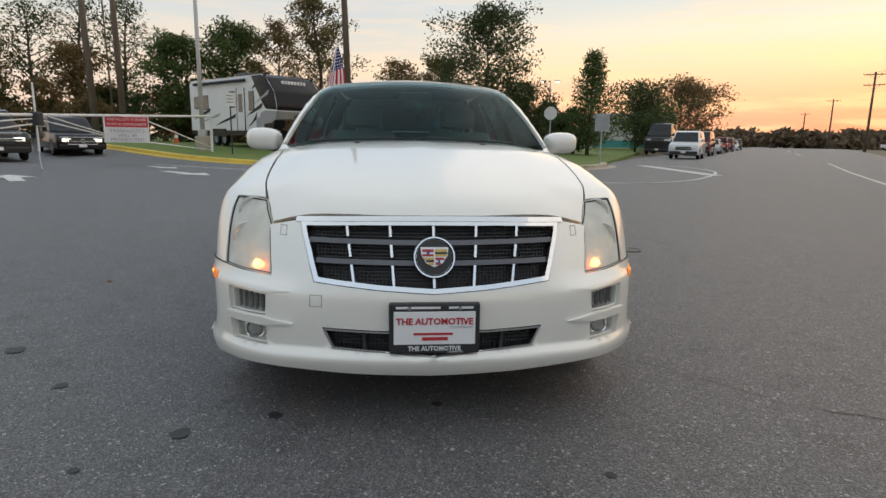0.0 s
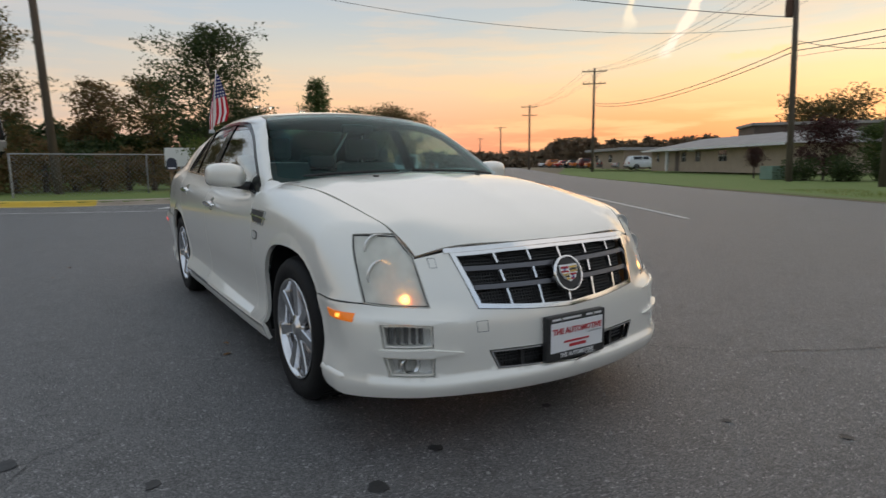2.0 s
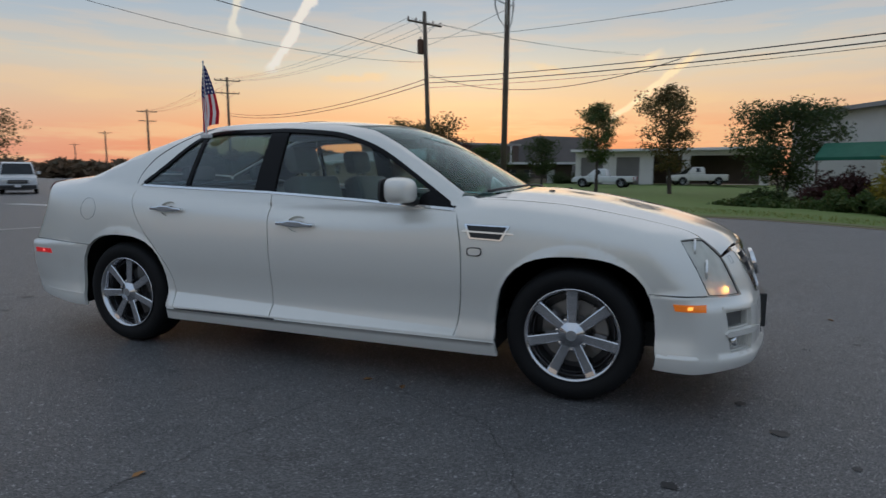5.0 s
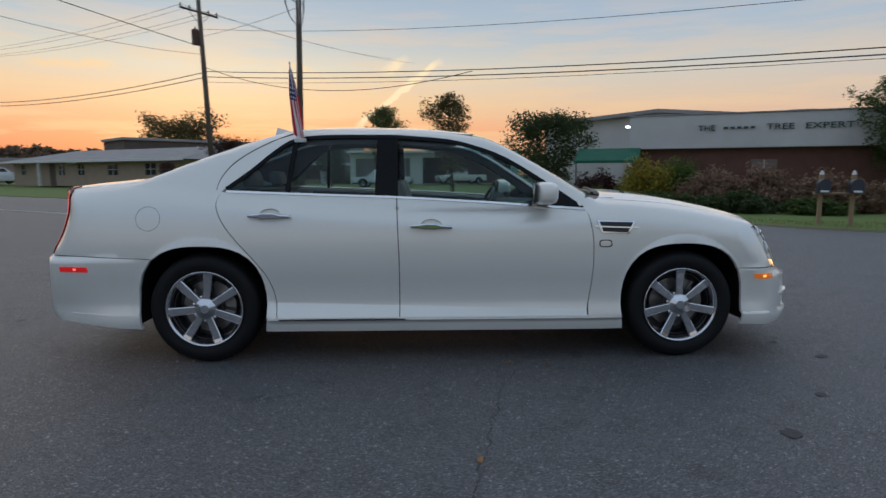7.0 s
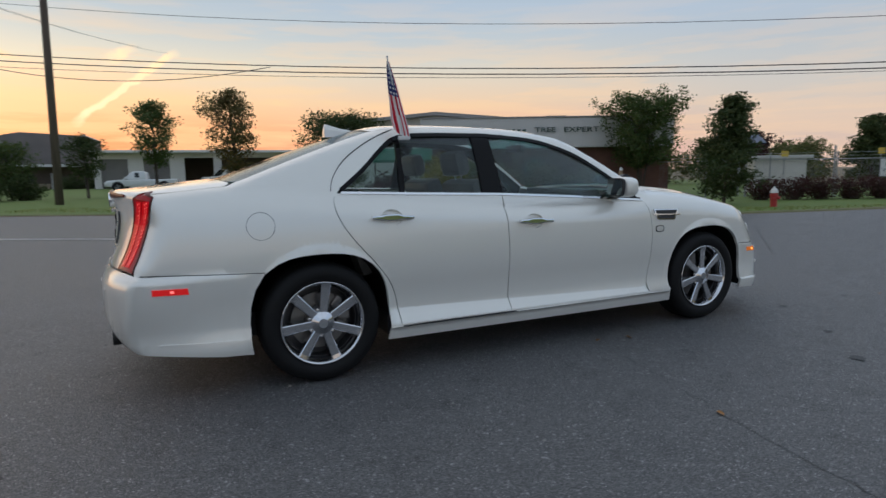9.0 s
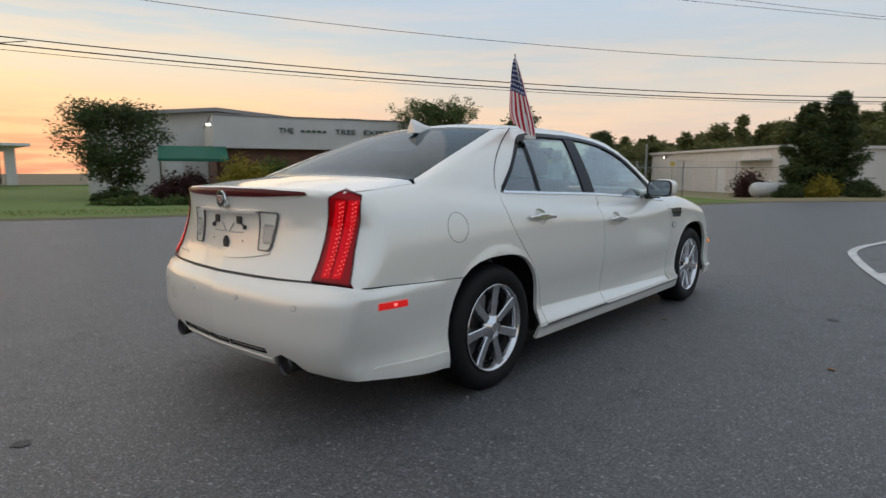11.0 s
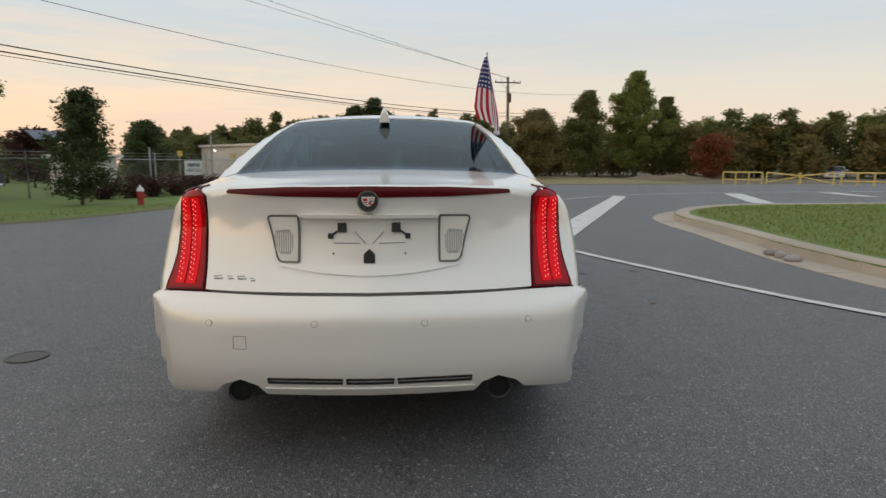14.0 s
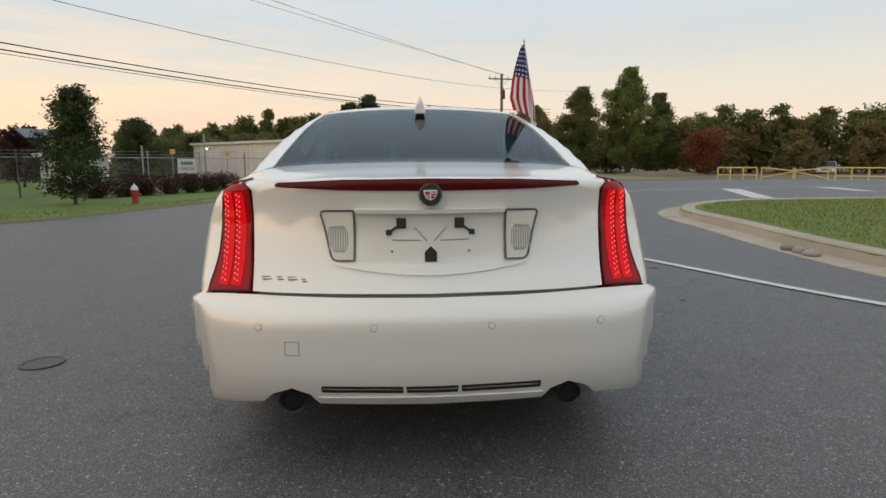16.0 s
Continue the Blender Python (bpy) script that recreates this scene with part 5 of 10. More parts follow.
for s in (1, -1):
    for y0, y1, z0, z1 in ((0.085, 0.118, 0.892, 0.928), (0.136, 0.154, 0.868, 0.888)):
        part("plate_bracket", rear_box(s * (y0 + y1) / 2 - 0.017 * (y1 - y0 > 0.02) - 0.01 * (y1 - y0 < 0.02), s * (y0 + y1) / 2 + 0.017 * (y1 - y0 > 0.02) + 0.01 * (y1 - y0 < 0.02), z0, z1, -0.002, 0.010, 0.003), "black_plastic", car)
    p0, p1 = on_rear(s * 0.11, 0.903), on_rear(s * 0.145, 0.878)
    part("plate_bracket", tube(bmesh.new(), (p0[0] - 0.006, p0[1], p0[2]), (p1[0] - 0.006, p1[1], p1[2]), 0.004), "black_plastic", car)
    part("bolt_hole", lathe(bmesh.new(), [(0, 0), (0.004, 0), (0.004, 0.002), (0, 0.002)], 8, Matrix.Translation(Vector(on_rear(s * 0.135, 0.812)) + Vector((-0.002, 0, 0))) @ pose(0, 0, 0, 0, -90, 0)), "black_plastic", car)
    # pressed creases as thin grey rods, their shade put into the colour
    p0, p1 = on_rear(s * 0.055, 0.895), on_rear(s * 0.012, 0.848)
    part("lid_crease", tube(bmesh.new(), (p0[0] - 0.001, p0[1], p0[2]), (p1[0] - 0.001, p1[1], p1[2]), 0.0022), "grey_ink", car)
    p0, p1 = on_rear(s * 0.135, 0.852), on_rear(s * 0.035, 0.850)
    part("lid_crease", tube(bmesh.new(), (p0[0] - 0.001, p0[1], p0[2]), (p1[0] - 0.001, p1[1], p1[2]), 0.0022), "grey_ink", car)
mm_ = Matrix.Translation(Vector(on_rear(0, 0.80)) + Vector((0.004, 0, 0))) @ Matrix(((0, 0, -1, 0), (1, 0, 0, 0), (0, 1, 0, 0), (0, 0, 0, 1)))
part("plate_bracket", prism(bmesh.new(), [(-0.021, -0.024), (0.021, -0.024), (0.021, 0.010), (0, 0.030), (-0.021, 0.010)], 0.0, 0.012, mm_), "black_plastic", car)
# model letters as plain chrome strokes
for i, (y, w) in enumerate(((0.575, 0.036), (0.527, 0.022), (0.482, 0.034), (0.440, 0.018))):
    part("chrome_letter", rear_box(y - w / 2, y + w / 2, 0.714 - 0.006 * (i == 3), 0.719 - 0.006 * (i == 3), -0.002, 0.005, 0.001), "chrome", car)
    part("chrome_letter", rear_box(y - w / 2 + 0.006, y + w / 2 + 0.003, 0.723 - 0.007 * (i == 3), 0.727 - 0.007 * (i == 3), -0.002, 0.005, 0.001), "chrome", car)

# tail lamps with two columns of diodes
for s in (1, -1):
    ol = [on_rear(s * 0.643, 1.03), on_rear(s * 0.638, 0.85), on_rear(s * 0.633, 0.674), on_rear(s * 0.75, 0.668), (-2.388, s * 0.797, 0.662), (-2.383, s * 0.805, 0.80), (-2.352, s * 0.808, 0.93), (-2.312, s * 0.778, 1.035), (-2.352, s * 0.705, 1.062)]
    tl = panel("tail_lamp", "rear", ol, "red_lens", car, "tall red tail lamp with lit diodes", gap=0.003, lift=0.004, thick=0.04, cell=0.02)
    ring("lamp_rim", "rear", ol, 0.006, "dark_red_lens", tl, lift=0.0055, thick=0.01)
    pr = Projection("rear")
    def strip_on(y0, y1, z0, z1):
        return [on_rear(s * y0, z1), on_rear(s * y0, z0), on_rear(s * y1, z0), on_rear(s * y1, z1)]
    for y in (0.690, 0.738):
        st = panel("light_column", "rear", strip_on(y - 0.019, y + 0.019, 0.69, 1.015), "red_core", tl, gap=0, lift=0.0065, thick=0.004)
        for dy in (-0.005, 0.006):
            for j in range(17):
                z = 0.704 + j * 0.0185 + 0.006 * (dy > 0)
                q = pr.onto(np.array([pr.flat(on_rear(s * (y + dy), z))]))
                n_ = Vector(form_normal(q)[0])
                c_ = Vector(q[0]) + n_ * 0.0068
                d_ = lathe(bmesh.new(), [(0.0023, 0.0), (0.0018, 0.0012), (0, 0.0016)], 6, Matrix.Translation(c_) @ n_.to_track_quat("Z", "Y").to_matrix().to_4x4())
                part("diode", d_, "red_diode", st)

# rear bumper
rb_top = [on_side(-1.774, 0.630, 1), (-2.365, 0.85, 0.653), on_rear(0.74, 0.664), on_rear(0.625, 0.667), on_rear(0.3, 0.660)]
rb_low = [on_side(-1.830, 0.54, 1), on_side(-1.855, 0.45, 1), on_side(-1.862, 0.36, 1), on_side(-1.861, 0.28, 1), on_side(-1.851, 0.195, 1), on_side(-2.0, 0.205, 1), on_side(-2.22, 0.230, 1), (-2.38, 0.78, 0.252), on_rear(0.60, 0.272), on_rear(0.56, 0.312), on_rear(0.49, 0.338), on_rear(0.43, 0.312), on_rear(0.40, 0.268), on_rear(0.2, 0.262)]
slots = [[on_rear(0.385, 0.348), on_rear(0.385, 0.326), on_rear(0.105, 0.322), on_rear(0.105, 0.345)], [on_rear(0.088, 0.345), on_rear(0.088, 0.322), on_rear(-0.088, 0.322), on_rear(-0.088, 0.345)], [on_rear(-0.105, 0.345), on_rear(-0.105, 0.322), on_rear(-0.385, 0.326), on_rear(-0.385, 0.348)]]
full = rb_top + [on_rear(0, 0.659)] + mirror_y(rb_top) + [(x, -y, z) for x, y, z in rb_low] + [on_rear(0, 0.261)] + rb_low[::-1]
rf = Projection("rear").flat
edge_line = [rf((x, y, 0.293)) for x, y, z in (on_side(-2.30, 0.293, -1), on_side(-2.1, 0.293, -1), on_side(-1.86, 0.293, -1))]
edge_line2 = [(-u, v) for u, v in edge_line]
panel("rear_bumper", "rear", full, "pearl", car, lift=0.003, holes=slots, creases=[[(0.0, 0.37), (0.0, 0.65)], edge_line, edge_line2])
panel("seam_backing", "rear", [on_rear(0.62, 0.700), on_rear(-0.62, 0.700), on_rear(-0.62, 0.63), on_rear(0.62, 0.63)], "seam_grey", car, gap=0, lift=-0.022, thick=0.004)
for sl in slots:
    panel("slot_back", "rear", sl, "black_plastic", car, lift=-0.02, thick=0.01, gap=-0.01)
    ring("slot_rim", "rear", sl, 0.002, "black_plastic", car, lift=0.005, thick=0.01)
panel("bumper_strip", "rear", [on_rear(0.40, 0.304), on_rear(0.40, 0.297), on_rear(-0.40, 0.297), on_rear(-0.40, 0.304)], "pearl", car, gap=0, lift=0.007, thick=0.01)
for y in (0.595, 0.2, -0.205, -0.60):
    q = Projection("rear").onto(np.array([Projection("rear").flat(on_rear(y, 0.562))]))
    n_ = Vector(form_normal(q)[0])
    q = q + np.array(n_) * 0.003
    sn = part("parking_sensor", lathe(bmesh.new(), [(0.0, -0.002), (0.0115, -0.002), (0.0115, 0.0012), (0.0095, 0.0025), (0, 0.003)], 16, Matrix.Translation(Vector(q[0])) @ n_.to_track_quat("Z", "Y").to_matrix().to_4x4()), "pearl", car)
    part("sensor_gap", lathe(bmesh.new(), [(0.0118, -0.003), (0.0128, -0.003), (0.0128, 0.0008), (0.0118, 0.0008), (0.0118, -0.003)], 16, Matrix.Translation(Vector(q[0])) @ n_.to_track_quat("Z", "Y").to_matrix().to_4x4()), "seam", sn)
ring("tow_cover", "rear", [on_rear(0.505, 0.515), on_rear(0.455, 0.515), on_rear(0.455, 0.465), on_rear(0.505, 0.465)], 0.0018, "seam_grey", car, lift=0.0038, thick=0.002)
for s in (1, -1):
    m_ = Matrix.Translation((-2.455, s * 0.495, 0.288)) @ pose(0, 0, 0, 0, -90, 0)
    part("exhaust_tip", lathe(bmesh.new(), [(0.026, -0.05), (0.038, -0.05), (0.045, 0.05), (0.046, 0.072), (0.043, 0.072), (0.041, 0.03), (0.034, -0.1)], 28, m_, caps=False), "exhaust_black", car, "dark steel exhaust tip", smooth=True)
    part("exhaust_bore", lathe(bmesh.new(), [(0.0, 0.0), (0.041, 0.0), (0.041, 0.058), (0, 0.058)], 24, m_), "rubber", car)


# ---- wheels, mirrors, cabin ----
M["wheel_chrome"] = shader("polished_wheel", (0.72, 0.72, 0.73), (0.60, 0.60, 0.62), rough=0.14, metal=1, bump=0)
M["dark_alloy"] = shader("dark_wheel_barrel", (0.10, 0.10, 0.105), (0.06, 0.06, 0.06), rough=0.45, metal=0.7, bump=0.1)


def build_wheel(parent, x, s, turn):
    """A tyre on a seven-spoke polished wheel; the wheel's face looks along s*y."""
    m = Matrix.Translation((x, s * 0.878, 0.318)) @ pose(0, 0, 0, -90 * s, 0, 0) @ pose(0, 0, 0, 0, 0, turn)
    # z of m points outwards; face of the tyre at 0
    tyre = part("wheel", lathe(bmesh.new(), [(0.238, -0.205), (0.262, -0.222), (0.31, -0.222), (0.328, -0.205), (0.337, -0.18), (0.338, -0.10), (0.337, -0.045), (0.330, -0.018), (0.315, 0.002), (0.285, 0.010), (0.258, 0.006), (0.240, -0.006), (0.230, -0.012)], 72, m, caps=False), "rubber", parent, "polished seven-spoke wheel with a black tyre", smooth=True)
    bm = bmesh.new()
    for i in range(60):
        a = 2 * math.pi * i / 60
        for z0, z1, da in ((-0.045, -0.09, 0.03), (-0.13, -0.18, -0.03)):
            tube(bm, (0.3385 * math.cos(a), 0.3385 * math.sin(a), z0), (0.3385 * math.cos(a + da), 0.3385 * math.sin(a + da), z1), 0.004, n=4, caps=False)
    bm.transform(m)
    tagged(part("tread", bm, "rubber", tyre), kind="stuff")
    part("rim", lathe(bmesh.new(), [(0.230, -0.19), (0.217, -0.18), (0.215, -0.05), (0.219, -0.018), (0.225, -0.010), (0.231, -0.008), (0.236, -0.002), (0.233, 0.003), (0.227, 0.001), (0.221, -0.008), (0.214, -0.024), (0.210, -0.05), (0.208, -0.18)], 72, m, caps=False), "wheel_chrome", tyre, smooth=True)
    part("barrel", lathe(bmesh.new(), [(0.0, -0.15), (0.2, -0.15), (0.204, -0.14), (0.204, -0.06), (0.200, -0.06), (0.198, -0.14), (0.0, -0.14)], 48, m), "dark_alloy", tyre, smooth=False)
    part("brake_disc", lathe(bmesh.new(), [(0.0, -0.118), (0.162, -0.118), (0.164, -0.112), (0.162, -0.104), (0.09, -0.104), (0.085, -0.085), (0.0, -0.085)], 40, m), "brake", tyre)
    b = bmesh.new()
    prism(b, arc(0, 0, 0.172, -28, 28, 8) + arc(0, 0, 0.105, 28, -28, 8), -0.135, -0.078, m @ pose(0, 0, 0, 0, 0, -turn + (25 if s < 0 else 155)), 0.006)
    part("caliper", b, "brake", tyre)
    for i in range(7):
        a = radians(90 + i * 360 / 7)
        b = bmesh.new()
        # a spoke with a flat polished face and sloping flanks
        prof = [(0.050, 0.021, -0.012), (0.10, 0.0225, -0.013), (0.16, 0.025, -0.012), (0.200, 0.0265, -0.010), (0.221, 0.028, -0.006)]
        rings = []
        for r, w, z in prof:
            rings.append([b.verts.new((r, k * w + j * 0.006 * k, zz)) for k, j, zz in ((-1, 1, z - 0.045), (-1, 0, z - 0.004), (-0.80, 0, z), (0.80, 0, z), (1, 0, z - 0.004), (1, 1, z - 0.045))])
        for p, q in zip(rings, rings[1:]):
            for k in range(5):
                b.faces.new((p[k], q[k], q[k + 1], p[k + 1]))
        b.faces.new(rings[-1])
        b.faces.new(rings[0][::-1])
        bmesh.ops.recalc_face_normals(b, faces=b.faces)
        b.transform(m @ Matrix.Rotation(a, 4, "Z"))
        part("spoke", b, "wheel_chrome", tyre)
        a2 = a + math.pi / 7
        part("lug_nut", lathe(bmesh.new(), [(0, -0.05), (0.011, -0.05), (0.010, -0.022), (0, -0.020)], 8, m @ Matrix.Translation((0.076 * math.cos(a2), 0.076 * math.sin(a2), 0))), "wheel_chrome", tyre) if i % 7 < 5 else None
    part("hub", lathe(bmesh.new(), [(0.072, -0.06), (0.070, -0.020), (0.062, -0.011), (0.034, -0.006), (0.031, -0.002), (0.0, 0.0)], 40, m), "wheel_chrome", tyre, smooth=True)
    part("hub_cap", lathe(bmesh.new(), [(0.026, -0.003), (0.026, 0.002), (0.023, 0.003), (0.021, 0.001), (0, 0.002)], 28, m), "steel", tyre)


for s in (1, -1):
    build_wheel(car, AXLE_F, s, 1 if s < 0 else 20)
    build_wheel(car, AXLE_R, s, -7 if s < 0 else 33)
    for ax in (AXLE_F, AXLE_R):
        b = bmesh.new()
        n = 24
        rings = []
        for k in range(n + 1):
            a = radians(-16 + 212 * k / n)
            cx, cz = ax + 0.428 * math.cos(a), HUB_Z + 0.428 * math.sin(a)
            rings.append([b.verts.new((cx, s * 0.50, cz)), b.verts.new((cx, s * 0.865, cz))])
        for p, q in zip(rings, rings[1:]):
            b.faces.new((p[0], p[1], q[1], q[0]))
        b.faces.new([r[0] for r in rings])
        bmesh.ops.solidify(b, geom=b.faces[:], thickness=0.004)
        part("arch_liner", b, "black_plastic", car)
    # mirror
    b = bmesh.new()
    bmesh.ops.create_uvsphere(b, u_segments=28, v_segments=18, radius=1)
    for v in b.verts:
        q = v.co
        e = 0.62
        v.co = Vector((0.58 + 0.085 * math.copysign(abs(q.x) ** e, q.x) * (1 if q.x > 0 else 0.62), s * (0.945 + 0.108 * math.copysign(abs(q.y) ** 0.7, q.y)), 1.022 + 0.068 * math.copysign(abs(q.z) ** 0.6, q.z) - 0.012 * (q.y < 0) * abs(q.y)))
    mir = part("door_mirror", b, "pearl", car, "white door mirror housing", smooth=True)
    def oval(w, h):
        return [(w * math.copysign(abs(math.cos(t)) ** 0.45, math.cos(t)), h * math.copysign(abs(math.sin(t)) ** 0.45, math.sin(t))) for t in np.linspace(0, 2 * math.pi, 36, endpoint=False)]
    stand = Matrix.Translation((0.525, s * 0.945, 1.021)) @ pose(0, 0, 0, 0, 3.5, 8 * s) @ Matrix(((0, 0, 1, 0), (1, 0, 0, 0), (0, 1, 0, 0), (0, 0, 0, 1)))
    part("mirror_glass", prism(bmesh.new(), oval(0.087, 0.054), -0.008, -0.002, stand), shader("mirror_silver", (0.85, 0.86, 0.87), rough=0.02, metal=1, bump=0), mir)
    part("mirror_frame", prism(bmesh.new(), oval(0.097, 0.062), -0.003, 0.010, stand), "black_plastic", mir)
    b = bmesh.new()
    path_tube(b, [(0.63, s * 0.80, 0.955), (0.60, s * 0.87, 0.960), (0.585, s * 0.93, 0.975)], [0.028, 0.022, 0.02], 10)
    part("mirror_arm", b, "black_plastic", mir, smooth=True)
    # handles in shallow bowls
    for x0, z in ((-1.06, 0.888), (-0.09, 0.822)):
        y0 = float(side_y(np.float64(x0), np.float64(z)))
        k = "y+" if s > 0 else "y-"
        ho = [(-0.126, 0.011), (-0.07, 0.014), (-0.04, 0.021), (0.03, 0.021), (0.06, 0.013), (0.126, 0.009), (0.128, -0.010), (0.05, -0.013), (0.02, -0.018), (-0.04, -0.018), (-0.07, -0.013), (-0.128, -0.009)]
        b = prism(bmesh.new(), [(x0 + u, z + v - 0.02 * u) for u, v in ho], s * (y0 + 0.004), s * (y0 + 0.032), Matrix(((1, 0, 0, 0), (0, 0, 1, 0), (0, 1, 0, 0), (0, 0, 0, 1))), 0.008)
        part("door_handle", b, "chrome", car, "chrome door handle")
    # chrome vent and small lamp behind the front wheel
    k = "y+" if s > 0 else "y-"
    vo = [(0.925, 0.853), (1.165, 0.846), (1.125, 0.772), (0.955, 0.780)]
    vent = panel("fender_vent", k, vo, "black_plastic", car, "chrome-framed fender vent", flat=True, gap=0, lift=0.002, thick=0.01)
    for a_, b_, c_, d_ in (((0.925, 0.853), (1.165, 0.846), (1.160, 0.840), (0.930, 0.846)), ((0.925, 0.853), (0.955, 0.780), (0.966, 0.780), (0.940, 0.848)), ((0.955, 0.780), (1.125, 0.772), (1.128, 0.779), (0.958, 0.787)), ((1.125, 0.772), (1.165, 0.846), (1.153, 0.845), (1.113, 0.775)), ((0.915, 0.822), (1.185, 0.812), (1.185, 0.804), (0.918, 0.813))):
        panel("vent_trim", k, [a_, b_, c_, d_], "chrome", vent, flat=True, gap=0, lift=0.007, thick=0.01)
    panel("side_lamp", k, [(0.982 + 0.034 * math.copysign(abs(math.cos(t)) ** 0.6, math.cos(t)), 0.713 + 0.018 * math.copysign(abs(math.sin(t)) ** 0.6, math.sin(t))) for t in np.linspace(0, 2 * math.pi, 20, endpoint=False)], "lamp_bowl", car, flat=True, gap=0, lift=0.004, thick=0.01)
cap = [(-1.785 + 0.073 * math.cos(t), 0.874 + 0.073 * math.sin(t)) for t in np.linspace(0, 2 * math.pi, 40, endpoint=False)]
panel("fuel_flap", "y-", cap, "seam", car, "round fuel flap", flat=True, gap=0, lift=0.0005, thick=0.002, holes=[[(-1.785 + 0.071 * math.cos(t), 0.874 + 0.071 * math.sin(t)) for t in np.linspace(0, 2 * math.pi, 40, endpoint=False)]])

# floor pan, cabin shell
b = bmesh.new()
box(b, -1.08, 1.08, -0.82, 0.82, 0.19, 0.30)
box(b, -2.36, 2.22, -0.52, 0.52, 0.205, 0.34)
part("floor_pan", b, "black_plastic", car)
b = bmesh.new()
box(b, 1.05, 2.16, -0.50, 0.50, 0.34, 0.72, 0.05)
part("engine_bay", b, "black_plastic", car)
part("boot_tub", box(bmesh.new(), -2.30, -1.25, -0.50, 0.50, 0.34, 0.80, 0.05), "black_plastic", car)
panel("headliner", "z", [(x, y, 0) for x, y in smooth_poly([(0.20, 0), (0.12, 0.50), (-0.35, 0.55), (-1.0, 0.50), (-1.05, 0), (-1.0, -0.50), (-0.35, -0.55), (0.12, -0.50)], n=4)], "tan_leather", car, lift=-0.03, thick=0.01, gap=0)
for s, k in ((1, "y+"), (-1, "y-")):
    panel("door_lining", k, [(-1.0, 0.32), (0.84, 0.32), (0.84, belt(0.84) - 0.01), (0.3, belt(0.3) - 0.01), (-0.3, belt(-0.3) - 0.01), (-1.1, belt(-1.1) - 0.01), (-1.15, 0.7)], "tan_leather", car, flat=True, gap=0, lift=-0.045, thick=0.01)
part("parcel_shelf", box(bmesh.new(), -1.78, -1.18, -0.66, 0.66, 1.02, 1.045, 0.008), "dark_trim", car)
b = bmesh.new()
box(b, 0.52, 1.04, -0.74, 0.74, 0.62, 0.90, 0.06)
dash = part("dashboard", b, "dark_trim", car)
part("dash_top", box(bmesh.new(), 0.50, 1.06, -0.72, 0.72, 0.86, 0.935, 0.03), "dark_trim", dash)
part("dash_strip", box(bmesh.new(), 0.505, 0.53, -0.70, 0.70, 0.82, 0.85, 0.005), "tan_leather", dash)
b = bmesh.new()
lathe(b, [(0.172, 0.0), (0.187, 0.012), (0.20, 0.0), (0.187, -0.012), (0.172, 0.0)], 36, caps=False)
b.transform(Matrix.Translation((0.36, 0.37, 0.86)) @ pose(0, 0, 0, 0, -66, 0))
sw = part("steering_wheel", b, "dark_trim", car, smooth=True)
b = bmesh.new()
box(b, -0.18, 0.18, -0.02, 0.02, -0.008, 0.008)
box(b, -0.06, 0.06, -0.07, 0.07, -0.012, 0.03, 0.01)
b.transform(Matrix.Translation((0.37, 0.37, 0.855)) @ pose(0, 0, 0, 0, -66, 0) @ pose(0, 0, 0, 0, 0, 90))
part("wheel_boss", b, "tan_leather", sw)


def cushion(x0, x1, y0, y1, z0, z1, lean=0.0, e=0.05):
    b = box(bmesh.new(), x0, x1, y0, y1, z0, z1, e)
    c = Vector(((x0 + x1) / 2, (y0 + y1) / 2, z0))
    b.transform(Matrix.Translation(c) @ pose(0, 0, 0, 0, lean, 0) @ Matrix.Translation(-c))
    return b


for y in (0.37, -0.37):
    seat = part("front_seat", cushion(-0.12, 0.42, y - 0.25, y + 0.25, 0.40, 0.58), "tan_leather", car, "grey leather front seat")
    part("backrest", cushion(-0.24, -0.10, y - 0.25, y + 0.25, 0.50, 1.11, -16), "tan_leather", seat)
    part("headrest", cushion(-0.435, -0.335, y - 0.14, y + 0.14, 1.115, 1.285, -12, 0.045), "tan_leather", seat)
    for d in (-0.05, 0.05):
        part("headrest_post", tube(bmesh.new(), (-0.355, y + d, 1.06), (-0.39, y + d, 1.15), 0.006), "chrome", seat)
bench = part("rear_seat", cushion(-1.05, -0.55, -0.62, 0.62, 0.40, 0.58), "tan_leather", car, "grey leather rear bench")
part("backrest", cushion(-1.16, -1.02, -0.62, 0.62, 0.52, 1.05, -20), "tan_leather", bench)
for y in (0.36, -0.36):
    part("headrest", cushion(-1.33, -1.24, y - 0.13, y + 0.13, 1.05, 1.165, -14, 0.04), "tan_leather", bench)
b = cushion(0.30, 0.345, -0.115, 0.115, 1.285, 1.345, 10, 0.018)
part("inside_mirror", b, "black_plastic", car)
# wipers, washer jets, roof fin
for y0, y1, x0, x1 in ((0.62, 0.02, 1.02, 1.045), (-0.08, -0.62, 1.06, 0.97)):
    pts = Projection("z").onto(np.array([(x0 + (x1 - x0) * t + 0.02 * math.sin(math.pi * t), y0 + (y1 - y0) * t) for t in np.linspace(0, 1, 9)]))
    part("wiper", path_tube(bmesh.new(), [(p[0], p[1], p[2] + 0.014) for p in pts], 0.008, 6), "black_plastic", car)
part("cowl", cushion(0.90, 1.10, -0.70, 0.70, 0.93, 0.985, 0, 0.015), "black_plastic", car)
for y in (0.33, -0.33):
    z = float(Projection("z").onto(np.array([(1.27, y)]))[0][2])
    part("washer_jet", box(bmesh.new(), 1.25, 1.28, y - 0.012, y + 0.012, z - 0.004, z + 0.008, 0.003), "black_plastic", car)
fin = bmesh.new()
fin_rings = []
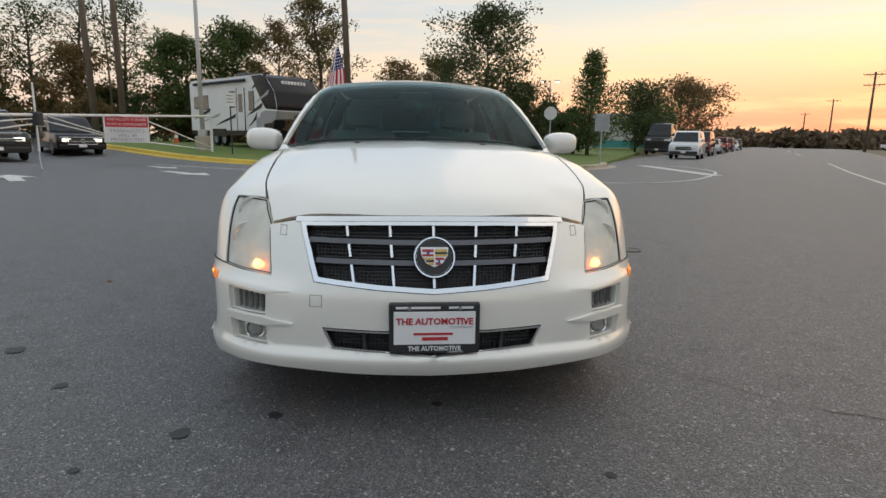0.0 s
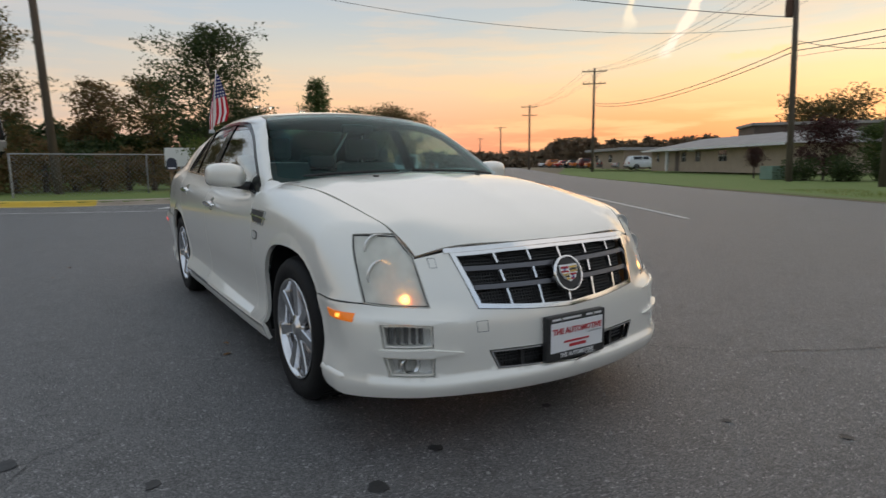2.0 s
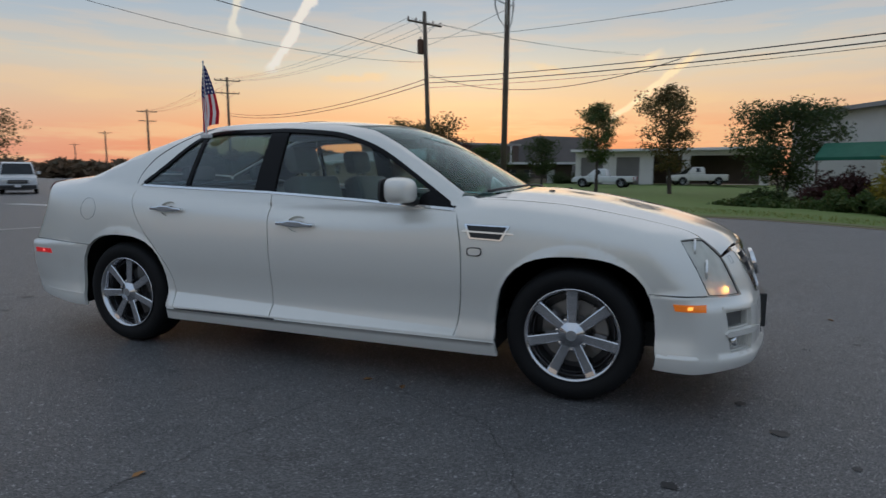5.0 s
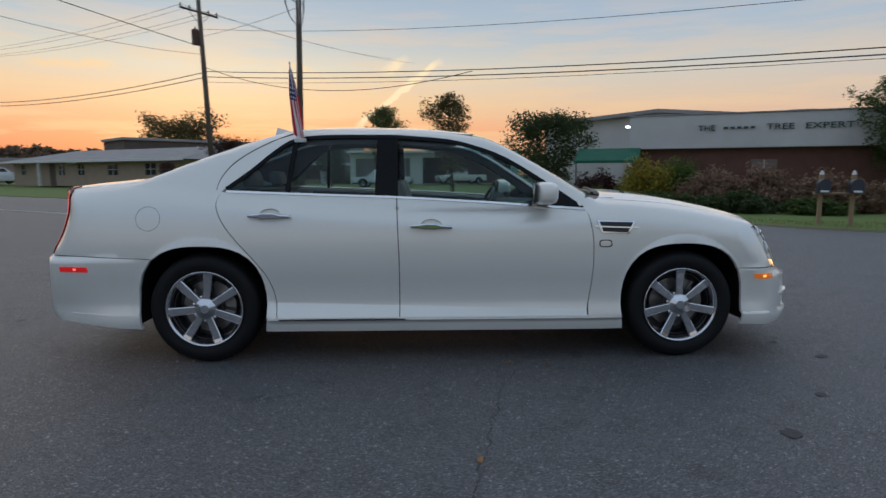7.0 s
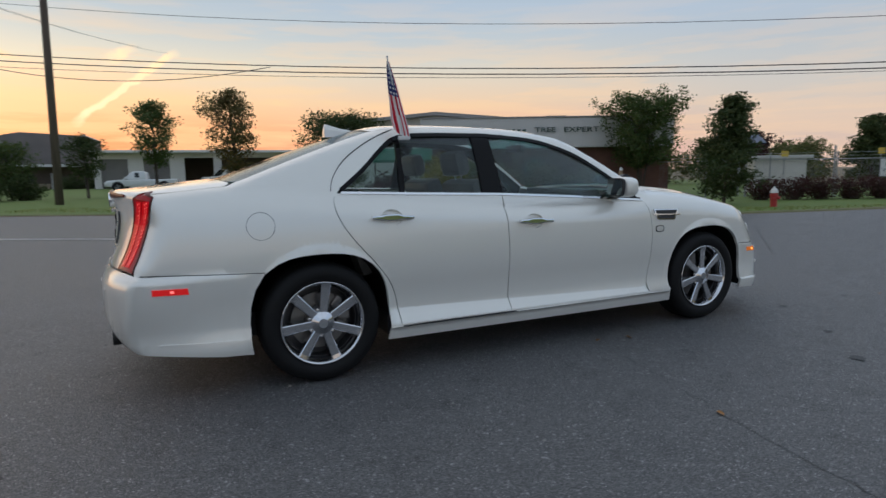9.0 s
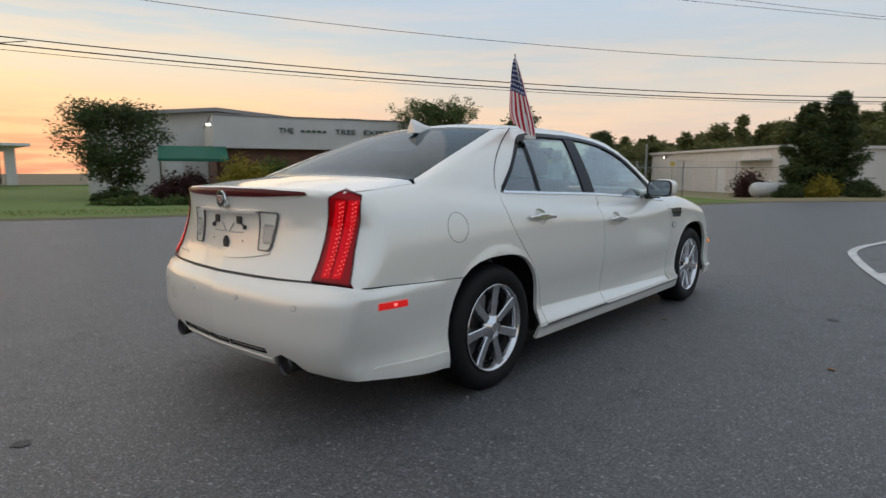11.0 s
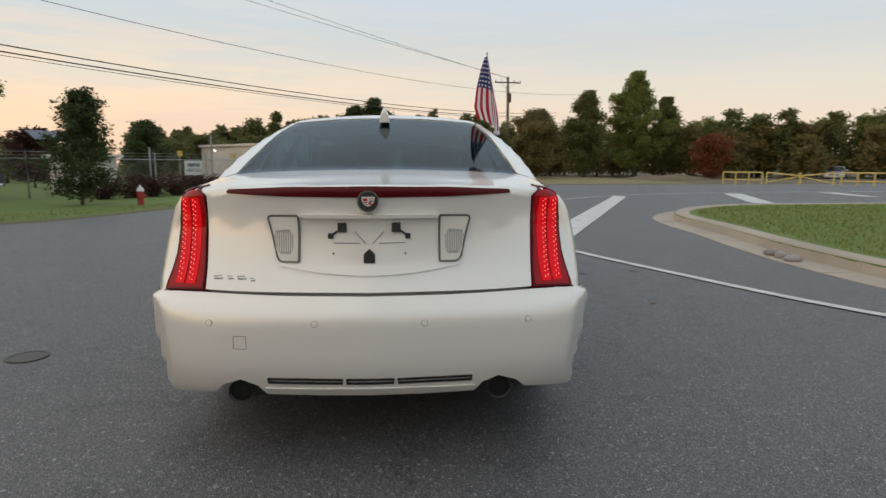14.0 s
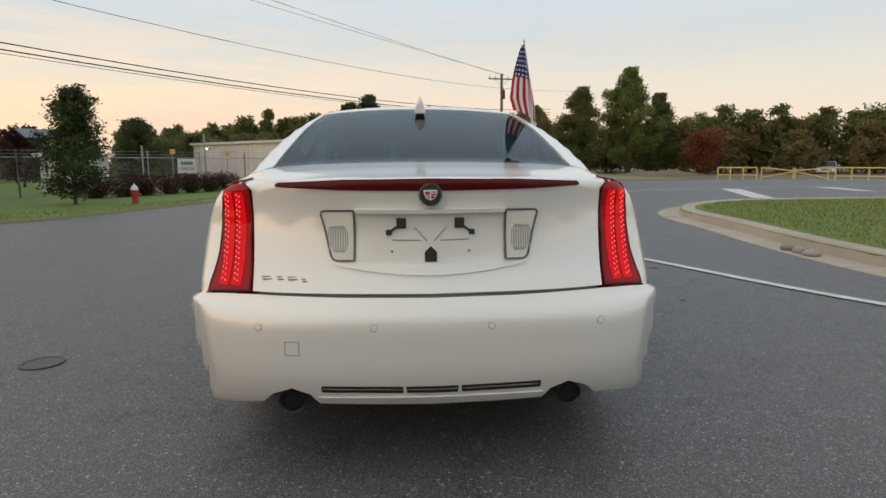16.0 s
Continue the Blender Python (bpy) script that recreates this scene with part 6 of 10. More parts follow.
for fx, fz, fw in ((-1.01, 1.436, 0.006), (-1.09, 1.448, 0.014), (-1.165, 1.468, 0.024), (-1.205, 1.478, 0.030), (-1.215, 1.446, 0.032)):
    fin_rings.append([fin.verts.new((fx, fy, z)) for fy, z in ((-fw, 1.39), (-fw * 0.68, 1.415 + (fz - 1.415) * 0.45), (-fw * 0.14, fz), (fw * 0.14, fz), (fw * 0.68, 1.415 + (fz - 1.415) * 0.45), (fw, 1.39))])
for ra, rb in zip(fin_rings, fin_rings[1:]):
    for k in range(6):
        fin.faces.new((ra[k], ra[(k + 1) % 6], rb[(k + 1) % 6], rb[k]))
fin.faces.new(fin_rings[0])
fin.faces.new(fin_rings[-1][::-1])
bmesh.ops.recalc_face_normals(fin, faces=fin.faces)
part("antenna_fin", fin, "pearl", car, smooth=False)
# the dark glass roof panel's seam across the roof
part("roof_seam", path_tube(bmesh.new(), [tuple(p) for p in Projection("z").onto(np.array([(-0.28, y) for y in np.linspace(-0.56, 0.56, 15)]))], 0.0025, 4), "seam", car)


# ---- kerbs, markings and wear on the road ----
def sweep(name, line, prof, material, label="", category="", kind="structure", parent=None):
    """A profile of (across, up) carried along a line over the land; across is to the line's left."""
    bm = bmesh.new()
    rings = []
    for i, p in enumerate(line):
        a, b = np.array(line[max(i - 1, 0)], float), np.array(line[min(i + 1, len(line) - 1)], float)
        d = (b - a) / np.linalg.norm(b - a)
        rings.append([bm.verts.new((p[0] - d[1] * u, p[1] + d[0] * u, ground_z(*p) + h)) for u, h in prof])
    for r, q in zip(rings, rings[1:]):
        for k in range(len(prof) - 1):
            bm.faces.new((r[k], q[k], q[k + 1], r[k + 1]))
    bm.faces.new(rings[0])
    bm.faces.new(rings[-1][::-1])
    bmesh.ops.recalc_face_normals(bm, faces=bm.faces)
    return tagged(mesh_object(name, bm, material, parent), label, category, kind=kind)


def resample(line, step):
    pts = [np.array(p, float) for p in line]
    out, carry = [tuple(pts[0])], 0.0
    for a, b in zip(pts, pts[1:]):
        ln = np.linalg.norm(b - a)
        t = step - carry
        while t <= ln:
            out.append(tuple(a + (b - a) * t / ln))
            t += step
        carry = ln - (t - step)
    return out


KERB = [(-0.30, -0.1), (-0.30, 0.13), (-0.27, 0.15), (-0.03, 0.15), (0.0, 0.125), (0.03, 0.012), (0.46, 0.010), (0.48, -0.1)]
isl = resample(ISLAND, 0.5)
for i in range(0, len(isl) - 1, 6):
    seg = isl[i:i + 7]
    if len(seg) > 2:
        seg = [tuple(np.array(seg[0]) + (np.array(seg[1]) - np.array(seg[0])) * 0.012)] + seg[1:]
        sweep("kerb", seg, KERB, "concrete", "pale concrete kerb with a gutter", "kerb")
wk = resample(WEST_KERB, 0.6)
wk_kerb = [(0.30, -0.1), (0.30, 0.13), (0.27, 0.15), (0.03, 0.15), (0.0, 0.12), (-0.03, 0.012), (-0.40, 0.01), (-0.42, -0.1)]
for i in range(0, len(wk) - 1, 5):
    seg = wk[i:i + 6]
    if len(seg) > 2:
        yellow = seg[0][1] < -3.4
        sweep("kerb", seg, wk_kerb, "yellow_kerb" if yellow else "concrete", "yellow-painted concrete kerb" if yellow else "pale concrete kerb with a gutter", "kerb")
# worn concrete edge along the far side of the road
sweep("road_edge", FAR_EDGE[16:], [(0.35, -0.1), (0.35, 0.035), (0.0, 0.02), (-0.25, 0.012), (-0.27, -0.1)], M["dirt"], "gravelly edge between road and grass", "road edge")


def marking(name, line, w, label="worn white road line"):
    return land_patch(name, strip(resample(line, 0.45) if len(line) > 2 else line, w / 2), 0.010, "road_paint", 0, label, "road marking", kind="structure")


def smooth_line(pts, n=5):
    return smooth_poly(pts, closed=False, n=n)


marking("lane_line", [(-9.5 + 6.6, 8.4)] + [(-10, 13.0), (-17, 17.6), (-28, 25.2)], 0.11)
for k in range(6):
    a = np.array((-50 - k * 26, 39.5 + k * 17.2))
    marking("lane_line", [tuple(a), tuple(a + np.array((-12, 8)))], 0.14)
marking("edge_line", smooth_line([(-17.6, -8.6), (-15.2, -5.4), (-12.7, -0.8), (-11.2, 3.0), (-10.4, 5.4), (-10.7, 7.0), (-12.4, 9.0), (-16.3, 11.7), (-19.5, 12.6), (-22, 12.6)]), 0.11)
land_patch("hatch_bar", [(-21.8, 11.0), (-21.4, 11.5), (-14.2, 10.8), (-14.2, 10.25)], 0.011, "road_paint", 0, "broad white hatch bar on the road", "road marking")
land_patch("hatch_bar", [(-13.0, 0.2), (-13.2, 0.7), (-15.2, 2.0), (-15.1, 1.4)], 0.011, "road_paint", 0, "broad white hatch bar on the road", "road marking")
marking("edge_line", smooth_line([(-4.2, -9.0), (-2.9, -6.0), (-0.6, -3.95), (1.7, -2.9), (4.0, -2.1), (6.1, -1.6), (7.1, -1.55), (8.2, -1.75), (10.5, -2.35), (13.7, -3.7), (18.3, -8.0), (20.5, -13), (21.5, -20), (21.6, -30)]), 0.11)
land_patch("hatch_bar", [(4.25, -1.98), (3.72, -2.32), (17.6, -8.35), (18.2, -8.05)], 0.011, "road_paint", 0, "broad white hatch bar on the road", "road marking")
land_patch("hatch_bar", [(19.9, -13.4), (19.7, -14.1), (13.0, -11.4), (13.5, -10.9)], 0.011, "road_paint", 0, "broad white hatch bar on the road", "road marking")
land_patch("hatch_bar", [(20.8, -18.2), (20.6, -18.9), (16.8, -17.9), (17.2, -17.4)], 0.011, "road_paint", 0, "broad white hatch bar on the road", "road marking")


def arrow(x, y, rz, size):
    pts = [(-1.0, -0.12), (0.1, -0.12), (0.1, -0.38), (1.0, 0.0), (0.1, 0.38), (0.1, 0.12), (-1.0, 0.12)]
    c, s = math.cos(radians(rz)), math.sin(radians(rz))
    return land_patch("arrow_marking", [(x + size * (c * a - s * b), y + size * (s * a + c * b)) for a, b in pts], 0.011, "road_paint", 0, "white turn arrow painted on asphalt", "road marking")


arrow(-12.6, -5.85, 47, 1.25)
arrow(-10.2, -9.0, 215, 1.3)
arrow(-15.6, -7.6, 47, 1.0)
# manhole lid
man = thing("manhole_cover", -1.12, 2.2, ground_z(-1.12, 2.2), 0, "small round iron cover flush with the asphalt", "manhole cover")
M["iron"] = shader("cast_iron", (0.085, 0.082, 0.078), (0.12, 0.11, 0.10), rough=0.6, metal=0.5, fine=40, bump=0.4)
part("rim", lathe(bmesh.new(), [(0.098, -0.02), (0.116, -0.02), (0.116, 0.008), (0.098, 0.008), (0.098, -0.02)], 40, caps=False), "iron", man)
part("lid", lathe(bmesh.new(), [(0.0, -0.02), (0.094, -0.02), (0.094, 0.006), (0.0, 0.006)], 40), "iron", man)
# oil spots and tar, flat and uneven
M["tar"] = shader("tar_spot", (0.014, 0.014, 0.015), (0.03, 0.03, 0.03), rough=0.55, fine=40, bump=0.3)
rs = random.Random(4)


def blot(x, y, r, material, name="oil_spot", stretch=1.0, ang=0.0):
    pts = []
    for k in range(14):
        a = 2 * math.pi * k / 14
        q = r * rs.uniform(0.72, 1.15)
        u, v = q * math.cos(a) * stretch, q * math.sin(a)
        pts.append((x + u * math.cos(ang) - v * math.sin(ang), y + u * math.sin(ang) + v * math.cos(ang)))
    return land_patch(name, pts, 0.004, material, 0, "dark spot of oil or tar on asphalt", "stain")


for x, y, r in ((2.40, -0.91, 0.042), (2.27, -0.60, 0.028), (2.21, 0.03, 0.022), (2.62, -1.16, 0.02), (3.25, -0.9, 0.03), (1.95, -1.55, 0.03), (2.75, 0.55, 0.02), (1.6, -2.6, 0.06), (-3.2, -0.6, 0.035), (-3.35, 0.25, 0.04), (0.9, -2.7, 0.03), (-2.9, -1.35, 0.03), (3.1, 0.8, 0.025), (-3.6, -0.15, 0.05), (1.5, -2.0, 0.05)):
    blot(x, y, r, "tar")
# cracks


def crack(pts, w=0.0045):
    line = []
    for a, b in zip(pts, pts[1:]):
        a, b = np.array(a, float), np.array(b, float)
        n = max(2, int(np.linalg.norm(b - a) / 0.06))
        for k in range(n):
            d = (b - a) / np.linalg.norm(b - a)
            line.append(tuple(a + (b - a) * k / n + np.array((-d[1], d[0])) * rs.gauss(0, 0.010)))
    lo, hi = [], []
    for i, p in enumerate(line):
        d = np.array(line[min(i + 1, len(line) - 1)]) - np.array(line[max(i - 1, 0)])
        d = d / max(np.linalg.norm(d), 1e-6)
        ww = w * rs.uniform(0.25, 1.0)
        lo.append(tuple(np.array(p) + np.array((-d[1], d[0])) * ww))
        hi.append(tuple(np.array(p) - np.array((-d[1], d[0])) * ww))
    bm = bmesh.new()
    a = [bm.verts.new((*p, ground_z(*p) + 0.0035)) for p in lo]
    b = [bm.verts.new((*p, ground_z(*p) + 0.0035)) for p in hi]
    for i in range(len(a) - 1):
        bm.faces.new((a[i], a[i + 1], b[i + 1], b[i]))
    tagged(mesh_object("crack", bm, "tar"), "thin dark crack in the asphalt", "crack", kind="structure")


crack([(1.55, 0.75), (1.9, 1.15), (2.25, 1.45), (2.5, 1.85), (2.8, 2.5), (3.4, 3.9)])
crack([(0.45, -0.9), (0.25, -1.5), (0.1, -2.15), (-0.05, -2.9), (0.05, -3.6)], 0.003)
crack([(0.42, -0.95), (1.2, -1.3), (1.5, -1.9), (2.4, -2.4)], 0.0025)
crack([(5, 1), (8, 3.5), (12, 5.5)], 0.009)
# loose grit, one sheet of small stones
bm = bmesh.new()
vs, fs = [], []
rn = np.random.default_rng(5)
for _ in range(5200):
    x, y = rn.uniform(-6.5, 6.5), rn.uniform(-4.5, 3.5)
    if abs(x) < 2.2 and abs(y) < 0.7:
        continue
    r = rn.uniform(0.0018, 0.0055) if rn.random() < 0.93 else rn.uniform(0.006, 0.012)
    z = ground_z(x, y)
    b = len(vs)
    a0 = rn.uniform(0, 6.28)
    for k in range(4):
        a = a0 + k * math.pi / 2
        vs.append((x + r * math.cos(a) * rn.uniform(0.7, 1.2), y + r * math.sin(a) * rn.uniform(0.7, 1.2), z))
    vs.append((x, y, z + r * 0.9))
    fs += [(b, b + 1, b + 4), (b + 1, b + 2, b + 4), (b + 2, b + 3, b + 4), (b + 3, b, b + 4)]
bm.free()
me = bpy.data.meshes.new("loose_grit")
me.from_pydata(vs, [], fs)
M["grit"] = shader("pale_grit", (0.34, 0.33, 0.31), (0.14, 0.14, 0.14), rough=0.9, scale=3, fine=80, bump=0)
me.materials.append(M["grit"])
tagged(new("loose_grit", me), "pale loose grit scattered on the asphalt", "gravel", kind="stuff")
# fallen leaves
M["dry_leaf"] = shader("dry_leaf", (0.30, 0.13, 0.04), (0.20, 0.12, 0.04), rough=0.7, per_piece=0.6, bump=0)
for i, (x, y, rz) in enumerate(((0.39, -0.96, 20), (0.085, -2.19, 80), (-2.9, -1.9, 10), (3.1, 1.5, 140), (-1.9, -2.75, 50), (3.6, -1.0, 210), (0.62, -1.0, 100), (-3.5, -1.75, 75))):
    b = bmesh.new()
    pts = [(-0.030, 0, 0.003), (-0.012, 0.013, 0.010), (0.012, 0.012, 0.008), (0.030, 0, 0.004), (0.012, -0.012, 0.012), (-0.012, -0.012, 0.006)]
    v_ = [b.verts.new(p) for p in pts]
    c_ = b.verts.new((0, 0, 0.003))
    for k in range(6):
        b.faces.new((v_[k], v_[(k + 1) % 6], c_))
    ob = mesh_object("fallen_leaf", b, "dry_leaf")
    ob.matrix_world = pose(x, y, ground_z(x, y) + 0.0, 0, 0, rz)
    tagged(ob, "small dry brown leaf lying on asphalt", "leaf", "fallen leaves")
# stones and leaf litter against the kerb
M["stone"] = shader("grey_stone", (0.34, 0.32, 0.30), (0.24, 0.22, 0.20), rough=0.9, scale=6, fine=40, bump=0.4, per_piece=0.3)
for i, (x, y, r, sq) in enumerate(((2.65, -4.83, 0.10, 0.6), (2.42, -4.80, 0.075, 0.8), (2.18, -4.80, 0.10, 0.5), (2.30, -4.88, 0.06, 0.9))):
    b = bmesh.new()
    bmesh.ops.create_icosphere(b, subdivisions=2, radius=r)
    for v in b.verts:
        v.co *= 1 + 0.25 * noise.noise(v.co * 9 + Vector((i * 7, 0, 0)))
        v.co.z *= sq
    ob = mesh_object("stone", b, "stone", smooth=True)
    ob.matrix_world = pose(x, y, ground_z(x, y) + r * sq * 0.75, 0, 0, i * 50)
    tagged(ob, "grey fist-sized stone lying in the gutter", "stone", "stones in the gutter")


def grass_tufts(name, poly, n, h, seed, label, lift=0.13):
    """Blades of grass over an outline, as one sheet of stuff."""
    r = np.random.default_rng(seed)
    a = np.array(poly)
    lo, hi = a.min(0), a.max(0)
    p = lo + (hi - lo) * r.random((n * 2, 2))
    p = p[in_poly(p, a)][:n]
    k = len(p)
    ang, ln, w = r.uniform(0, 2 * math.pi, k), h * r.uniform(0.5, 1.2, k), h * 0.13 * r.uniform(0.7, 1.5, k)
    z = np.array([ground_z(x, y) for x, y in p]) + lift - 0.005
    tip = p + np.stack((np.cos(ang + 1.3), np.sin(ang + 1.3)), 1) * (ln * 0.45)[:, None]
    d = np.stack((np.cos(ang), np.sin(ang)), 1) * w[:, None]
    v = np.concatenate((np.c_[p - d, z], np.c_[p + d, z], np.c_[tip, z + ln]), 0)
    f = np.stack((np.arange(k), np.arange(k) + k, np.arange(k) + 2 * k), 1)
    me = bpy.data.meshes.new(name)
    me.from_pydata(v.tolist(), [], f.tolist())
    me.materials.append(M["grass_blade"])
    return tagged(new(name, me), label, "grass", kind="stuff")


# ---- plants ----
def leaf_material(name, a, b, c=None):
    """Leaves that differ one by one between three colours, and let some light through."""
    m = bpy.data.materials.new(name)
    m.use_nodes = True
    nt = m.node_tree
    bs = nt.nodes["Principled BSDF"]
    N, L = nt.nodes.new, nt.links.new
    geo, ra, tr, mx = N("ShaderNodeNewGeometry"), N("ShaderNodeValToRGB"), N("ShaderNodeBsdfTranslucent"), N("ShaderNodeMixShader")
    while len(ra.color_ramp.elements) < 3:
        ra.color_ramp.elements.new(0.5)
    for e, (p, col) in zip(ra.color_ramp.elements, ((0.0, a), (0.55, b), (1.0, c or b))):
        e.position, e.color = p, (*col, 1)
    L(geo.outputs["Random Per Island"], ra.inputs[0])
    L(ra.outputs[0], bs.inputs["Base Color"])
    L(ra.outputs[0], tr.inputs[0])
    bs.inputs["Roughness"].default_value = 0.6
    bs.inputs["Specular IOR Level"].default_value = 0.3
    mx.inputs[0].default_value = 0.3
    L(bs.outputs[0], mx.inputs[1])
    L(tr.outputs[0], mx.inputs[2])
    L(mx.outputs[0], nt.nodes["Material Output"].inputs[0])
    return m


M["grass_blade"] = leaf_material("grass_blade", (0.14, 0.19, 0.035), (0.20, 0.235, 0.05), (0.30, 0.26, 0.10))
M["leaf_green"] = leaf_material("green_leaves", (0.047, 0.088, 0.024), (0.074, 0.115, 0.030), (0.121, 0.135, 0.041))
# eastern woods: sunset light on them is put into these brighter leaf colours
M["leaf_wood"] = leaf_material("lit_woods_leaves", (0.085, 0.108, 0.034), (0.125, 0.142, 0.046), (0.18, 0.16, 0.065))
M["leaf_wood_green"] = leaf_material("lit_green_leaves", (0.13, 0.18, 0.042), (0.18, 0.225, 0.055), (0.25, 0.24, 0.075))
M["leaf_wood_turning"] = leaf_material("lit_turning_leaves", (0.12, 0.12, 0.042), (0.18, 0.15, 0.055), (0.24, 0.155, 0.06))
M["leaf_dark"] = leaf_material("dark_green_leaves", (0.034, 0.058, 0.019), (0.055, 0.083, 0.026), (0.085, 0.098, 0.033))
M["leaf_bright"] = leaf_material("fresh_green_leaves", (0.06, 0.11, 0.020), (0.09, 0.14, 0.028), (0.15, 0.15, 0.035))
M["leaf_autumn"] = leaf_material("brown_autumn_leaves", (0.126, 0.077, 0.035), (0.182, 0.112, 0.042), (0.084, 0.091, 0.031))
M["leaf_turning"] = leaf_material("turning_leaves", (0.068, 0.081, 0.027), (0.121, 0.101, 0.034), (0.189, 0.115, 0.041))
# far trees: evening haze is mixed into these paler brown leaf colours
M["leaf_far"] = leaf_material("hazed_far_leaves", (0.15, 0.105, 0.07), (0.19, 0.13, 0.08), (0.12, 0.105, 0.07))
M["leaf_red"] = leaf_material("red_autumn_leaves", (0.19, 0.050, 0.028), (0.23, 0.075, 0.032), (0.12, 0.06, 0.025))
M["leaf_yellow"] = leaf_material("yellow_green_leaves", (0.26, 0.21, 0.025), (0.32, 0.25, 0.03), (0.15, 0.16, 0.03))
M["leaf_purple"] = leaf_material("dark_red_leaves", (0.055, 0.022, 0.022), (0.08, 0.03, 0.028), (0.04, 0.025, 0.018))
M["leaf_tan"] = leaf_material("tan_grass_plumes", (0.330, 0.209, 0.143), (0.264, 0.165, 0.110), (0.165, 0.121, 0.066))


def leaves_mesh(name, centres, spread, per, size, r):
    """Small leaf blades scattered about the centres."""
    c = np.repeat(np.array(centres), per, 0)
    k = len(c)
    sp = np.repeat(np.array(spread), per)[:, None] if np.ndim(spread) else spread
    p = c + np.clip(r.normal(size=(k, 3)), -1.7, 1.7) * sp * np.array((1, 1, 0.8))
    a = r.normal(size=(k, 3))
    a /= np.linalg.norm(a, axis=1, keepdims=True)
    b = np.cross(a, r.normal(size=(k, 3)))
    b /= np.linalg.norm(b, axis=1, keepdims=True)
    s = size * r.uniform(0.55, 1.35, k)[:, None]
    v = np.concatenate((p - a * s, p + b * s * 0.45, p + a * s, p - b * s * 0.45), 0)
    i = np.arange(k)
    f = np.stack((i, i + k, i + 2 * k, i + 3 * k), 1)
    me = bpy.data.meshes.new(name)
    me.from_pydata(v.tolist(), [], f.tolist())
    return me


def tree(x, y, h, w, leaf="leaf_green", form="broad", seed=1, bare=0.18, leaves=4200, size=0.13, z=None, label="", trunks=1, stem=None, clump=None, group="", name="tree"):
    """A tree: forked trunk and limbs in one mesh, a crown of leaves in another. bare: the share of its height with no crown."""
    r = np.random.default_rng(seed)
    z = ground_z(x, y) if z is None else z
    label = label if len(label.split()) > 3 else label + " beside the road"
    t = thing(name, x, y, z, 0, label, "tree" if name == "tree" else "shrub", group)
    bm = bmesh.new()
    tips = []
    r0 = stem or 0.018 * h + 0.02

    def radius(q):
        """Half width of the crown at the share q of its height."""
        if form == "cone":
            return (1 - q) ** 0.8 * 0.5 * w + 0.1
        if form == "spire":
            return min(1.0, (q + 0.10) * 4.5) * (1 - q) ** 0.62 * 0.5 * w + 0.1
        if form == "oval":
            return math.sin(math.pi * min(max(q * 0.9 + 0.08, 0), 1)) ** 0.7 * 0.5 * w
        if form == "vase":
            return (0.25 + 0.75 * math.sin(math.pi * min(q * 0.75 + 0.1, 1))) * 0.5 * w
        return math.sin(math.pi * min(max(q * 0.85 + 0.12, 0), 1)) ** 0.5 * 0.5 * w
    for k in range(trunks):
        lean = np.array((r.normal(0, 0.05), r.normal(0, 0.05))) if trunks == 1 else np.array((math.cos(k * 2.4), math.sin(k * 2.4))) * 0.16
        line = [(lean[0] * h * s + r.normal(0, 0.012) * h * s, lean[1] * h * s + r.normal(0, 0.012) * h * s, h * 0.93 * s) for s in np.linspace(0, 1, 7)]
        line[0] = (0.12 * math.cos(k * 2.4) * (trunks > 1), 0.12 * math.sin(k * 2.4) * (trunks > 1), -0.1)
        path_tube(bm, line, [max(r0 / trunks ** 0.5 * (1 - 0.88 * s), 0.012) for s in np.linspace(0, 1, 7)], 7)
        limbs = int((40 if form == "cone" else 32) / trunks ** 0.5)
        for j in range(limbs):
            q = (j + r.uniform(0, 1)) / limbs
            s = bare + (1 - bare) * q * 0.97
            i0 = min(int(s * 6), 5)
            base = np.array(line[i0]) + (np.array(line[i0 + 1]) - np.array(line[i0])) * (s * 6 - i0)
            ang = j * 2.399 + r.uniform(-0.5, 0.5) + k
            reach = radius(q) * r.uniform(0.62, 1.08)
            rise = reach * (0.15 if form == "cone" else r.uniform(0.25, 0.8))
            end = base + np.array((math.cos(ang) * reach, math.sin(ang) * reach, rise if q < 0.9 else rise * 0.5 + 0.04 * h))
            end[2] = min(end[2], h)
            mid = (base + end) / 2 + np.array((0, 0, 0.12 * reach))
            rr = max(r0 * 0.34 * (1 - q * 0.7), 0.010)
            path_tube(bm, [tuple(base), tuple(mid), tuple(end)], [rr, rr * 0.65, rr * 0.2], 5)
            nt_ = 4
            for m_ in range(nt_):
                u = (m_ + 1.2) / nt_
                p = base + (end - base) * min(u, 1.0) + np.array((0, 0, 0.1 * reach))
                o = r.normal(size=3) * np.array((0.30, 0.30, 0.22)) * reach * 0.7
                if m_ >= 1:
                    path_tube(bm, [tuple(p), tuple(p + o)], [rr * 0.3, 0.006], 4)
                    tips.append(p + o)
                tips.append(p)
        tips.append(np.array(line[-1]))
    part("trunk", bm, "bark", t, "rough brown trunk and limbs")
    keep = [p for p in tips if p[2] > bare * h * 0.8]
    per = max(6, int(leaves * 2.0 / len(keep)))
    size *= 0.78
    clump = clump or 0.05 * w + 0.04
    me = leaves_mesh("crown", keep, clump, per, size, r)
    me.materials.append(M[leaf])
    ob = new("crown", me)
    ob.parent = t
    return t


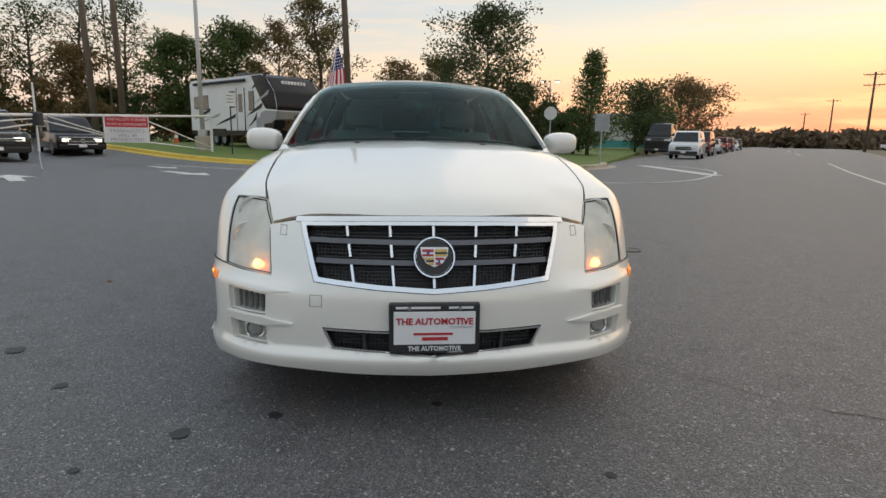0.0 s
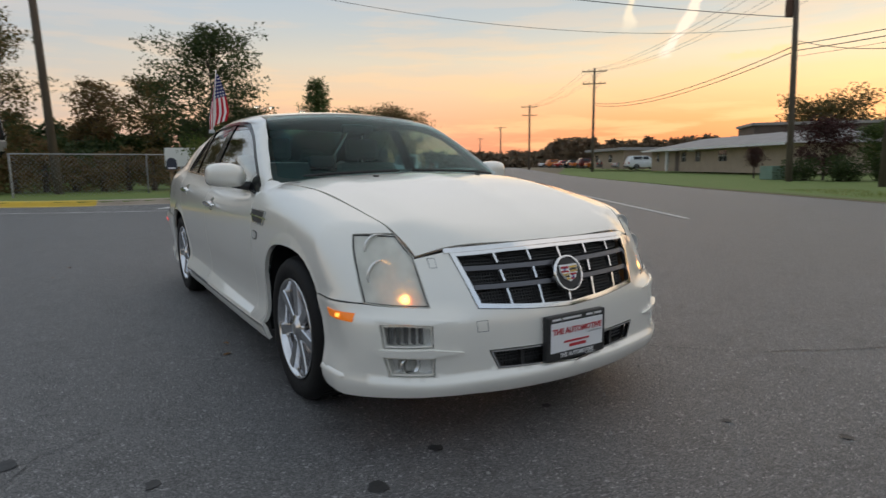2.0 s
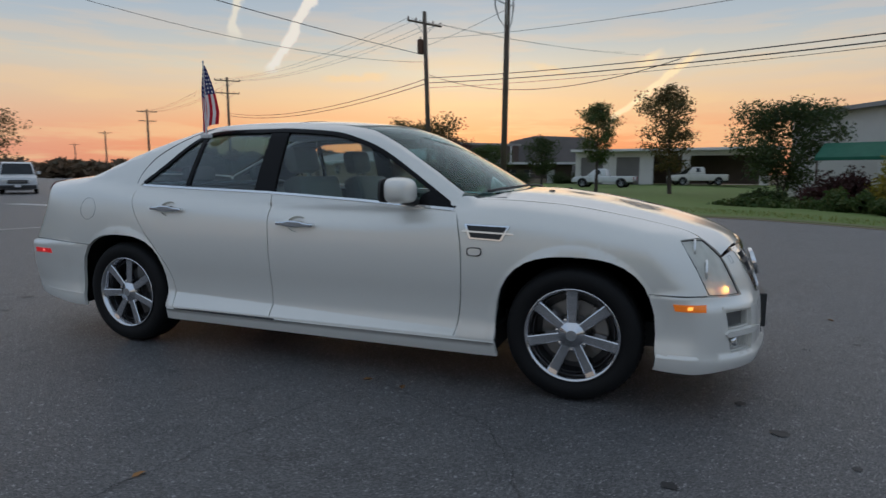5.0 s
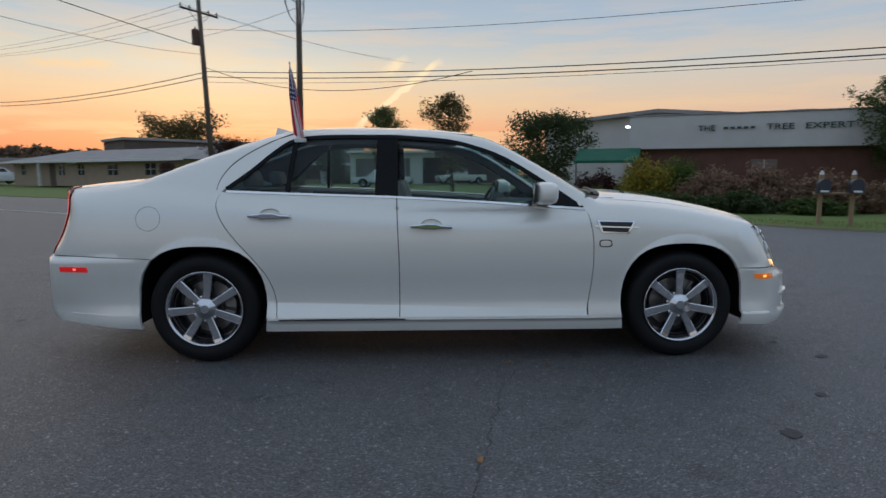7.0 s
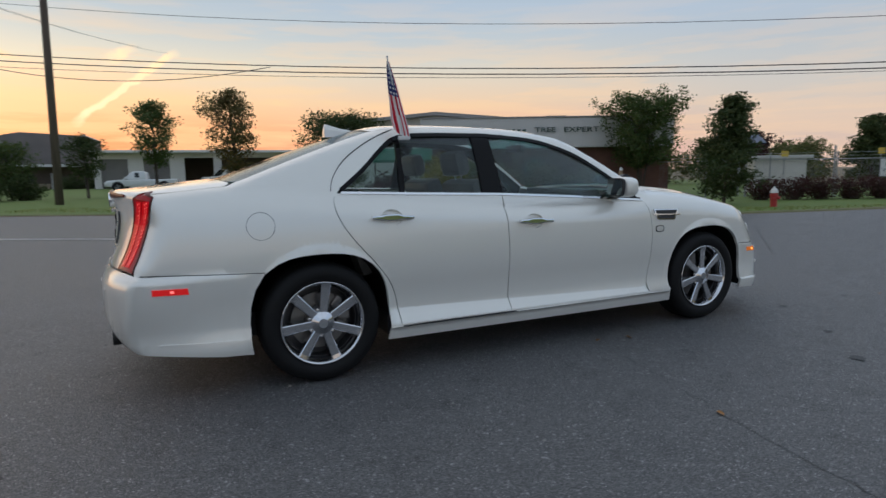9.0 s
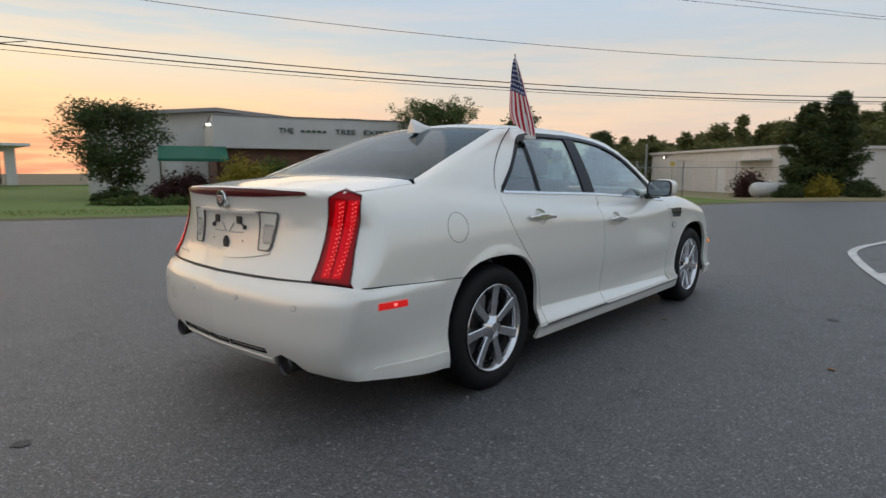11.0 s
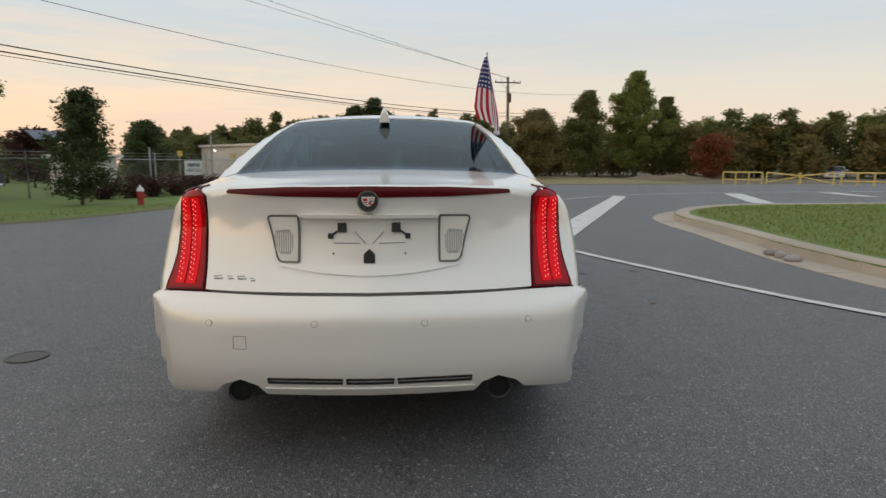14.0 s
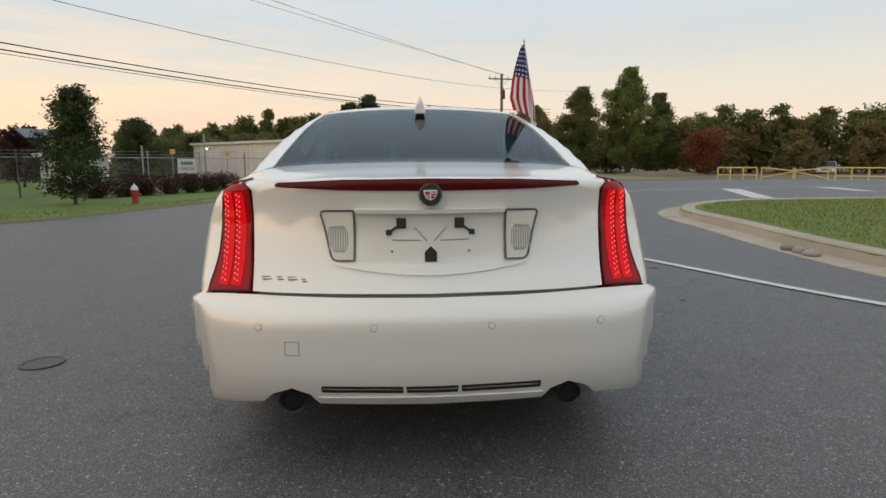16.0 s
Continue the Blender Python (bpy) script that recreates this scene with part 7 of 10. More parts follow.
def shrub(x, y, w, d, h, leaf, seed, label, rz=0.0, leaves=2600, size=0.07, form="mound", group="", z=None):
    """A dense bush on short stems."""
    r = np.random.default_rng(seed)
    label = label if len(label.split()) > 3 else label + " on the lawn"
    t = thing("shrub", x, y, ground_z(x, y) if z is None else z, rz, label, "shrub", group)
    bm = bmesh.new()
    c = []
    for k in range(26):
        a, q = r.uniform(0, 2 * math.pi), math.sqrt(r.random())
        top = h * (1 - 0.55 * q * q) * r.uniform(0.72, 1.0) if form == "mound" else h * r.uniform(0.78, 1.0)
        ex, ey = (w / 2 * q * math.cos(a), d / 2 * q * math.sin(a)) if form == "mound" else (r.uniform(-w / 2, w / 2), r.uniform(-d / 2, d / 2))
        path_tube(bm, [(ex * 0.25, ey * 0.25, -0.05), (ex * 0.7, ey * 0.7, top * 0.5), (ex, ey, top * 0.92)], [0.022, 0.014, 0.005], 4)
        for s in np.linspace(0.25, 1, 6):
            c.append((ex * (0.4 + 0.6 * s) + r.normal(0, 0.06), ey * (0.4 + 0.6 * s) + r.normal(0, 0.06), top * s))
    part("stems", bm, "bark", t)
    me = leaves_mesh("foliage", c, 0.13 * max(h, 0.6), max(8, leaves // len(c)), size, r)
    me.materials.append(M[leaf])
    ob = new("foliage", me)
    ob.parent = t
    return t


def woods(name, crowns, leaf, per, size, seed, label, cone=0.0):
    """Far trees that run together: many crowns and stems as stuff."""
    r = np.random.default_rng(seed)
    c, sp, bm = [], [], bmesh.new()
    for x, y, z, h, w in crowns:
        tube(bm, (x, y, z - 0.3), (x + r.normal(0, 0.2), y, z + h * 0.8), 0.16, 0.05, 5, False)
        pointed = r.random() < cone
        for k in range(64):
            q = r.uniform(0.12, 1)
            a, s = r.uniform(0, 2 * math.pi), r.uniform(0.2, 1)
            rad = w / 2 * math.sin(math.pi * min(q * 0.8 + 0.16, 1)) ** 0.7
            if pointed:
                rad = w * 0.42 * (1 - q) ** 0.75 + 0.15
            c.append((x + rad * s * math.cos(a), y + rad * s * math.sin(a), z + h * q))
            sp.append(0.065 * w)
    t = thing(name, 0, 0, 0, 0, label, "trees", kind="stuff")
    tagged(part("trunk", bm, "bark", t), kind="stuff")
    me = leaves_mesh("crown", c, sp, per, size, r)
    me.materials.append(M[leaf])
    ob = new("crown", me)
    ob.parent = t
    tagged(ob, kind="stuff")
    return t


# western side: trees behind the caravan and along the side street
for i, (x, y, h, w, leaf, form, bare, n, sz, lab) in enumerate((
        (-48, -29.4, 11.5, 6, "leaf_dark", "oval", 0.35, 1300, 0.17, "tall dark pine with a thin crown"), (-49.2, -26.6, 12.5, 5.5, "leaf_dark", "oval", 0.35, 1100, 0.17, "tall dark pine with a thin crown"),
        (-50.7, -23.6, 12.5, 6, "leaf_dark", "oval", 0.3, 1300, 0.17, "tall dark pine with a thin crown"), (-46, -31.5, 9.5, 6, "leaf_turning", "broad", 0.2, 3000, 0.2, "tree with turning brown leaves"),
        (-45.5, -24.5, 7.5, 5, "leaf_autumn", "broad", 0.1, 3000, 0.18, "tree with orange autumn leaves"),
        (-42.9, -16.2, 8.2, 5.2, "leaf_green", "broad", 0.12, 5200, 0.17, "full green tree behind the caravan"), (-44, -12.6, 9.2, 6.2, "leaf_green", "broad", 0.12, 6500, 0.17, "full green tree behind the caravan"),
        (-42.8, -8.8, 9.4, 4.6, "leaf_autumn", "oval", 0.15, 3000, 0.14, "slender tree with thin brown leaves"), (-35.6, -4.6, 9.9, 5.0, "leaf_turning", "oval", 0.12, 4600, 0.13, "slender tall tree with thin grey-green leaves"),
        (-40.6, 0.1, 6.6, 4.0, "leaf_autumn", "broad", 0.1, 2800, 0.14, "small tree with brown leaves"), (-37.5, 3.0, 6.8, 3.8, "leaf_turning", "broad", 0.1, 3000, 0.14, "small tree with turning leaves"),
        (-28.4, 4.6, 8.1, 5.6, "leaf_dark", "oval", 0.14, 6500, 0.12, "tall uneven tree with dark thin foliage"), (-30.5, 7.8, 4.4, 4.0, "leaf_dark", "broad", 0.06, 4200, 0.11, "low dark tree"),
        (-35.3, 13.2, 7.2, 4.4, "leaf_green", "cone", 0.1, 4200, 0.12, "conical tree with thin green foliage"), (-50.6, 23.0, 6.2, 6.5, "leaf_dark", "broad", 0.05, 3800, 0.16, "broad dark green tree"),
        (-62.4, 33.0, 8.0, 8.0, "leaf_autumn", "broad", 0.12, 3600, 0.17, "bare-topped brown autumn tree"), (-58, 28.0, 5.0, 6.5, "leaf_green", "broad", 0.05, 3200, 0.17, "broad green tree"),
        (-76, 42.0, 8.6, 8.0, "leaf_turning", "broad", 0.1, 3000, 0.2, "broad turning tree"))):
    tree(x, y, h, w, leaf, form, 10 + i, bare, n, sz, None, lab)
rr = np.random.default_rng(77)
woods("thicket", [(-47 + rr.normal(0, 2.5), -36 + i * 2.6, 0.3, rr.uniform(3.2, 5.0), 5.0) for i in range(15)] + [(-38 + rr.normal(0, 1.5), -2 + i * 1.9, 0.2, rr.uniform(2.4, 3.6), 3.4) for i in range(9)], "leaf_dark", 34, 0.2, 5, "dark tangled thicket behind the caravan and fence")
woods("autumn_thicket", [(-43 + rr.normal(0, 2), -34 + i * 4.3, 0.3, rr.uniform(2.6, 4.6), 4.2) for i in range(11)], "leaf_autumn", 26, 0.18, 6, "brown autumn undergrowth behind the caravan")
woods("fence_thicket", [(-22.6 - 0.25 * i + rr.normal(0, 0.3), -4.2 + i * 0.95, 0.1, rr.uniform(1.3, 2.1), 1.7) for i in range(12)], "leaf_autumn", 26, 0.075, 7, "brown tangled brush behind the old fence")
tree(-17.6, 2.9, 1.95, 2.2, "leaf_bright", "broad", 60, 0.05, 3600, 0.06, None, "round light green bush beside the mailbox", clump=0.16, stem=0.05, name="shrub")

# north side
tree(-2.5, 33.9, 5.5, 2.6, "leaf_green", "oval", 71, 0.34, 3200, 0.10, 0.0, "young tree with a round green crown")
tree(1.8, 32.3, 6.1, 3.2, "leaf_turning", "oval", 72, 0.22, 4200, 0.10, 0.0, "young tree with thin brown-green crown")
tree(6.5, 26.6, 4.4, 4.0, "leaf_dark", "broad", 73, 0.12, 6800, 0.10, -0.25, "dense dark round tree on the lawn", trunks=2)
tree(-12.2, 34.0, 3.2, 3.2, "leaf_purple", "broad", 74, 0.1, 3600, 0.09, 0.05, "dark red-leaved small tree")
tree(-9.6, 34.6, 2.9, 2.6, "leaf_green", "broad", 75, 0.05, 3000, 0.09, 0.05, "small green tree")
tree(-6.0, 34.3, 3.4, 2.2, "leaf_dark", "oval", 76, 0.3, 2200, 0.09, 0.05, "small dark street tree")
tree(-17.0, 35.5, 1.9, 1.2, "leaf_purple", "broad", 77, 0.35, 900, 0.07, 0.05, "tiny red-leaved tree on the lawn")
for i, (x, y, w) in enumerate(((-12.5, 32.3, 2.2), (-10.4, 32.0, 1.9), (-8.8, 33.6, 1.6))):
    shrub(x, y, w, 1.6, 1.5, "leaf_dark", 80 + i, "dark clipped evergreen bush by the pole", group="bushes by the pole")
for x, y in ((-17.2, 66.4), (-15.2, 66.9), (-10.8, 67.9), (-9.0, 68.3)):
    shrub(x, y, 2.6, 2.0, 1.7, "leaf_dark", int(300 + x), "dark clipped evergreen bush before the office", group="bushes before the office", z=-0.1)
tree(19.5, 18.4, 4.9, 3.6, "leaf_green", "vase", 78, 0.30, 9000, 0.09, -0.3, "crape myrtle with several pale trunks and dark crown", trunks=5, stem=0.10, clump=0.15)
tree(17.8, 12.2, 4.4, 2.5, "leaf_dark", "spire", 79, 0.05, 6800, 0.085, -0.33, "upright dark holly tree with a loose pointed crown", stem=0.07)
tree(30.8, 3.5, 5.0, 2.4, "leaf_dark", "spire", 90, 0.03, 9000, 0.11, -0.2, "dark upright evergreen")
tree(32.5, 2.0, 5.6, 2.7, "leaf_dark", "spire", 91, 0.03, 9000, 0.11, -0.2, "dark upright evergreen")
shrub(29.3, 3.7, 1.6, 1.4, 0.95, "leaf_dark", 92, "low clipped green bush", z=-0.25, leaves=5200)
shrub(30.3, 2.5, 1.6, 1.4, 1.35, "leaf_yellow", 93, "low yellow-green bush", z=-0.25, leaves=4200)
shrub(31.4, 0.9, 1.7, 1.4, 0.95, "leaf_dark", 94, "low clipped green bush", z=-0.25, leaves=5200)
shrub(32.0, 6.2, 1.9, 1.6, 1.7, "leaf_purple", 95, "dark red bush behind the tank", z=-0.3, leaves=4200)
# shrubs before the brick building
fd, fn = np.array((0.910, -0.414)), np.array((-0.414, -0.910))


def lawn(s, out):
    """A place s metres along the building's front and out metres before it."""
    p = np.array((9.97, 24.1)) + fd * s + fn * out
    return float(p[0]), float(p[1])


for s, out, w, d, h, leaf, n, sz, lab in ((-1.4, 1.8, 2.6, 1.6, 1.55, "leaf_purple", 3600, 0.06, "dark red-leaved mounded maple"), (1.0, 3.6, 2.0, 1.8, 2.1, "leaf_yellow", 5200, 0.055, "bright yellow-green conifer bush"),
                                           (2.3, 3.2, 1.5, 1.4, 2.2, "leaf_bright", 4200, 0.055, "tall green conifer bush"), (-3.8, 2.2, 2.2, 1.6, 0.8, "leaf_dark", 2600, 0.06, "low dark evergreen bush"),
                                           (-0.6, 5.2, 2.8, 1.8, 0.85, "leaf_green", 3400, 0.06, "spreading green juniper"), (1.8, 6.2, 3.0, 1.8, 0.75, "leaf_green", 3400, 0.06, "spreading green juniper"), (4.4, 6.2, 3.2, 1.8, 0.8, "leaf_dark", 3400, 0.06, "spreading dark juniper"),
                                           (7.0, 6.0, 2.6, 1.8, 0.6, "leaf_green", 2600, 0.06, "spreading green juniper"), (-3.2, 6.2, 2.6, 1.6, 0.6, "leaf_green", 2600, 0.06, "spreading green juniper")):
    x, y = lawn(s, out)
    shrub(x, y, w, d, h, leaf, int(100 + s * 10), lab, -24.5, n * 2, sz * 1.35, z=-0.28)
for s, out, w, h in ((3.6, 4.4, 2.2, 1.55), (5.4, 4.2, 2.4, 1.6), (7.2, 4.3, 2.2, 1.5), (8.6, 4.6, 1.8, 1.2)):
    x, y = lawn(s, out)
    shrub(x, y, w, 1.8, h, "leaf_tan", int(150 + s * 10), "tall tan ornamental grass gone to seed", -24.5, 11000, 0.075, z=-0.28)
# hedge before the fence
for i in range(7):
    a = np.array((21.6, 13.4)) + (np.array((31.0, 8.6)) - np.array((21.6, 13.4))) * i / 8
    shrub(float(a[0]), float(a[1]), 1.5, 1.0, 0.95, "leaf_purple", 170 + i, "dark red barberry hedge plant", -27, 2200, 0.05, form="box", group="hedge by the fence", z=-0.33)
# eastern woods
east = []
for i in range(54):
    a = radians(16 - i * 1.55 + rr.normal(0, 0.4))
    for d0 in (82, 92):
        d = d0 + rr.normal(0, 3)
        east.append((-4 + d * math.cos(a), d * math.sin(a), -0.3, rr.uniform(5.8, 8.0), rr.uniform(4.4, 6.4)))
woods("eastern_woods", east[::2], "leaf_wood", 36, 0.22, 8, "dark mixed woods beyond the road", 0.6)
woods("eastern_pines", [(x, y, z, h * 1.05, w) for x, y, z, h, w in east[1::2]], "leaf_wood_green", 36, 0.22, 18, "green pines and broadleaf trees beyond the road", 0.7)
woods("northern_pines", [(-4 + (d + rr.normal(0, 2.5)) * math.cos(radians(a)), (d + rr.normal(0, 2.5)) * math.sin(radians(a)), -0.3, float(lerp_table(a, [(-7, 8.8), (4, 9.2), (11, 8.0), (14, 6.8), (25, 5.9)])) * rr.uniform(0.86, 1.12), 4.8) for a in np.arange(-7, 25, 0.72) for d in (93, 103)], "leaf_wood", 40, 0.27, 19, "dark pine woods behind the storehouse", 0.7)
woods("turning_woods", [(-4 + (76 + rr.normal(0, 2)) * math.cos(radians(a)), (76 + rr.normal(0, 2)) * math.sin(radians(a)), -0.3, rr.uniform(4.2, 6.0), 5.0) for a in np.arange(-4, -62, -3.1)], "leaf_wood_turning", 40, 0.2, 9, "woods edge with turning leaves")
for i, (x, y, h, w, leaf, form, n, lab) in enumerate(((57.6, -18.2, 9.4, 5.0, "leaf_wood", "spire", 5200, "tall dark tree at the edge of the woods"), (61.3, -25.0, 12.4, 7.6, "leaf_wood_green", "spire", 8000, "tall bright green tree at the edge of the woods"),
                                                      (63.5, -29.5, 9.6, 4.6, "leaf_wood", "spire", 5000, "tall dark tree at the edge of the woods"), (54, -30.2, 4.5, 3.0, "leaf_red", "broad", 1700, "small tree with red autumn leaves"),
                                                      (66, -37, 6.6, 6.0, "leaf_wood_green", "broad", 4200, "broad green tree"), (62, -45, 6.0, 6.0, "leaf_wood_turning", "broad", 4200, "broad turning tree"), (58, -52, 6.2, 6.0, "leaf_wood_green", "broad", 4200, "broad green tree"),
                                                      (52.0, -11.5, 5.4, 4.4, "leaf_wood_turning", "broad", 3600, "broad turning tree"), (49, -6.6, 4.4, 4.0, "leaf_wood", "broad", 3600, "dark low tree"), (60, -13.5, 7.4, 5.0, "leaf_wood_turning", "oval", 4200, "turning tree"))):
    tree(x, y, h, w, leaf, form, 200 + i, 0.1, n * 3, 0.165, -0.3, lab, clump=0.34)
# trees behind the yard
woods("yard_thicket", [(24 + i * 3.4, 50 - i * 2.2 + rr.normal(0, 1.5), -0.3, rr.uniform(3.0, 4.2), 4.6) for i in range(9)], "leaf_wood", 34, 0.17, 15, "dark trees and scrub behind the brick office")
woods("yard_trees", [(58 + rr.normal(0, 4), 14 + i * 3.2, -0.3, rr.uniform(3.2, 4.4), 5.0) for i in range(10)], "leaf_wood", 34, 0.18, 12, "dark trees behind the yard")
tree(45.5, 22.0, 5.2, 4.2, "leaf_dark", "spire", 221, 0.06, 5200, 0.16, -0.3, "dark conical tree behind the yard")
tree(52, 19.5, 4.2, 4.6, "leaf_wood", "broad", 222, 0.08, 4200, 0.18, -0.3, "round dark tree behind the yard")
tree(36.5, 25.5, 3.8, 3.0, "leaf_purple", "broad", 223, 0.1, 3000, 0.16, -0.3, "small red-leaved tree behind the yard")
tree(-35.0, 84.0, 8.4, 12.0, "leaf_turning", "broad", 224, 0.1, 5200, 0.26, 0.0, "wide tree behind the brown building")
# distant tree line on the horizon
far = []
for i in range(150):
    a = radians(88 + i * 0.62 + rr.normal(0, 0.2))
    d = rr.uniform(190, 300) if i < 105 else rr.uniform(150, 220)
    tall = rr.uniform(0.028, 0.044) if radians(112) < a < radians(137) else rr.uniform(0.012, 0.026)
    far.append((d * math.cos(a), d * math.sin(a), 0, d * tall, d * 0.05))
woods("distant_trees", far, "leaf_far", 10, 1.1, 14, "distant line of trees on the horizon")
grass_tufts("grass_blades", [p for p in inset(np.array(ISLAND[6:50] + [(11.2, -15), (-1.9, -15)]), 0.45)], 26000, 0.06, 31, "short green grass blades on the island")
grass_tufts("grass_blades", strip([(-7, 21.5), (-3, 18.4), (5, 14.4), (10, 12.0), (16, 9.3), (23, 5.4)], 1.4, 1.0), 16000, 0.08, 32, "short green grass blades on the verge", 0.03)


# ---- buildings ----
M["brick"] = shader("red_brown_brick", (0.16, 0.075, 0.052), (0.10, 0.05, 0.04), rough=0.9, scale=2, fine=40, bump=0.3)
M["fascia"] = shader("pale_grey_metal_cladding", (0.62, 0.60, 0.58), (0.52, 0.50, 0.48), rough=0.55, scale=0.8, fine=30, bump=0.1)
M["white_siding"] = shader("white_metal_siding", (0.68, 0.65, 0.61), (0.56, 0.53, 0.50), rough=0.6, scale=0.6, fine=20, bump=0.15)
M["green_canvas"] = shader("green_awning_canvas", (0.015, 0.13, 0.075), (0.010, 0.09, 0.055), rough=0.8, scale=2, fine=60, bump=0.2)
M["sign_green"] = shader("dark_green_letters", (0.03, 0.075, 0.06), (0.025, 0.06, 0.05), rough=0.5, bump=0)
M["tan_brick"] = shader("tan_brick", (0.40, 0.31, 0.23), (0.32, 0.25, 0.19), rough=0.9, scale=1.5, fine=30, bump=0.3)
M["grey_roof"] = shader("grey_roofing", (0.34, 0.32, 0.31), (0.25, 0.24, 0.23), rough=0.85, scale=1, fine=20, bump=0.3)
M["brown_wall"] = shader("brown_cladding", (0.12, 0.085, 0.07), (0.08, 0.06, 0.05), rough=0.8, scale=1, fine=20, bump=0.2)
M["grey_wall"] = shader("weathered_grey_wall", (0.22, 0.20, 0.19), (0.15, 0.14, 0.135), rough=0.85, scale=0.6, fine=14, bump=0.2)
M["white_trim"] = shader("white_trim", (0.72, 0.71, 0.69), (0.62, 0.61, 0.60), rough=0.6, bump=0.1)
M["dark_glass"] = shader("dark_window_glass", (0.03, 0.035, 0.04), (0.05, 0.055, 0.06), rough=0.06, bump=0, spec=0.8)
M["lamp_white"] = glow("lit_lamp_white", (1.0, 0.93, 0.80), 6.0)


def local(x, y, z, rz):
    return pose(x, y, z, 0, 0, rz)


def put(bm, m):
    bm.transform(m)
    return bm


def window_unit(parent, x0, x1, z0, z1, y, panes=2, name="window"):
    """A window in the plane y of a building's own axes, facing -y: frame, sill and panes."""
    w = part(name, box(bmesh.new(), x0, x1, y - 0.02, y + 0.06, z0, z1), "dark_glass", parent)
    for a, b, c, d in ((x0 - 0.06, x0, z0 - 0.05, z1 + 0.06), (x1, x1 + 0.06, z0 - 0.05, z1 + 0.06), (x0, x1, z1, z1 + 0.06), (x0, x1, z0 - 0.05, z0)):
        part("frame", box(bmesh.new(), a, b, y - 0.05, y + 0.02, c, d), "white_trim", w)
    for k in range(1, panes):
        xm = x0 + (x1 - x0) * k / panes
        part("mullion", box(bmesh.new(), xm - 0.02, xm + 0.02, y - 0.04, y, z0, z1), "white_trim", w)
    part("mullion", box(bmesh.new(), x0, x1, y - 0.04, y, (z0 + z1) / 2 - 0.02, (z0 + z1) / 2 + 0.02), "white_trim", w)
    return w


def wall_with_holes(x0, x1, z0, z1, y0, y1, holes):
    """A wall along x with rectangular openings cut through it."""
    bm = bmesh.new()
    xs = sorted({x0, x1, *[h[0] for h in holes], *[h[1] for h in holes]})
    for a, b in zip(xs, xs[1:]):
        zs = [(z0, z1)]
        for h in holes:
            if h[0] <= a + 1e-6 and h[1] >= b - 1e-6:
                zs = [q for lo, hi in zs for q in ((lo, min(hi, h[2])), (max(lo, h[3]), hi)) if q[1] - q[0] > 1e-4]
        for lo, hi in zs:
            box(bm, a, b, y0, y1, lo, hi)
    bmesh.ops.remove_doubles(bm, verts=bm.verts, dist=1e-4)
    return bm


# the tree company's brick office: own x along its front, -y towards the road
dav = new("brick_office")
dav.matrix_world = local(9.97, 24.1, -0.30, -24.5)
tagged(dav, "low brick office with pale fascia and sign lettering", "building")
part("wall", wall_with_holes(0.15, 12.9, 0, 2.62, 0.12, 0.42, [(5.3, 6.4, 0.95, 2.1)]), "brick", dav)
part("side_wall", box(bmesh.new(), 0.15, 0.45, 0.42, 9.0, 0, 2.62), "brick", dav)
part("side_wall", box(bmesh.new(), 12.6, 12.9, 0.42, 9.0, 0, 2.62), "brick", dav)
fas_ = part("fascia", box(bmesh.new(), 0, 13.0, -0.25, 9.0, 2.62, 4.14, 0.02), "fascia", dav, "pale grey metal fascia band")
for i in range(43):
    part("fascia_rib", box(bmesh.new(), 0.16 + i * 0.30, 0.185 + i * 0.30, -0.262, -0.249, 2.64, 4.10), "fascia", fas_)
part("coping", box(bmesh.new(), -0.04, 13.04, -0.30, 9.04, 4.14, 4.20, 0.01), "grey_roof", dav)
part("roof_unit", box(bmesh.new(), 7.2, 8.4, 4.0, 5.0, 4.20, 4.62, 0.03), "brown_wall", dav)
window_unit(dav, 5.3, 6.4, 0.95, 2.1, 0.2)
face_ = Matrix.Translation((0, -0.285, 0)) @ Matrix(((1, 0, 0, 0), (0, 0, -1, 0), (0, 1, 0, 0), (0, 0, 0, 1)))
text_mesh("sign_lettering", "THE", 0.36, 0.025, face_ @ Matrix.Translation((3.39, 3.51, 0)), "sign_green", dav, width=0.70, label="dark green raised letters")
for k in range(5):
    part("sign_mark", box(bmesh.new(), 4.10 + k * 0.27, 4.28 + k * 0.27, -0.31, -0.255, 3.46, 3.56), "sign_green", dav)
text_mesh("sign_lettering", "TREE", 0.36, 0.025, face_ @ Matrix.Translation((6.35, 3.51, 0)), "sign_green", dav, width=1.06, label="dark green raised letters")
text_mesh("sign_lettering", "EXPERT", 0.36, 0.025, face_ @ Matrix.Translation((8.2, 3.51, 0)), "sign_green", dav, width=1.78, label="dark green raised letters")
# awning beside the office
aw = new("awning")
aw.matrix_world = local(9.97, 24.1, -0.30, -24.5)
tagged(aw, "dark green canvas awning over the entrance", "awning")
b = bmesh.new()
prism(b, [(-0.35, 2.20), (-1.75, 1.95), (-1.75, 2.08), (-0.35, 2.68)], -2.35, 0.55, Matrix(((0, 0, 1, 0), (1, 0, 0, 0), (0, 1, 0, 0), (0, 0, 0, 1))))
part("canvas", b, "green_canvas", aw)
for x in (-2.25, 0.45):
    part("post", tube(bmesh.new(), (x, -1.7, 0), (x, -1.7, 1.98), 0.035), "brown_wall", aw)
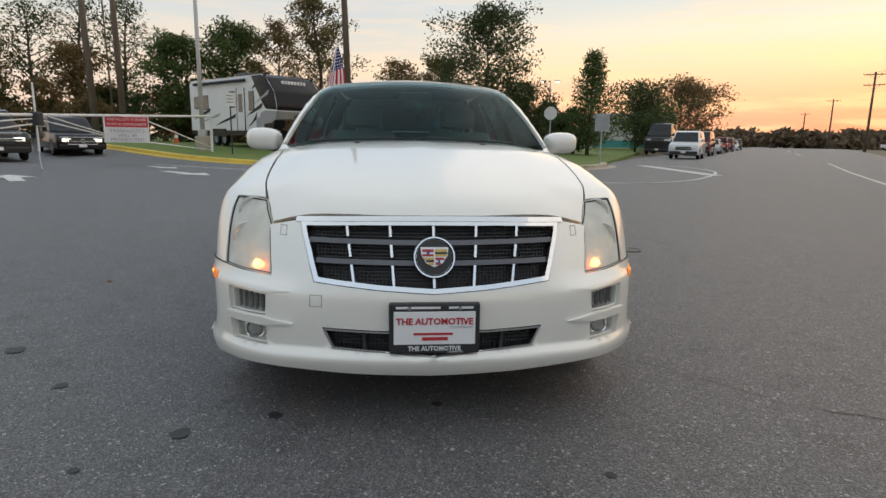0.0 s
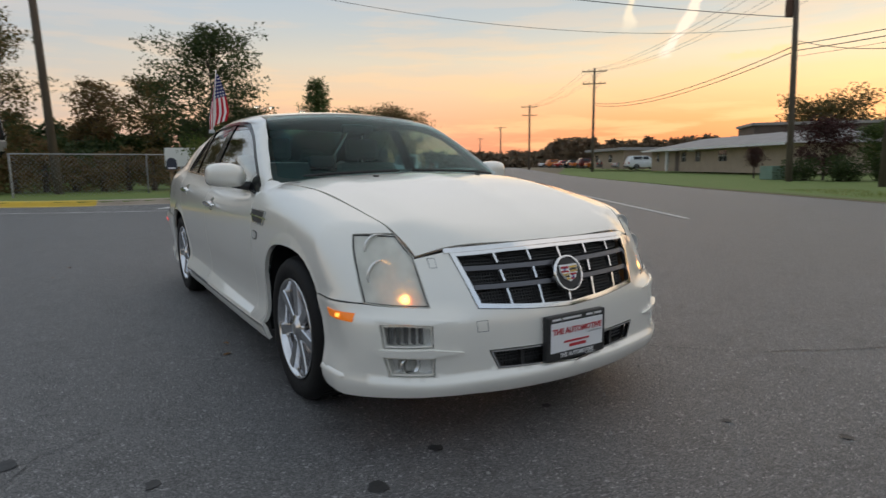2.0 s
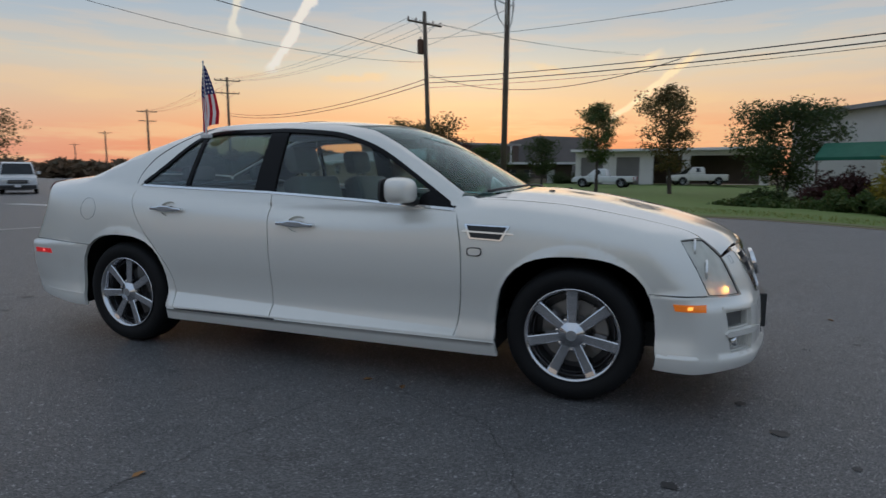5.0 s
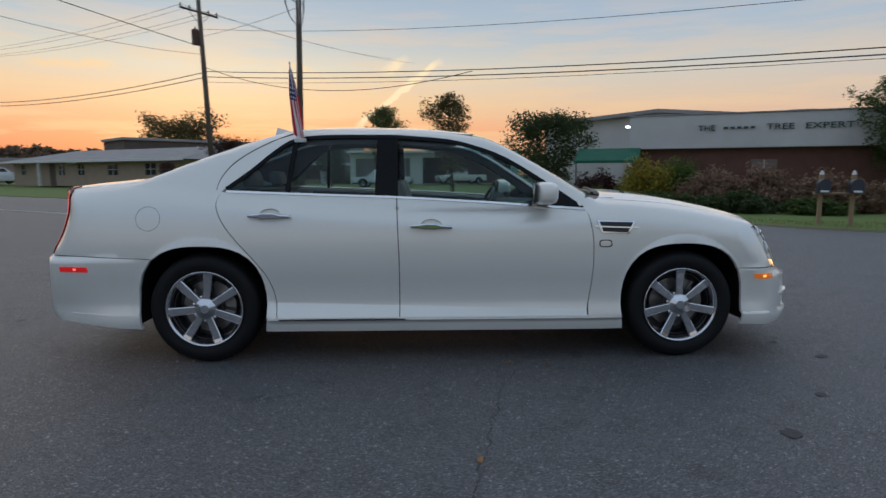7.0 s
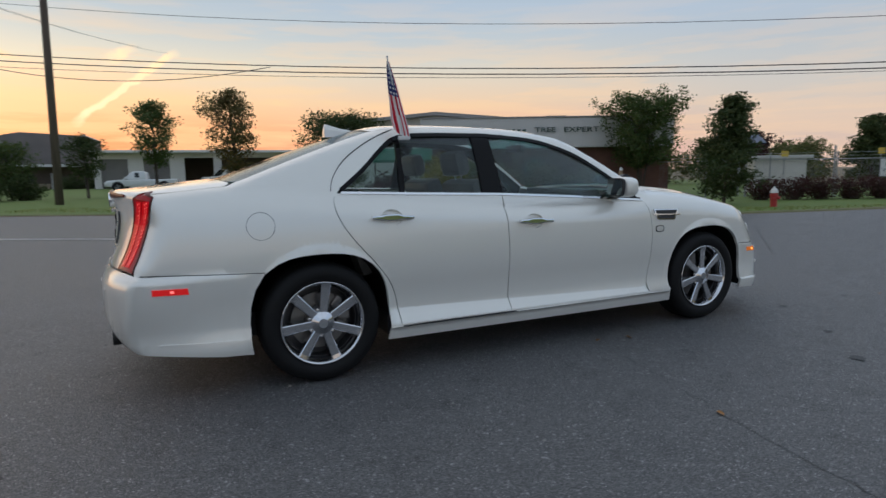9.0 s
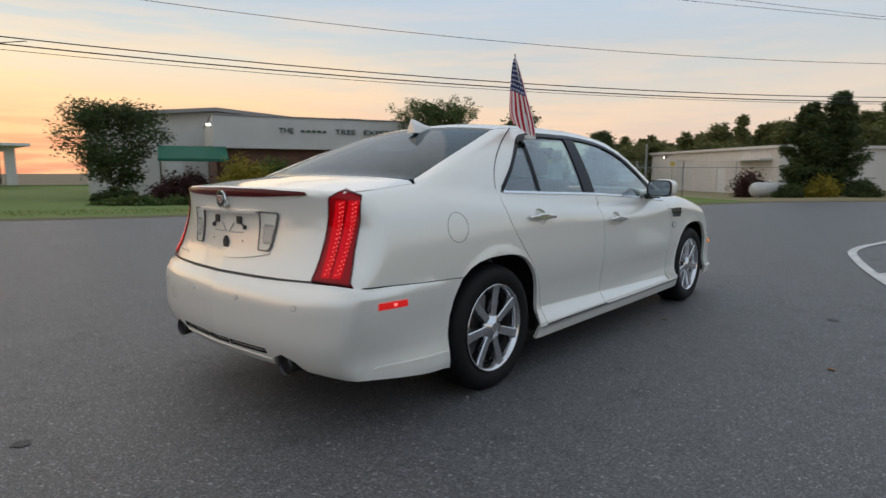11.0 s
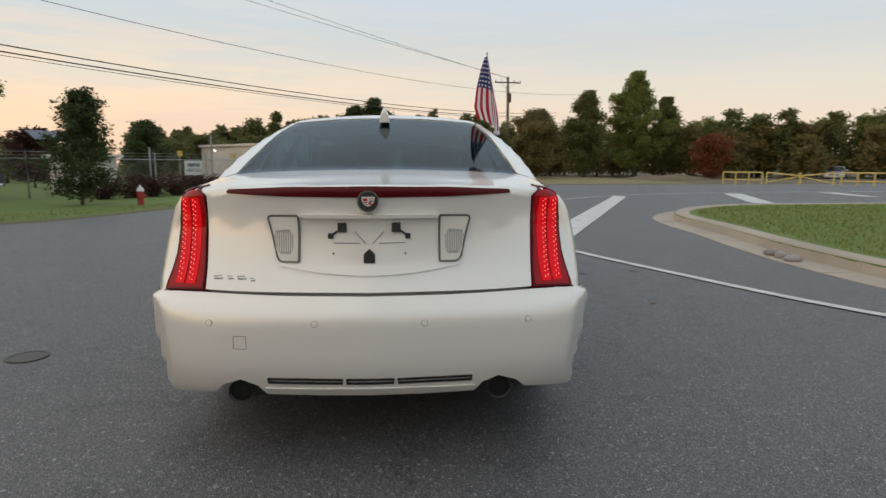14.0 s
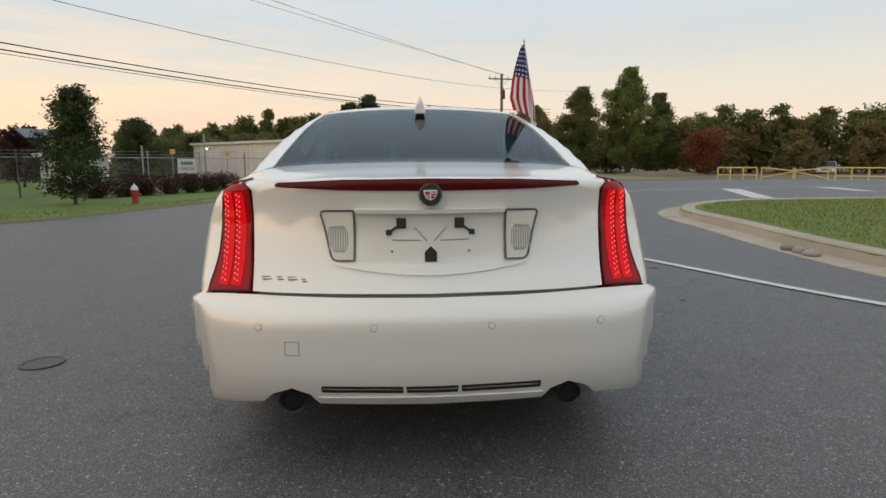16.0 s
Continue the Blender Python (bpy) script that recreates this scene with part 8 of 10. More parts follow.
# the pale metal hall behind
hall = new("metal_hall")
hall.matrix_world = local(9.97, 24.1, -0.30, -24.5)
tagged(hall, "large pale metal hall with a low gable roof", "building")
b = bmesh.new()
prism(b, [(-6.4, 0), (-6.4, 4.70), (0.8, 5.30), (8.2, 4.70), (8.2, 0)], -30, -10.0, Matrix(((1, 0, 0, 0), (0, 0, -1, 0), (0, 1, 0, 0), (0, 0, 0, 1))))
part("wall", b, "white_siding", hall)
b = bmesh.new()
prism(b, [(-6.8, 4.58), (-6.8, 4.82), (0.8, 5.48), (8.6, 4.82), (8.6, 4.58), (0.8, 5.26)], -30.2, -9.4, Matrix(((1, 0, 0, 0), (0, 0, -1, 0), (0, 1, 0, 0), (0, 0, 0, 1))))
part("roof", b, "grey_roof", hall)
for i in range(18):
    part("siding_rib", box(bmesh.new(), -6.3 + i * 0.4, -6.25 + i * 0.4, 9.97, 10.0, 0, 4.65), "white_siding", hall)
part("side_door", box(bmesh.new(), -2.2, -1.25, 9.95, 10.0, 0, 2.05, 0.01), "white_trim", hall)
lampb = part("wall_lamp", box(bmesh.new(), -0.25, -0.01, 0.3, 0.7, 3.70, 3.85, 0.02), "steel", hall)
part("lamp_face", box(bmesh.new(), -0.22, -0.06, 0.28, 0.32, 3.68, 3.78), "lamp_white", lampb)

# tan ranch house
hs = new("ranch_house")
hs.matrix_world = local(-41.0, 55.9, 0.15, -29.9)
tagged(hs, "long low tan brick house with a shallow grey roof", "house")
wins = [(2.0, 2.7), (4.6, 5.3), (8.2, 9.2), (11.2, 12.2), (15.6, 17.0), (20.6, 22.0)]
part("wall", wall_with_holes(0.6, 25.6, 0, 2.3, 0.0, 0.3, [(a, c, 1.0, 1.95) for a, c in wins]), "tan_brick", hs)
part("side_wall", box(bmesh.new(), 25.3, 25.6, 0.3, 9.0, 0, 2.3), "tan_brick", hs)
part("side_wall", box(bmesh.new(), 0.6, 0.9, 0.3, 9.0, 0, 2.3), "tan_brick", hs)
b = bmesh.new()
q = [(-0.2, -0.9, 2.25), (26.4, -0.9, 2.25), (26.4, 9.9, 2.25), (-0.2, 9.9, 2.25), (4.0, 4.5, 3.45), (24.0, 4.5, 3.45)]
v = [b.verts.new(p) for p in q]
for f in ((0, 1, 5, 4), (1, 2, 5), (2, 3, 4, 5), (3, 0, 4), (3, 2, 1, 0)):
    b.faces.new([v[i] for i in f])
rf = part("roof", b, "grey_roof", hs)
part("eave", box(bmesh.new(), -0.2, 26.4, -0.95, -0.85, 2.12, 2.30), "white_trim", hs)
for a, c in wins:
    window_unit(hs, a, c, 1.0, 1.95, 0.06, 2)
part("porch_post", box(bmesh.new(), 6.2, 6.4, -0.8, -0.6, 0, 2.2), "white_trim", hs)
part("door", box(bmesh.new(), 6.8, 7.75, -0.03, 0.0, 0, 2.05, 0.01), "brown_wall", hs)
part("wall_plaque", box(bmesh.new(), 9.6, 11.0, -0.04, 0.0, 1.98, 2.22), "white_trim", hs)
# smaller house further along
h2 = new("ranch_house")
h2.matrix_world = local(-60, 66.5, 0.3, -29.9)
tagged(h2, "smaller tan house with a pale flat roof", "house")
part("wall", wall_with_holes(0, 14, 0, 2.4, 0, 0.3, [(2, 3.4, 0.9, 1.9), (8, 9.4, 0.9, 1.9)]), "tan_brick", h2)
part("roof", box(bmesh.new(), -0.6, 14.6, -0.8, 8, 2.4, 2.75, 0.03), "grey_roof", h2)
window_unit(h2, 2, 3.4, 0.9, 1.9, 0.06)
window_unit(h2, 8, 9.4, 0.9, 1.9, 0.06)
part("side_wall", box(bmesh.new(), 13.7, 14.0, 0.3, 7.5, 0, 2.4), "tan_brick", h2)

# brown flat-roofed works building
bw = new("works_building")
bw.matrix_world = local(-35.4, 67.5, 0.1, 43) @ Matrix.Diagonal((1.5, 1.0, 1.06, 1))
tagged(bw, "brown flat-roofed works building with pale trim", "building")
part("wall", wall_with_holes(0, 14.5, 0, 4.9, 0, 0.3, [(5.0, 8.2, 3.3, 4.5), (10.6, 12.2, 3.3, 4.5)]), "brown_wall", bw)
part("side_wall", box(bmesh.new(), 0, 0.3, 0.3, 8, 0, 4.9), "brown_wall", bw)
part("roof_edge", box(bmesh.new(), -0.2, 14.7, -0.25, 8, 4.9, 5.2, 0.02), "grey_roof", bw)
window_unit(bw, 5.0, 8.2, 3.3, 4.5, 0.06, 4)
window_unit(bw, 10.6, 12.2, 3.3, 4.5, 0.06, 2)
part("downpipe", tube(bmesh.new(), (13.6, -0.1, 0), (13.6, -0.1, 4.9), 0.08), "white_trim", bw)
# grey block and the front office under a canopy
gb = new("grey_block")
gb.matrix_world = local(-22.9, 89.6, 0, -3) @ Matrix.Diagonal((1.44, 1.0, 1.18, 1))
tagged(gb, "windowless grey rendered block with a flat roof", "building")
b = bmesh.new()
prism(b, [(0, 0), (0, 5.4), (3.0, 6.1), (8.0, 5.75), (8.0, 0)], -16, 0.0, Matrix(((1, 0, 0, 0), (0, 0, -1, 0), (0, 1, 0, 0), (0, 0, 0, 1))))
part("wall", b, "grey_wall", gb)
part("coping", box(bmesh.new(), 7.9, 8.1, -0.05, 16, 5.72, 5.85), "white_trim", gb)
of = new("front_office")
of.matrix_world = local(-19.2, 69.0, -0.1, 13.7) @ Matrix.Diagonal((1.02, 1.0, 0.82, 1))
tagged(of, "low dark office under a flat pale canopy", "building")
part("wall", wall_with_holes(0.4, 9.4, 0, 3.0, 0, 0.3, [(1.2, 2.6, 1.0, 2.2), (3.6, 5.0, 1.0, 2.2), (6.4, 7.3, 0.0, 2.2)]), "brown_wall", of)
part("base_course", box(bmesh.new(), 0.35, 6.3, -0.06, 0.0, 0, 0.85), "tan_brick", of)
part("canopy", box(bmesh.new(), -0.6, 10.2, -1.6, 6, 3.0, 3.32, 0.02), "white_trim", of)
window_unit(of, 1.2, 2.6, 1.0, 2.2, 0.06, 2)
window_unit(of, 3.6, 5.0, 1.0, 2.2, 0.06, 2)
part("door", box(bmesh.new(), 6.4, 7.3, 0.05, 0.12, 0, 2.2), "white_trim", of)
for x in (-0.4, 10.0):
    part("canopy_post", box(bmesh.new(), x - 0.06, x + 0.06, -1.5, -1.38, 0, 3.0), "white_trim", of)
# garage row with overhead doors and an open bay
gr = new("garage_building")
gr.matrix_world = local(-8.2, 63.0, 0.05, -3)
tagged(gr, "white garage row with overhead doors and an open bay", "building")
part("wall", wall_with_holes(0, 19, 0, 3.5, 0, 0.4, [(0.6, 3.0, 0, 2.9), (4.4, 6.8, 0, 2.9), (8.2, 11.0, 0, 3.0), (11.8, 18.2, 0, 3.0)]), "white_siding", gr)
part("roof_edge", box(bmesh.new(), -0.3, 20, -1.2, 8, 3.5, 3.75, 0.02), "white_trim", gr)
for a, c in ((0.6, 3.0), (4.4, 6.8)):
    d = part("overhead_door", box(bmesh.new(), a, c, 0.18, 0.26, 0, 2.9), "grey_wall", gr)
    for k in range(5):
        part("door_panel", box(bmesh.new(), a + 0.04, c - 0.04, 0.14, 0.18, 0.06 + k * 0.57, 0.56 + k * 0.57), "grey_wall", d)
part("back_wall", box(bmesh.new(), 0, 19, 7.6, 7.9, 0, 3.5), "brown_wall", gr)
# pale shed of the vehicle yard, and the long white store behind
sh = new("yard_shed")
sh.matrix_world = local(27.8, 18.4, -0.33, -40)
tagged(sh, "small cream shed with a pale metal roof", "shed")
part("wall", box(bmesh.new(), 0, 2.6, 0, 2.2, 0, 1.95, 0.01), "white_siding", sh)
for k in range(7):
    part("weatherboard", box(bmesh.new(), -0.01, 2.61, -0.025, 0.0, 0.05 + k * 0.27, 0.28 + k * 0.27), "white_siding", sh)
part("roof", box(bmesh.new(), -0.25, 2.85, -0.3, 2.5, 1.95, 2.12, 0.02), "fascia", sh)
st = new("white_store")
st.matrix_world = local(50.4, 19.2, -0.40, -128)
tagged(st, "long white metal storehouse behind the yard fence", "building")
part("wall", wall_with_holes(0, 16, 0, 3.25, 0, 0.2, [(4.0, 6.4, 0, 2.7), (9.5, 10.6, 0, 2.1)]), "white_siding", st)
for x0 in (0, 15.8):
    part("gable_wall", box(bmesh.new(), x0, x0 + 0.2, 0.2, 9.2, 0, 3.25), "white_siding", st)
part("wall", box(bmesh.new(), 0.2, 15.8, 9.0, 9.2, 0, 3.25), "white_siding", st)
part("roof", box(bmesh.new(), -0.15, 16.2, -0.2, 9.4, 3.25, 3.45, 0.02), "fascia", st)
part("canopy", box(bmesh.new(), 12.2, 15.4, -1.0, 0.0, 2.45, 2.6, 0.02), "fascia", st)
for k in range(32):
    part("siding_rib", box(bmesh.new(), 0.25 + k * 0.5, 0.30 + k * 0.5, -0.03, 0.0, 0, 3.2), "white_siding", st) if not (3.9 < 0.25 + k * 0.5 < 6.5 or 9.2 < 0.25 + k * 0.5 < 10.8) else None
part("roller_door", box(bmesh.new(), 4.0, 6.4, 0.06, 0.12, 0, 2.7), "fascia", st)
part("door", box(bmesh.new(), 9.5, 10.6, 0.06, 0.12, 0, 2.1), "white_trim", st)
lampb = part("wall_lamp", box(bmesh.new(), 2.4, 2.6, -0.3, 0.0, 2.9, 3.02), "steel", st)
part("lamp_face", box(bmesh.new(), 2.42, 2.58, -0.31, -0.28, 2.88, 2.98), "lamp_white", lampb)
# teal and white shop beyond the western trees
tw = new("roadside_shop")
tw.matrix_world = local(-70, 24.0, 0.3, 62)
tagged(tw, "white shop with a teal base beyond the trees", "building")
M["teal"] = shader("teal_paint", (0.06, 0.30, 0.28), (0.05, 0.24, 0.22), rough=0.7, bump=0.1)
part("wall", box(bmesh.new(), 0, 11, 0, 7, 0.9, 4.2, 0.02), "fascia", tw)
part("base_wall", box(bmesh.new(), 0.02, 10.98, 0.02, 6.98, 0, 0.9), "teal", tw)


# ---- poles, wires, signs, fences ----
M["lamp_grey"] = shader("grey_painted_pole", (0.50, 0.49, 0.47), (0.42, 0.41, 0.40), rough=0.6, bump=0.1)
M["ceramic"] = shader("brown_insulator", (0.10, 0.05, 0.04), rough=0.3, bump=0)
M["sign_white"] = shader("white_sign_panel", (0.74, 0.74, 0.73), (0.66, 0.66, 0.65), rough=0.5, bump=0.05)
M["sign_red"] = shader("red_sign_panel", (0.55, 0.04, 0.04), (0.48, 0.03, 0.035), rough=0.5, bump=0.05)
M["hydrant_red"] = shader("red_hydrant_paint", (0.42, 0.03, 0.03), (0.30, 0.025, 0.02), rough=0.5, scale=6, bump=0.2)
M["hydrant_white"] = shader("white_hydrant_paint", (0.70, 0.70, 0.68), (0.58, 0.57, 0.55), rough=0.5, scale=6, bump=0.2)
M["pine"] = shader("raw_timber", (0.36, 0.25, 0.15), (0.26, 0.18, 0.11), rough=0.85, scale=3, fine=30, bump=0.3, stretch=(3, 3, 0.5))
M["cone_orange"] = shader("orange_cone", (0.75, 0.14, 0.03), rough=0.6, bump=0)
M["gate_yellow"] = shader("yellow_gate_paint", (0.62, 0.50, 0.16), (0.50, 0.40, 0.14), rough=0.6, bump=0.1)
M["box_green"] = shader("green_utility_box", (0.20, 0.30, 0.24), (0.16, 0.24, 0.19), rough=0.6, bump=0.1)
M["brown_rust"] = shader("rusty_steel", (0.13, 0.065, 0.04), (0.08, 0.045, 0.03), rough=0.8, bump=0.2)
M["solar"] = shader("solar_cells", (0.02, 0.03, 0.07), (0.03, 0.04, 0.09), rough=0.1, bump=0, spec=0.8)


def utility_pole(x, y, h, r, z=0.0, arm=None, arm_az=0.0, lean=(0, 0), can=None, second=None, label="weathered wooden utility pole"):
    t = thing("utility_pole", x, y, z, 0, label, "utility pole", "utility poles")
    part("pole", path_tube(bmesh.new(), [(0, 0, -0.5), (lean[0] * 0.5, lean[1] * 0.5, h * 0.5), (lean[0], lean[1], h)], [r, r * 0.85, r * 0.68], 10), "wood_pole", t, smooth=True)
    d = Vector((math.cos(radians(arm_az)), math.sin(radians(arm_az)), 0))
    for zz, ln in ((arm or []),) if arm and not isinstance(arm[0], tuple) else (arm or []):
        c = Vector((lean[0] * zz / h, lean[1] * zz / h, zz))
        a = part("crossarm", tube(bmesh.new(), c - d * ln / 2, c + d * ln / 2, 0.065, n=4), "wood_pole", t)
        for k in (-0.48, -0.25, 0.25, 0.48):
            p = c + d * ln * k
            part("insulator", lathe(bmesh.new(), [(0.0, 0.05), (0.03, 0.05), (0.05, 0.12), (0.035, 0.15), (0.05, 0.19), (0.03, 0.24), (0, 0.25)], 8, Matrix.Translation(p)), "ceramic", a)
        for k in (-0.3, 0.3):
            part("brace", tube(bmesh.new(), c + d * ln * k, c - Vector((0, 0, 0.7)), 0.02, n=4), "steel", a)
    if can:
        q = Vector((lean[0] * can / h, lean[1] * can / h, can)) + Vector((-0.30, -0.08, 0))
        part("transformer", lathe(bmesh.new(), [(0.0, -0.42), (0.19, -0.42), (0.20, -0.38), (0.20, 0.36), (0.17, 0.42), (0.05, 0.45), (0.04, 0.58), (0, 0.6)], 18, Matrix.Translation(q)), "brown_rust", t, "rusty brown transformer can", smooth=False)
    return t


utility_pole(-12.3, 30.6, 11.0, 0.17, 0.05, [(10.3, 2.6)], 60, (-0.5, 0.35), can=8.9)
pb = utility_pole(-6.3, 26.0, 12.5, 0.17, 0.0, None, 0, (0.25, -0.3), label="tall wooden utility pole with cable risers")
for k in range(3):
    a = radians(80 + k * 100)
    q = Vector((0.2, -0.24, 9.3 + 0.15 * k))
    e = q + Vector((0.65 * math.cos(a), 0.65 * math.sin(a), 0.35))
    part("riser", path_tube(bmesh.new(), [q + Vector((0, 0, -1.2)), q + Vector((0.45 * math.cos(a), 0.45 * math.sin(a), -0.6)), e + Vector((0, 0, -0.3)), e, e + Vector((0, 0, 0.5))], [0.03, 0.03, 0.045, 0.05, 0.03], 6), "lamp_grey", pb)
    part("riser_arm", tube(bmesh.new(), q, e, 0.03, n=4), "steel", pb)
utility_pole(-49.5, 55.5, 12.8, 0.19, 0.1, [(12.4, 3.0), (10.9, 2.8)], 45)
utility_pole(-85.3, 76.0, 12.4, 0.22, 0.1, [(12.0, 3.2), (10.4, 2.8)], 45)
utility_pole(-140, 112, 12.5, 0.24, 0.1, [(12.0, 3.2)], 45)
utility_pole(-205, 152, 12.5, 0.26, 0.1, [(12.0, 3.2)], 45)
utility_pole(52.9, -9.3, 10.0, 0.17, -0.3, [(9.5, 2.6)], 100, (0.6, 0.0), can=8.0)
utility_pole(-22.0, -1.9, 12.5, 0.15, 0.05, None, 0, (0.5, -0.4), label="tall slender wooden pole on the grass")
utility_pole(-37.0, -19.6, 13.5, 0.24, 0.4, None, 0, (-1.3, -1.0), label="leaning wooden pole behind the cars")
utility_pole(-36.5, -17.6, 13.5, 0.22, 0.4, None, 0, (-0.3, -0.3), label="leaning wooden pole behind the cars")
utility_pole(-37.6, -18.7, 13.0, 0.07, 0.4, None, 0, (-0.9, -0.6), label="thin steel guy pole behind the cars")


def wire(a, b, sag, r=0.013):
    a, b = Vector(a), Vector(b)
    pts = [a + (b - a) * t - Vector((0, 0, 4 * sag * t * (1 - t))) for t in np.linspace(0, 1, 26)]
    ob = mesh_object("overhead_wire", path_tube(bmesh.new(), pts, r, 5), "wire")
    tagged(ob, "thin black overhead cable between poles", "cable", "overhead wires")


wire((-12.6, 30.8, 7.05), (53.0, -14.0, 6.3), 2.0, 0.020)
wire((-12.6, 30.8, 6.75), (53.0, -14.0, 6.0), 1.9, 0.022)
wire((-12.6, 30.8, 6.45), (53.0, -14.0, 5.8), 1.75, 0.010)
wire((-12.6, 30.8, 9.4), (46, -14, 7.2), 2.5, 0.010)
for dz in (0.0, 0.28):
    wire((-12.6, 30.8, 7.0 - dz), (-49.5, 55.5, 8.6 - dz), 1.0, 0.024)
for k in (-1.2, -0.6, 0.6, 1.2):
    wire((-12.8 + k * 0.5, 30.9 + k * 0.86, 10.5), (-49.5 + k * 0.6, 55.5 + k * 0.9, 12.6), 0.9, 0.010)
    wire((-49.5 + k * 0.6, 55.5 + k * 0.9, 12.6), (-85.3 + k * 0.6, 76 + k * 0.8, 12.2), 0.9, 0.012)
for k in (-1.2, 1.2):
    wire((-12.8 + k * 0.5, 30.9 + k * 0.86, 10.5), (-2.0 + k, 62 + k, 13.5), 0.4, 0.010)
wire((-12.6, 30.8, 8.4), (-29.0, -24.0, 12.5), 1.2, 0.02)
wire((-12.6, 30.8, 8.0), (-21.6, -2.5, 9.4), 1.6, 0.010)
wire((-12.6, 30.8, 9.0), (-6.1, 25.8, 9.3), 0.1, 0.010)
wire((-12.6, 30.8, 7.3), (2.0, 20.8, 5.44), 1.05, 0.016)
wire((53.4, -9.2, 9.6), (6, 40, 17.0), 0.6, 0.014)
wire((53.4, -9.5, 9.6), (10, 52, 20.0), 0.6, 0.014)

# lamp post with its concrete base
lp = thing("lamp_post", -25.2, -9.2, ground_z(-25.2, -9.2) + 0.12, 0, "tall pale grey steel lamp post on a concrete base", "lamp post")
part("base", lathe(bmesh.new(), [(0.0, -0.2), (0.36, -0.2), (0.36, 0.62), (0.33, 0.66), (0, 0.66)], 20), "concrete", lp)
part("base_plate", box(bmesh.new(), -0.18, 0.18, -0.18, 0.18, 0.66, 0.95, 0.03), "lamp_grey", lp)
part("post", tube(bmesh.new(), (0, 0, 0.66), (0, 0, 8.5), 0.11, 0.08, 12), "lamp_grey", lp, smooth=True)
l2 = thing("street_lamp", -34.5, -26.0, 0.4, 0, "grey steel street lamp with a flat head", "street lamp")
part("post", tube(bmesh.new(), (0, 0, 0), (0, 0, 7.6), 0.10, 0.07, 10), "lamp_grey", l2)
part("head", box(bmesh.new(), -0.3, 0.3, -0.55, 0.3, 7.6, 7.8, 0.05), "lamp_grey", l2)
for x, y in ((-63, 17.8), (-66, 24)):
    l3 = thing("street_lamp", x, y, 0.2, 0, "tall parking lot lamp with lit heads", "street lamp")
    part("post", tube(bmesh.new(), (0, 0, 0), (0, 0, 7.4), 0.10, 0.08, 8), "lamp_grey", l3)
    for s in (-1, 1):
        hd_ = part("head", box(bmesh.new(), -0.2, 0.2, s * 0.8 - 0.3, s * 0.8 + 0.3, 7.4, 7.55, 0.03), "lamp_grey", l3)
        part("lamp_face", box(bmesh.new(), -0.15, 0.15, s * 0.8 - 0.22, s * 0.8 + 0.22, 7.37, 7.41), "lamp_white", hd_)


def sign_post(x, y, h, w, hh, face_az, material, label, octagon=False, post="steel", back=None):
    """A sign on a post; face_az is where its face looks."""
    t = thing("road_sign", x, y, ground_z(x, y) + 0.1, face_az + 90, label, "road sign")
    part("post", box(bmesh.new(), -0.03, 0.03, 0.0, 0.05, -0.2, h), post, t)
    if octagon:
        r = w / 2
        poly = [(r * math.cos(radians(22.5 + 45 * k)), r * math.sin(radians(22.5 + 45 * k)) + h - r) for k in range(8)]
    else:
        poly = [(-w / 2, h - hh), (w / 2, h - hh), (w / 2, h), (-w / 2, h)]
    part("panel", prism(bmesh.new(), poly, 0.0, 0.012, Matrix(((1, 0, 0, 0), (0, 0, -1, 0), (0, 1, 0, 0), (0, 0, 0, 1)))), material, t)
    return t


sign_post(-21.0, 9.0, 2.15, 0.62, 0.75, 150, "steel", "grey back of a road sign on a steel post")
sign_post(-27.0, 8.3, 2.75, 0.72, 0.72, -25, "white_trim", "pale back of an octagonal stop sign", True)
sg = sign_post(-23.1, -7.3, 2.7, 0.42, 0.58, 20, "sign_white", "small white parking sign on a dark post", post="black_plastic")
for k in range(3):
    part("print_line", box(bmesh.new(), -0.15, 0.15, -0.016, -0.013, 2.55 - k * 0.14, 2.60 - k * 0.14), "grey_ink", sg)
wsn = sign_post(-21.0, 2.2, 1.75, 1.15, 0.72, 0, "sign_white", "blank white notice board on posts")

# barrier boom with the warning sign
bar = thing("barrier_gate", 0, 0, 0.0, 0, "white tubular barrier gate across the lot entrance", "gate")
END, LATCH = Vector((-24.2, -8.5, 1.9)), Vector((-14.6, -10.8, 1.56))


def on_bar(k, dz=0.0):
    """A place along the top rail, k from its far end to the latch and past it."""
    return END + (LATCH - END) * k + Vector((0, 0, dz))


for a, c, r in ((END, on_bar(1.5), 0.045), (Vector((-24.2, -8.5, -0.05)), END, 0.065), (on_bar(1, -1.1), on_bar(1, 0.95), 0.03), (on_bar(0.54), on_bar(0.02, -1.38), 0.028), (on_bar(0.54, -0.92), on_bar(0.02, -1.52), 0.028),
                (on_bar(0.54), on_bar(0.54, -0.92), 0.028), (on_bar(0.71), on_bar(0.71, -0.92), 0.028), (on_bar(0.71, -0.68), on_bar(1, -0.12), 0.022), (on_bar(0.71, -0.62), on_bar(0.95, -0.05), 0.02), (on_bar(1, -0.25), on_bar(1.5, -0.75), 0.022), (on_bar(1, -0.10), on_bar(1.5, -0.40), 0.022)):
    part("rail", tube(bmesh.new(), a, c, r, n=8), "white_trim", bar)
rope = [(-14.6, -10.8, 0.5), (-14.4, -10.7, 0.3), (-13.9, -10.4, 0.12), (-13.4, -10.1, -0.01)]
part("chain", path_tube(bmesh.new(), rope, 0.02, 5), "steel", bar)
part("latch", box(bmesh.new(), -14.75, -14.45, -10.95, -10.65, 1.25, 1.65, 0.04), "black_plastic", bar)
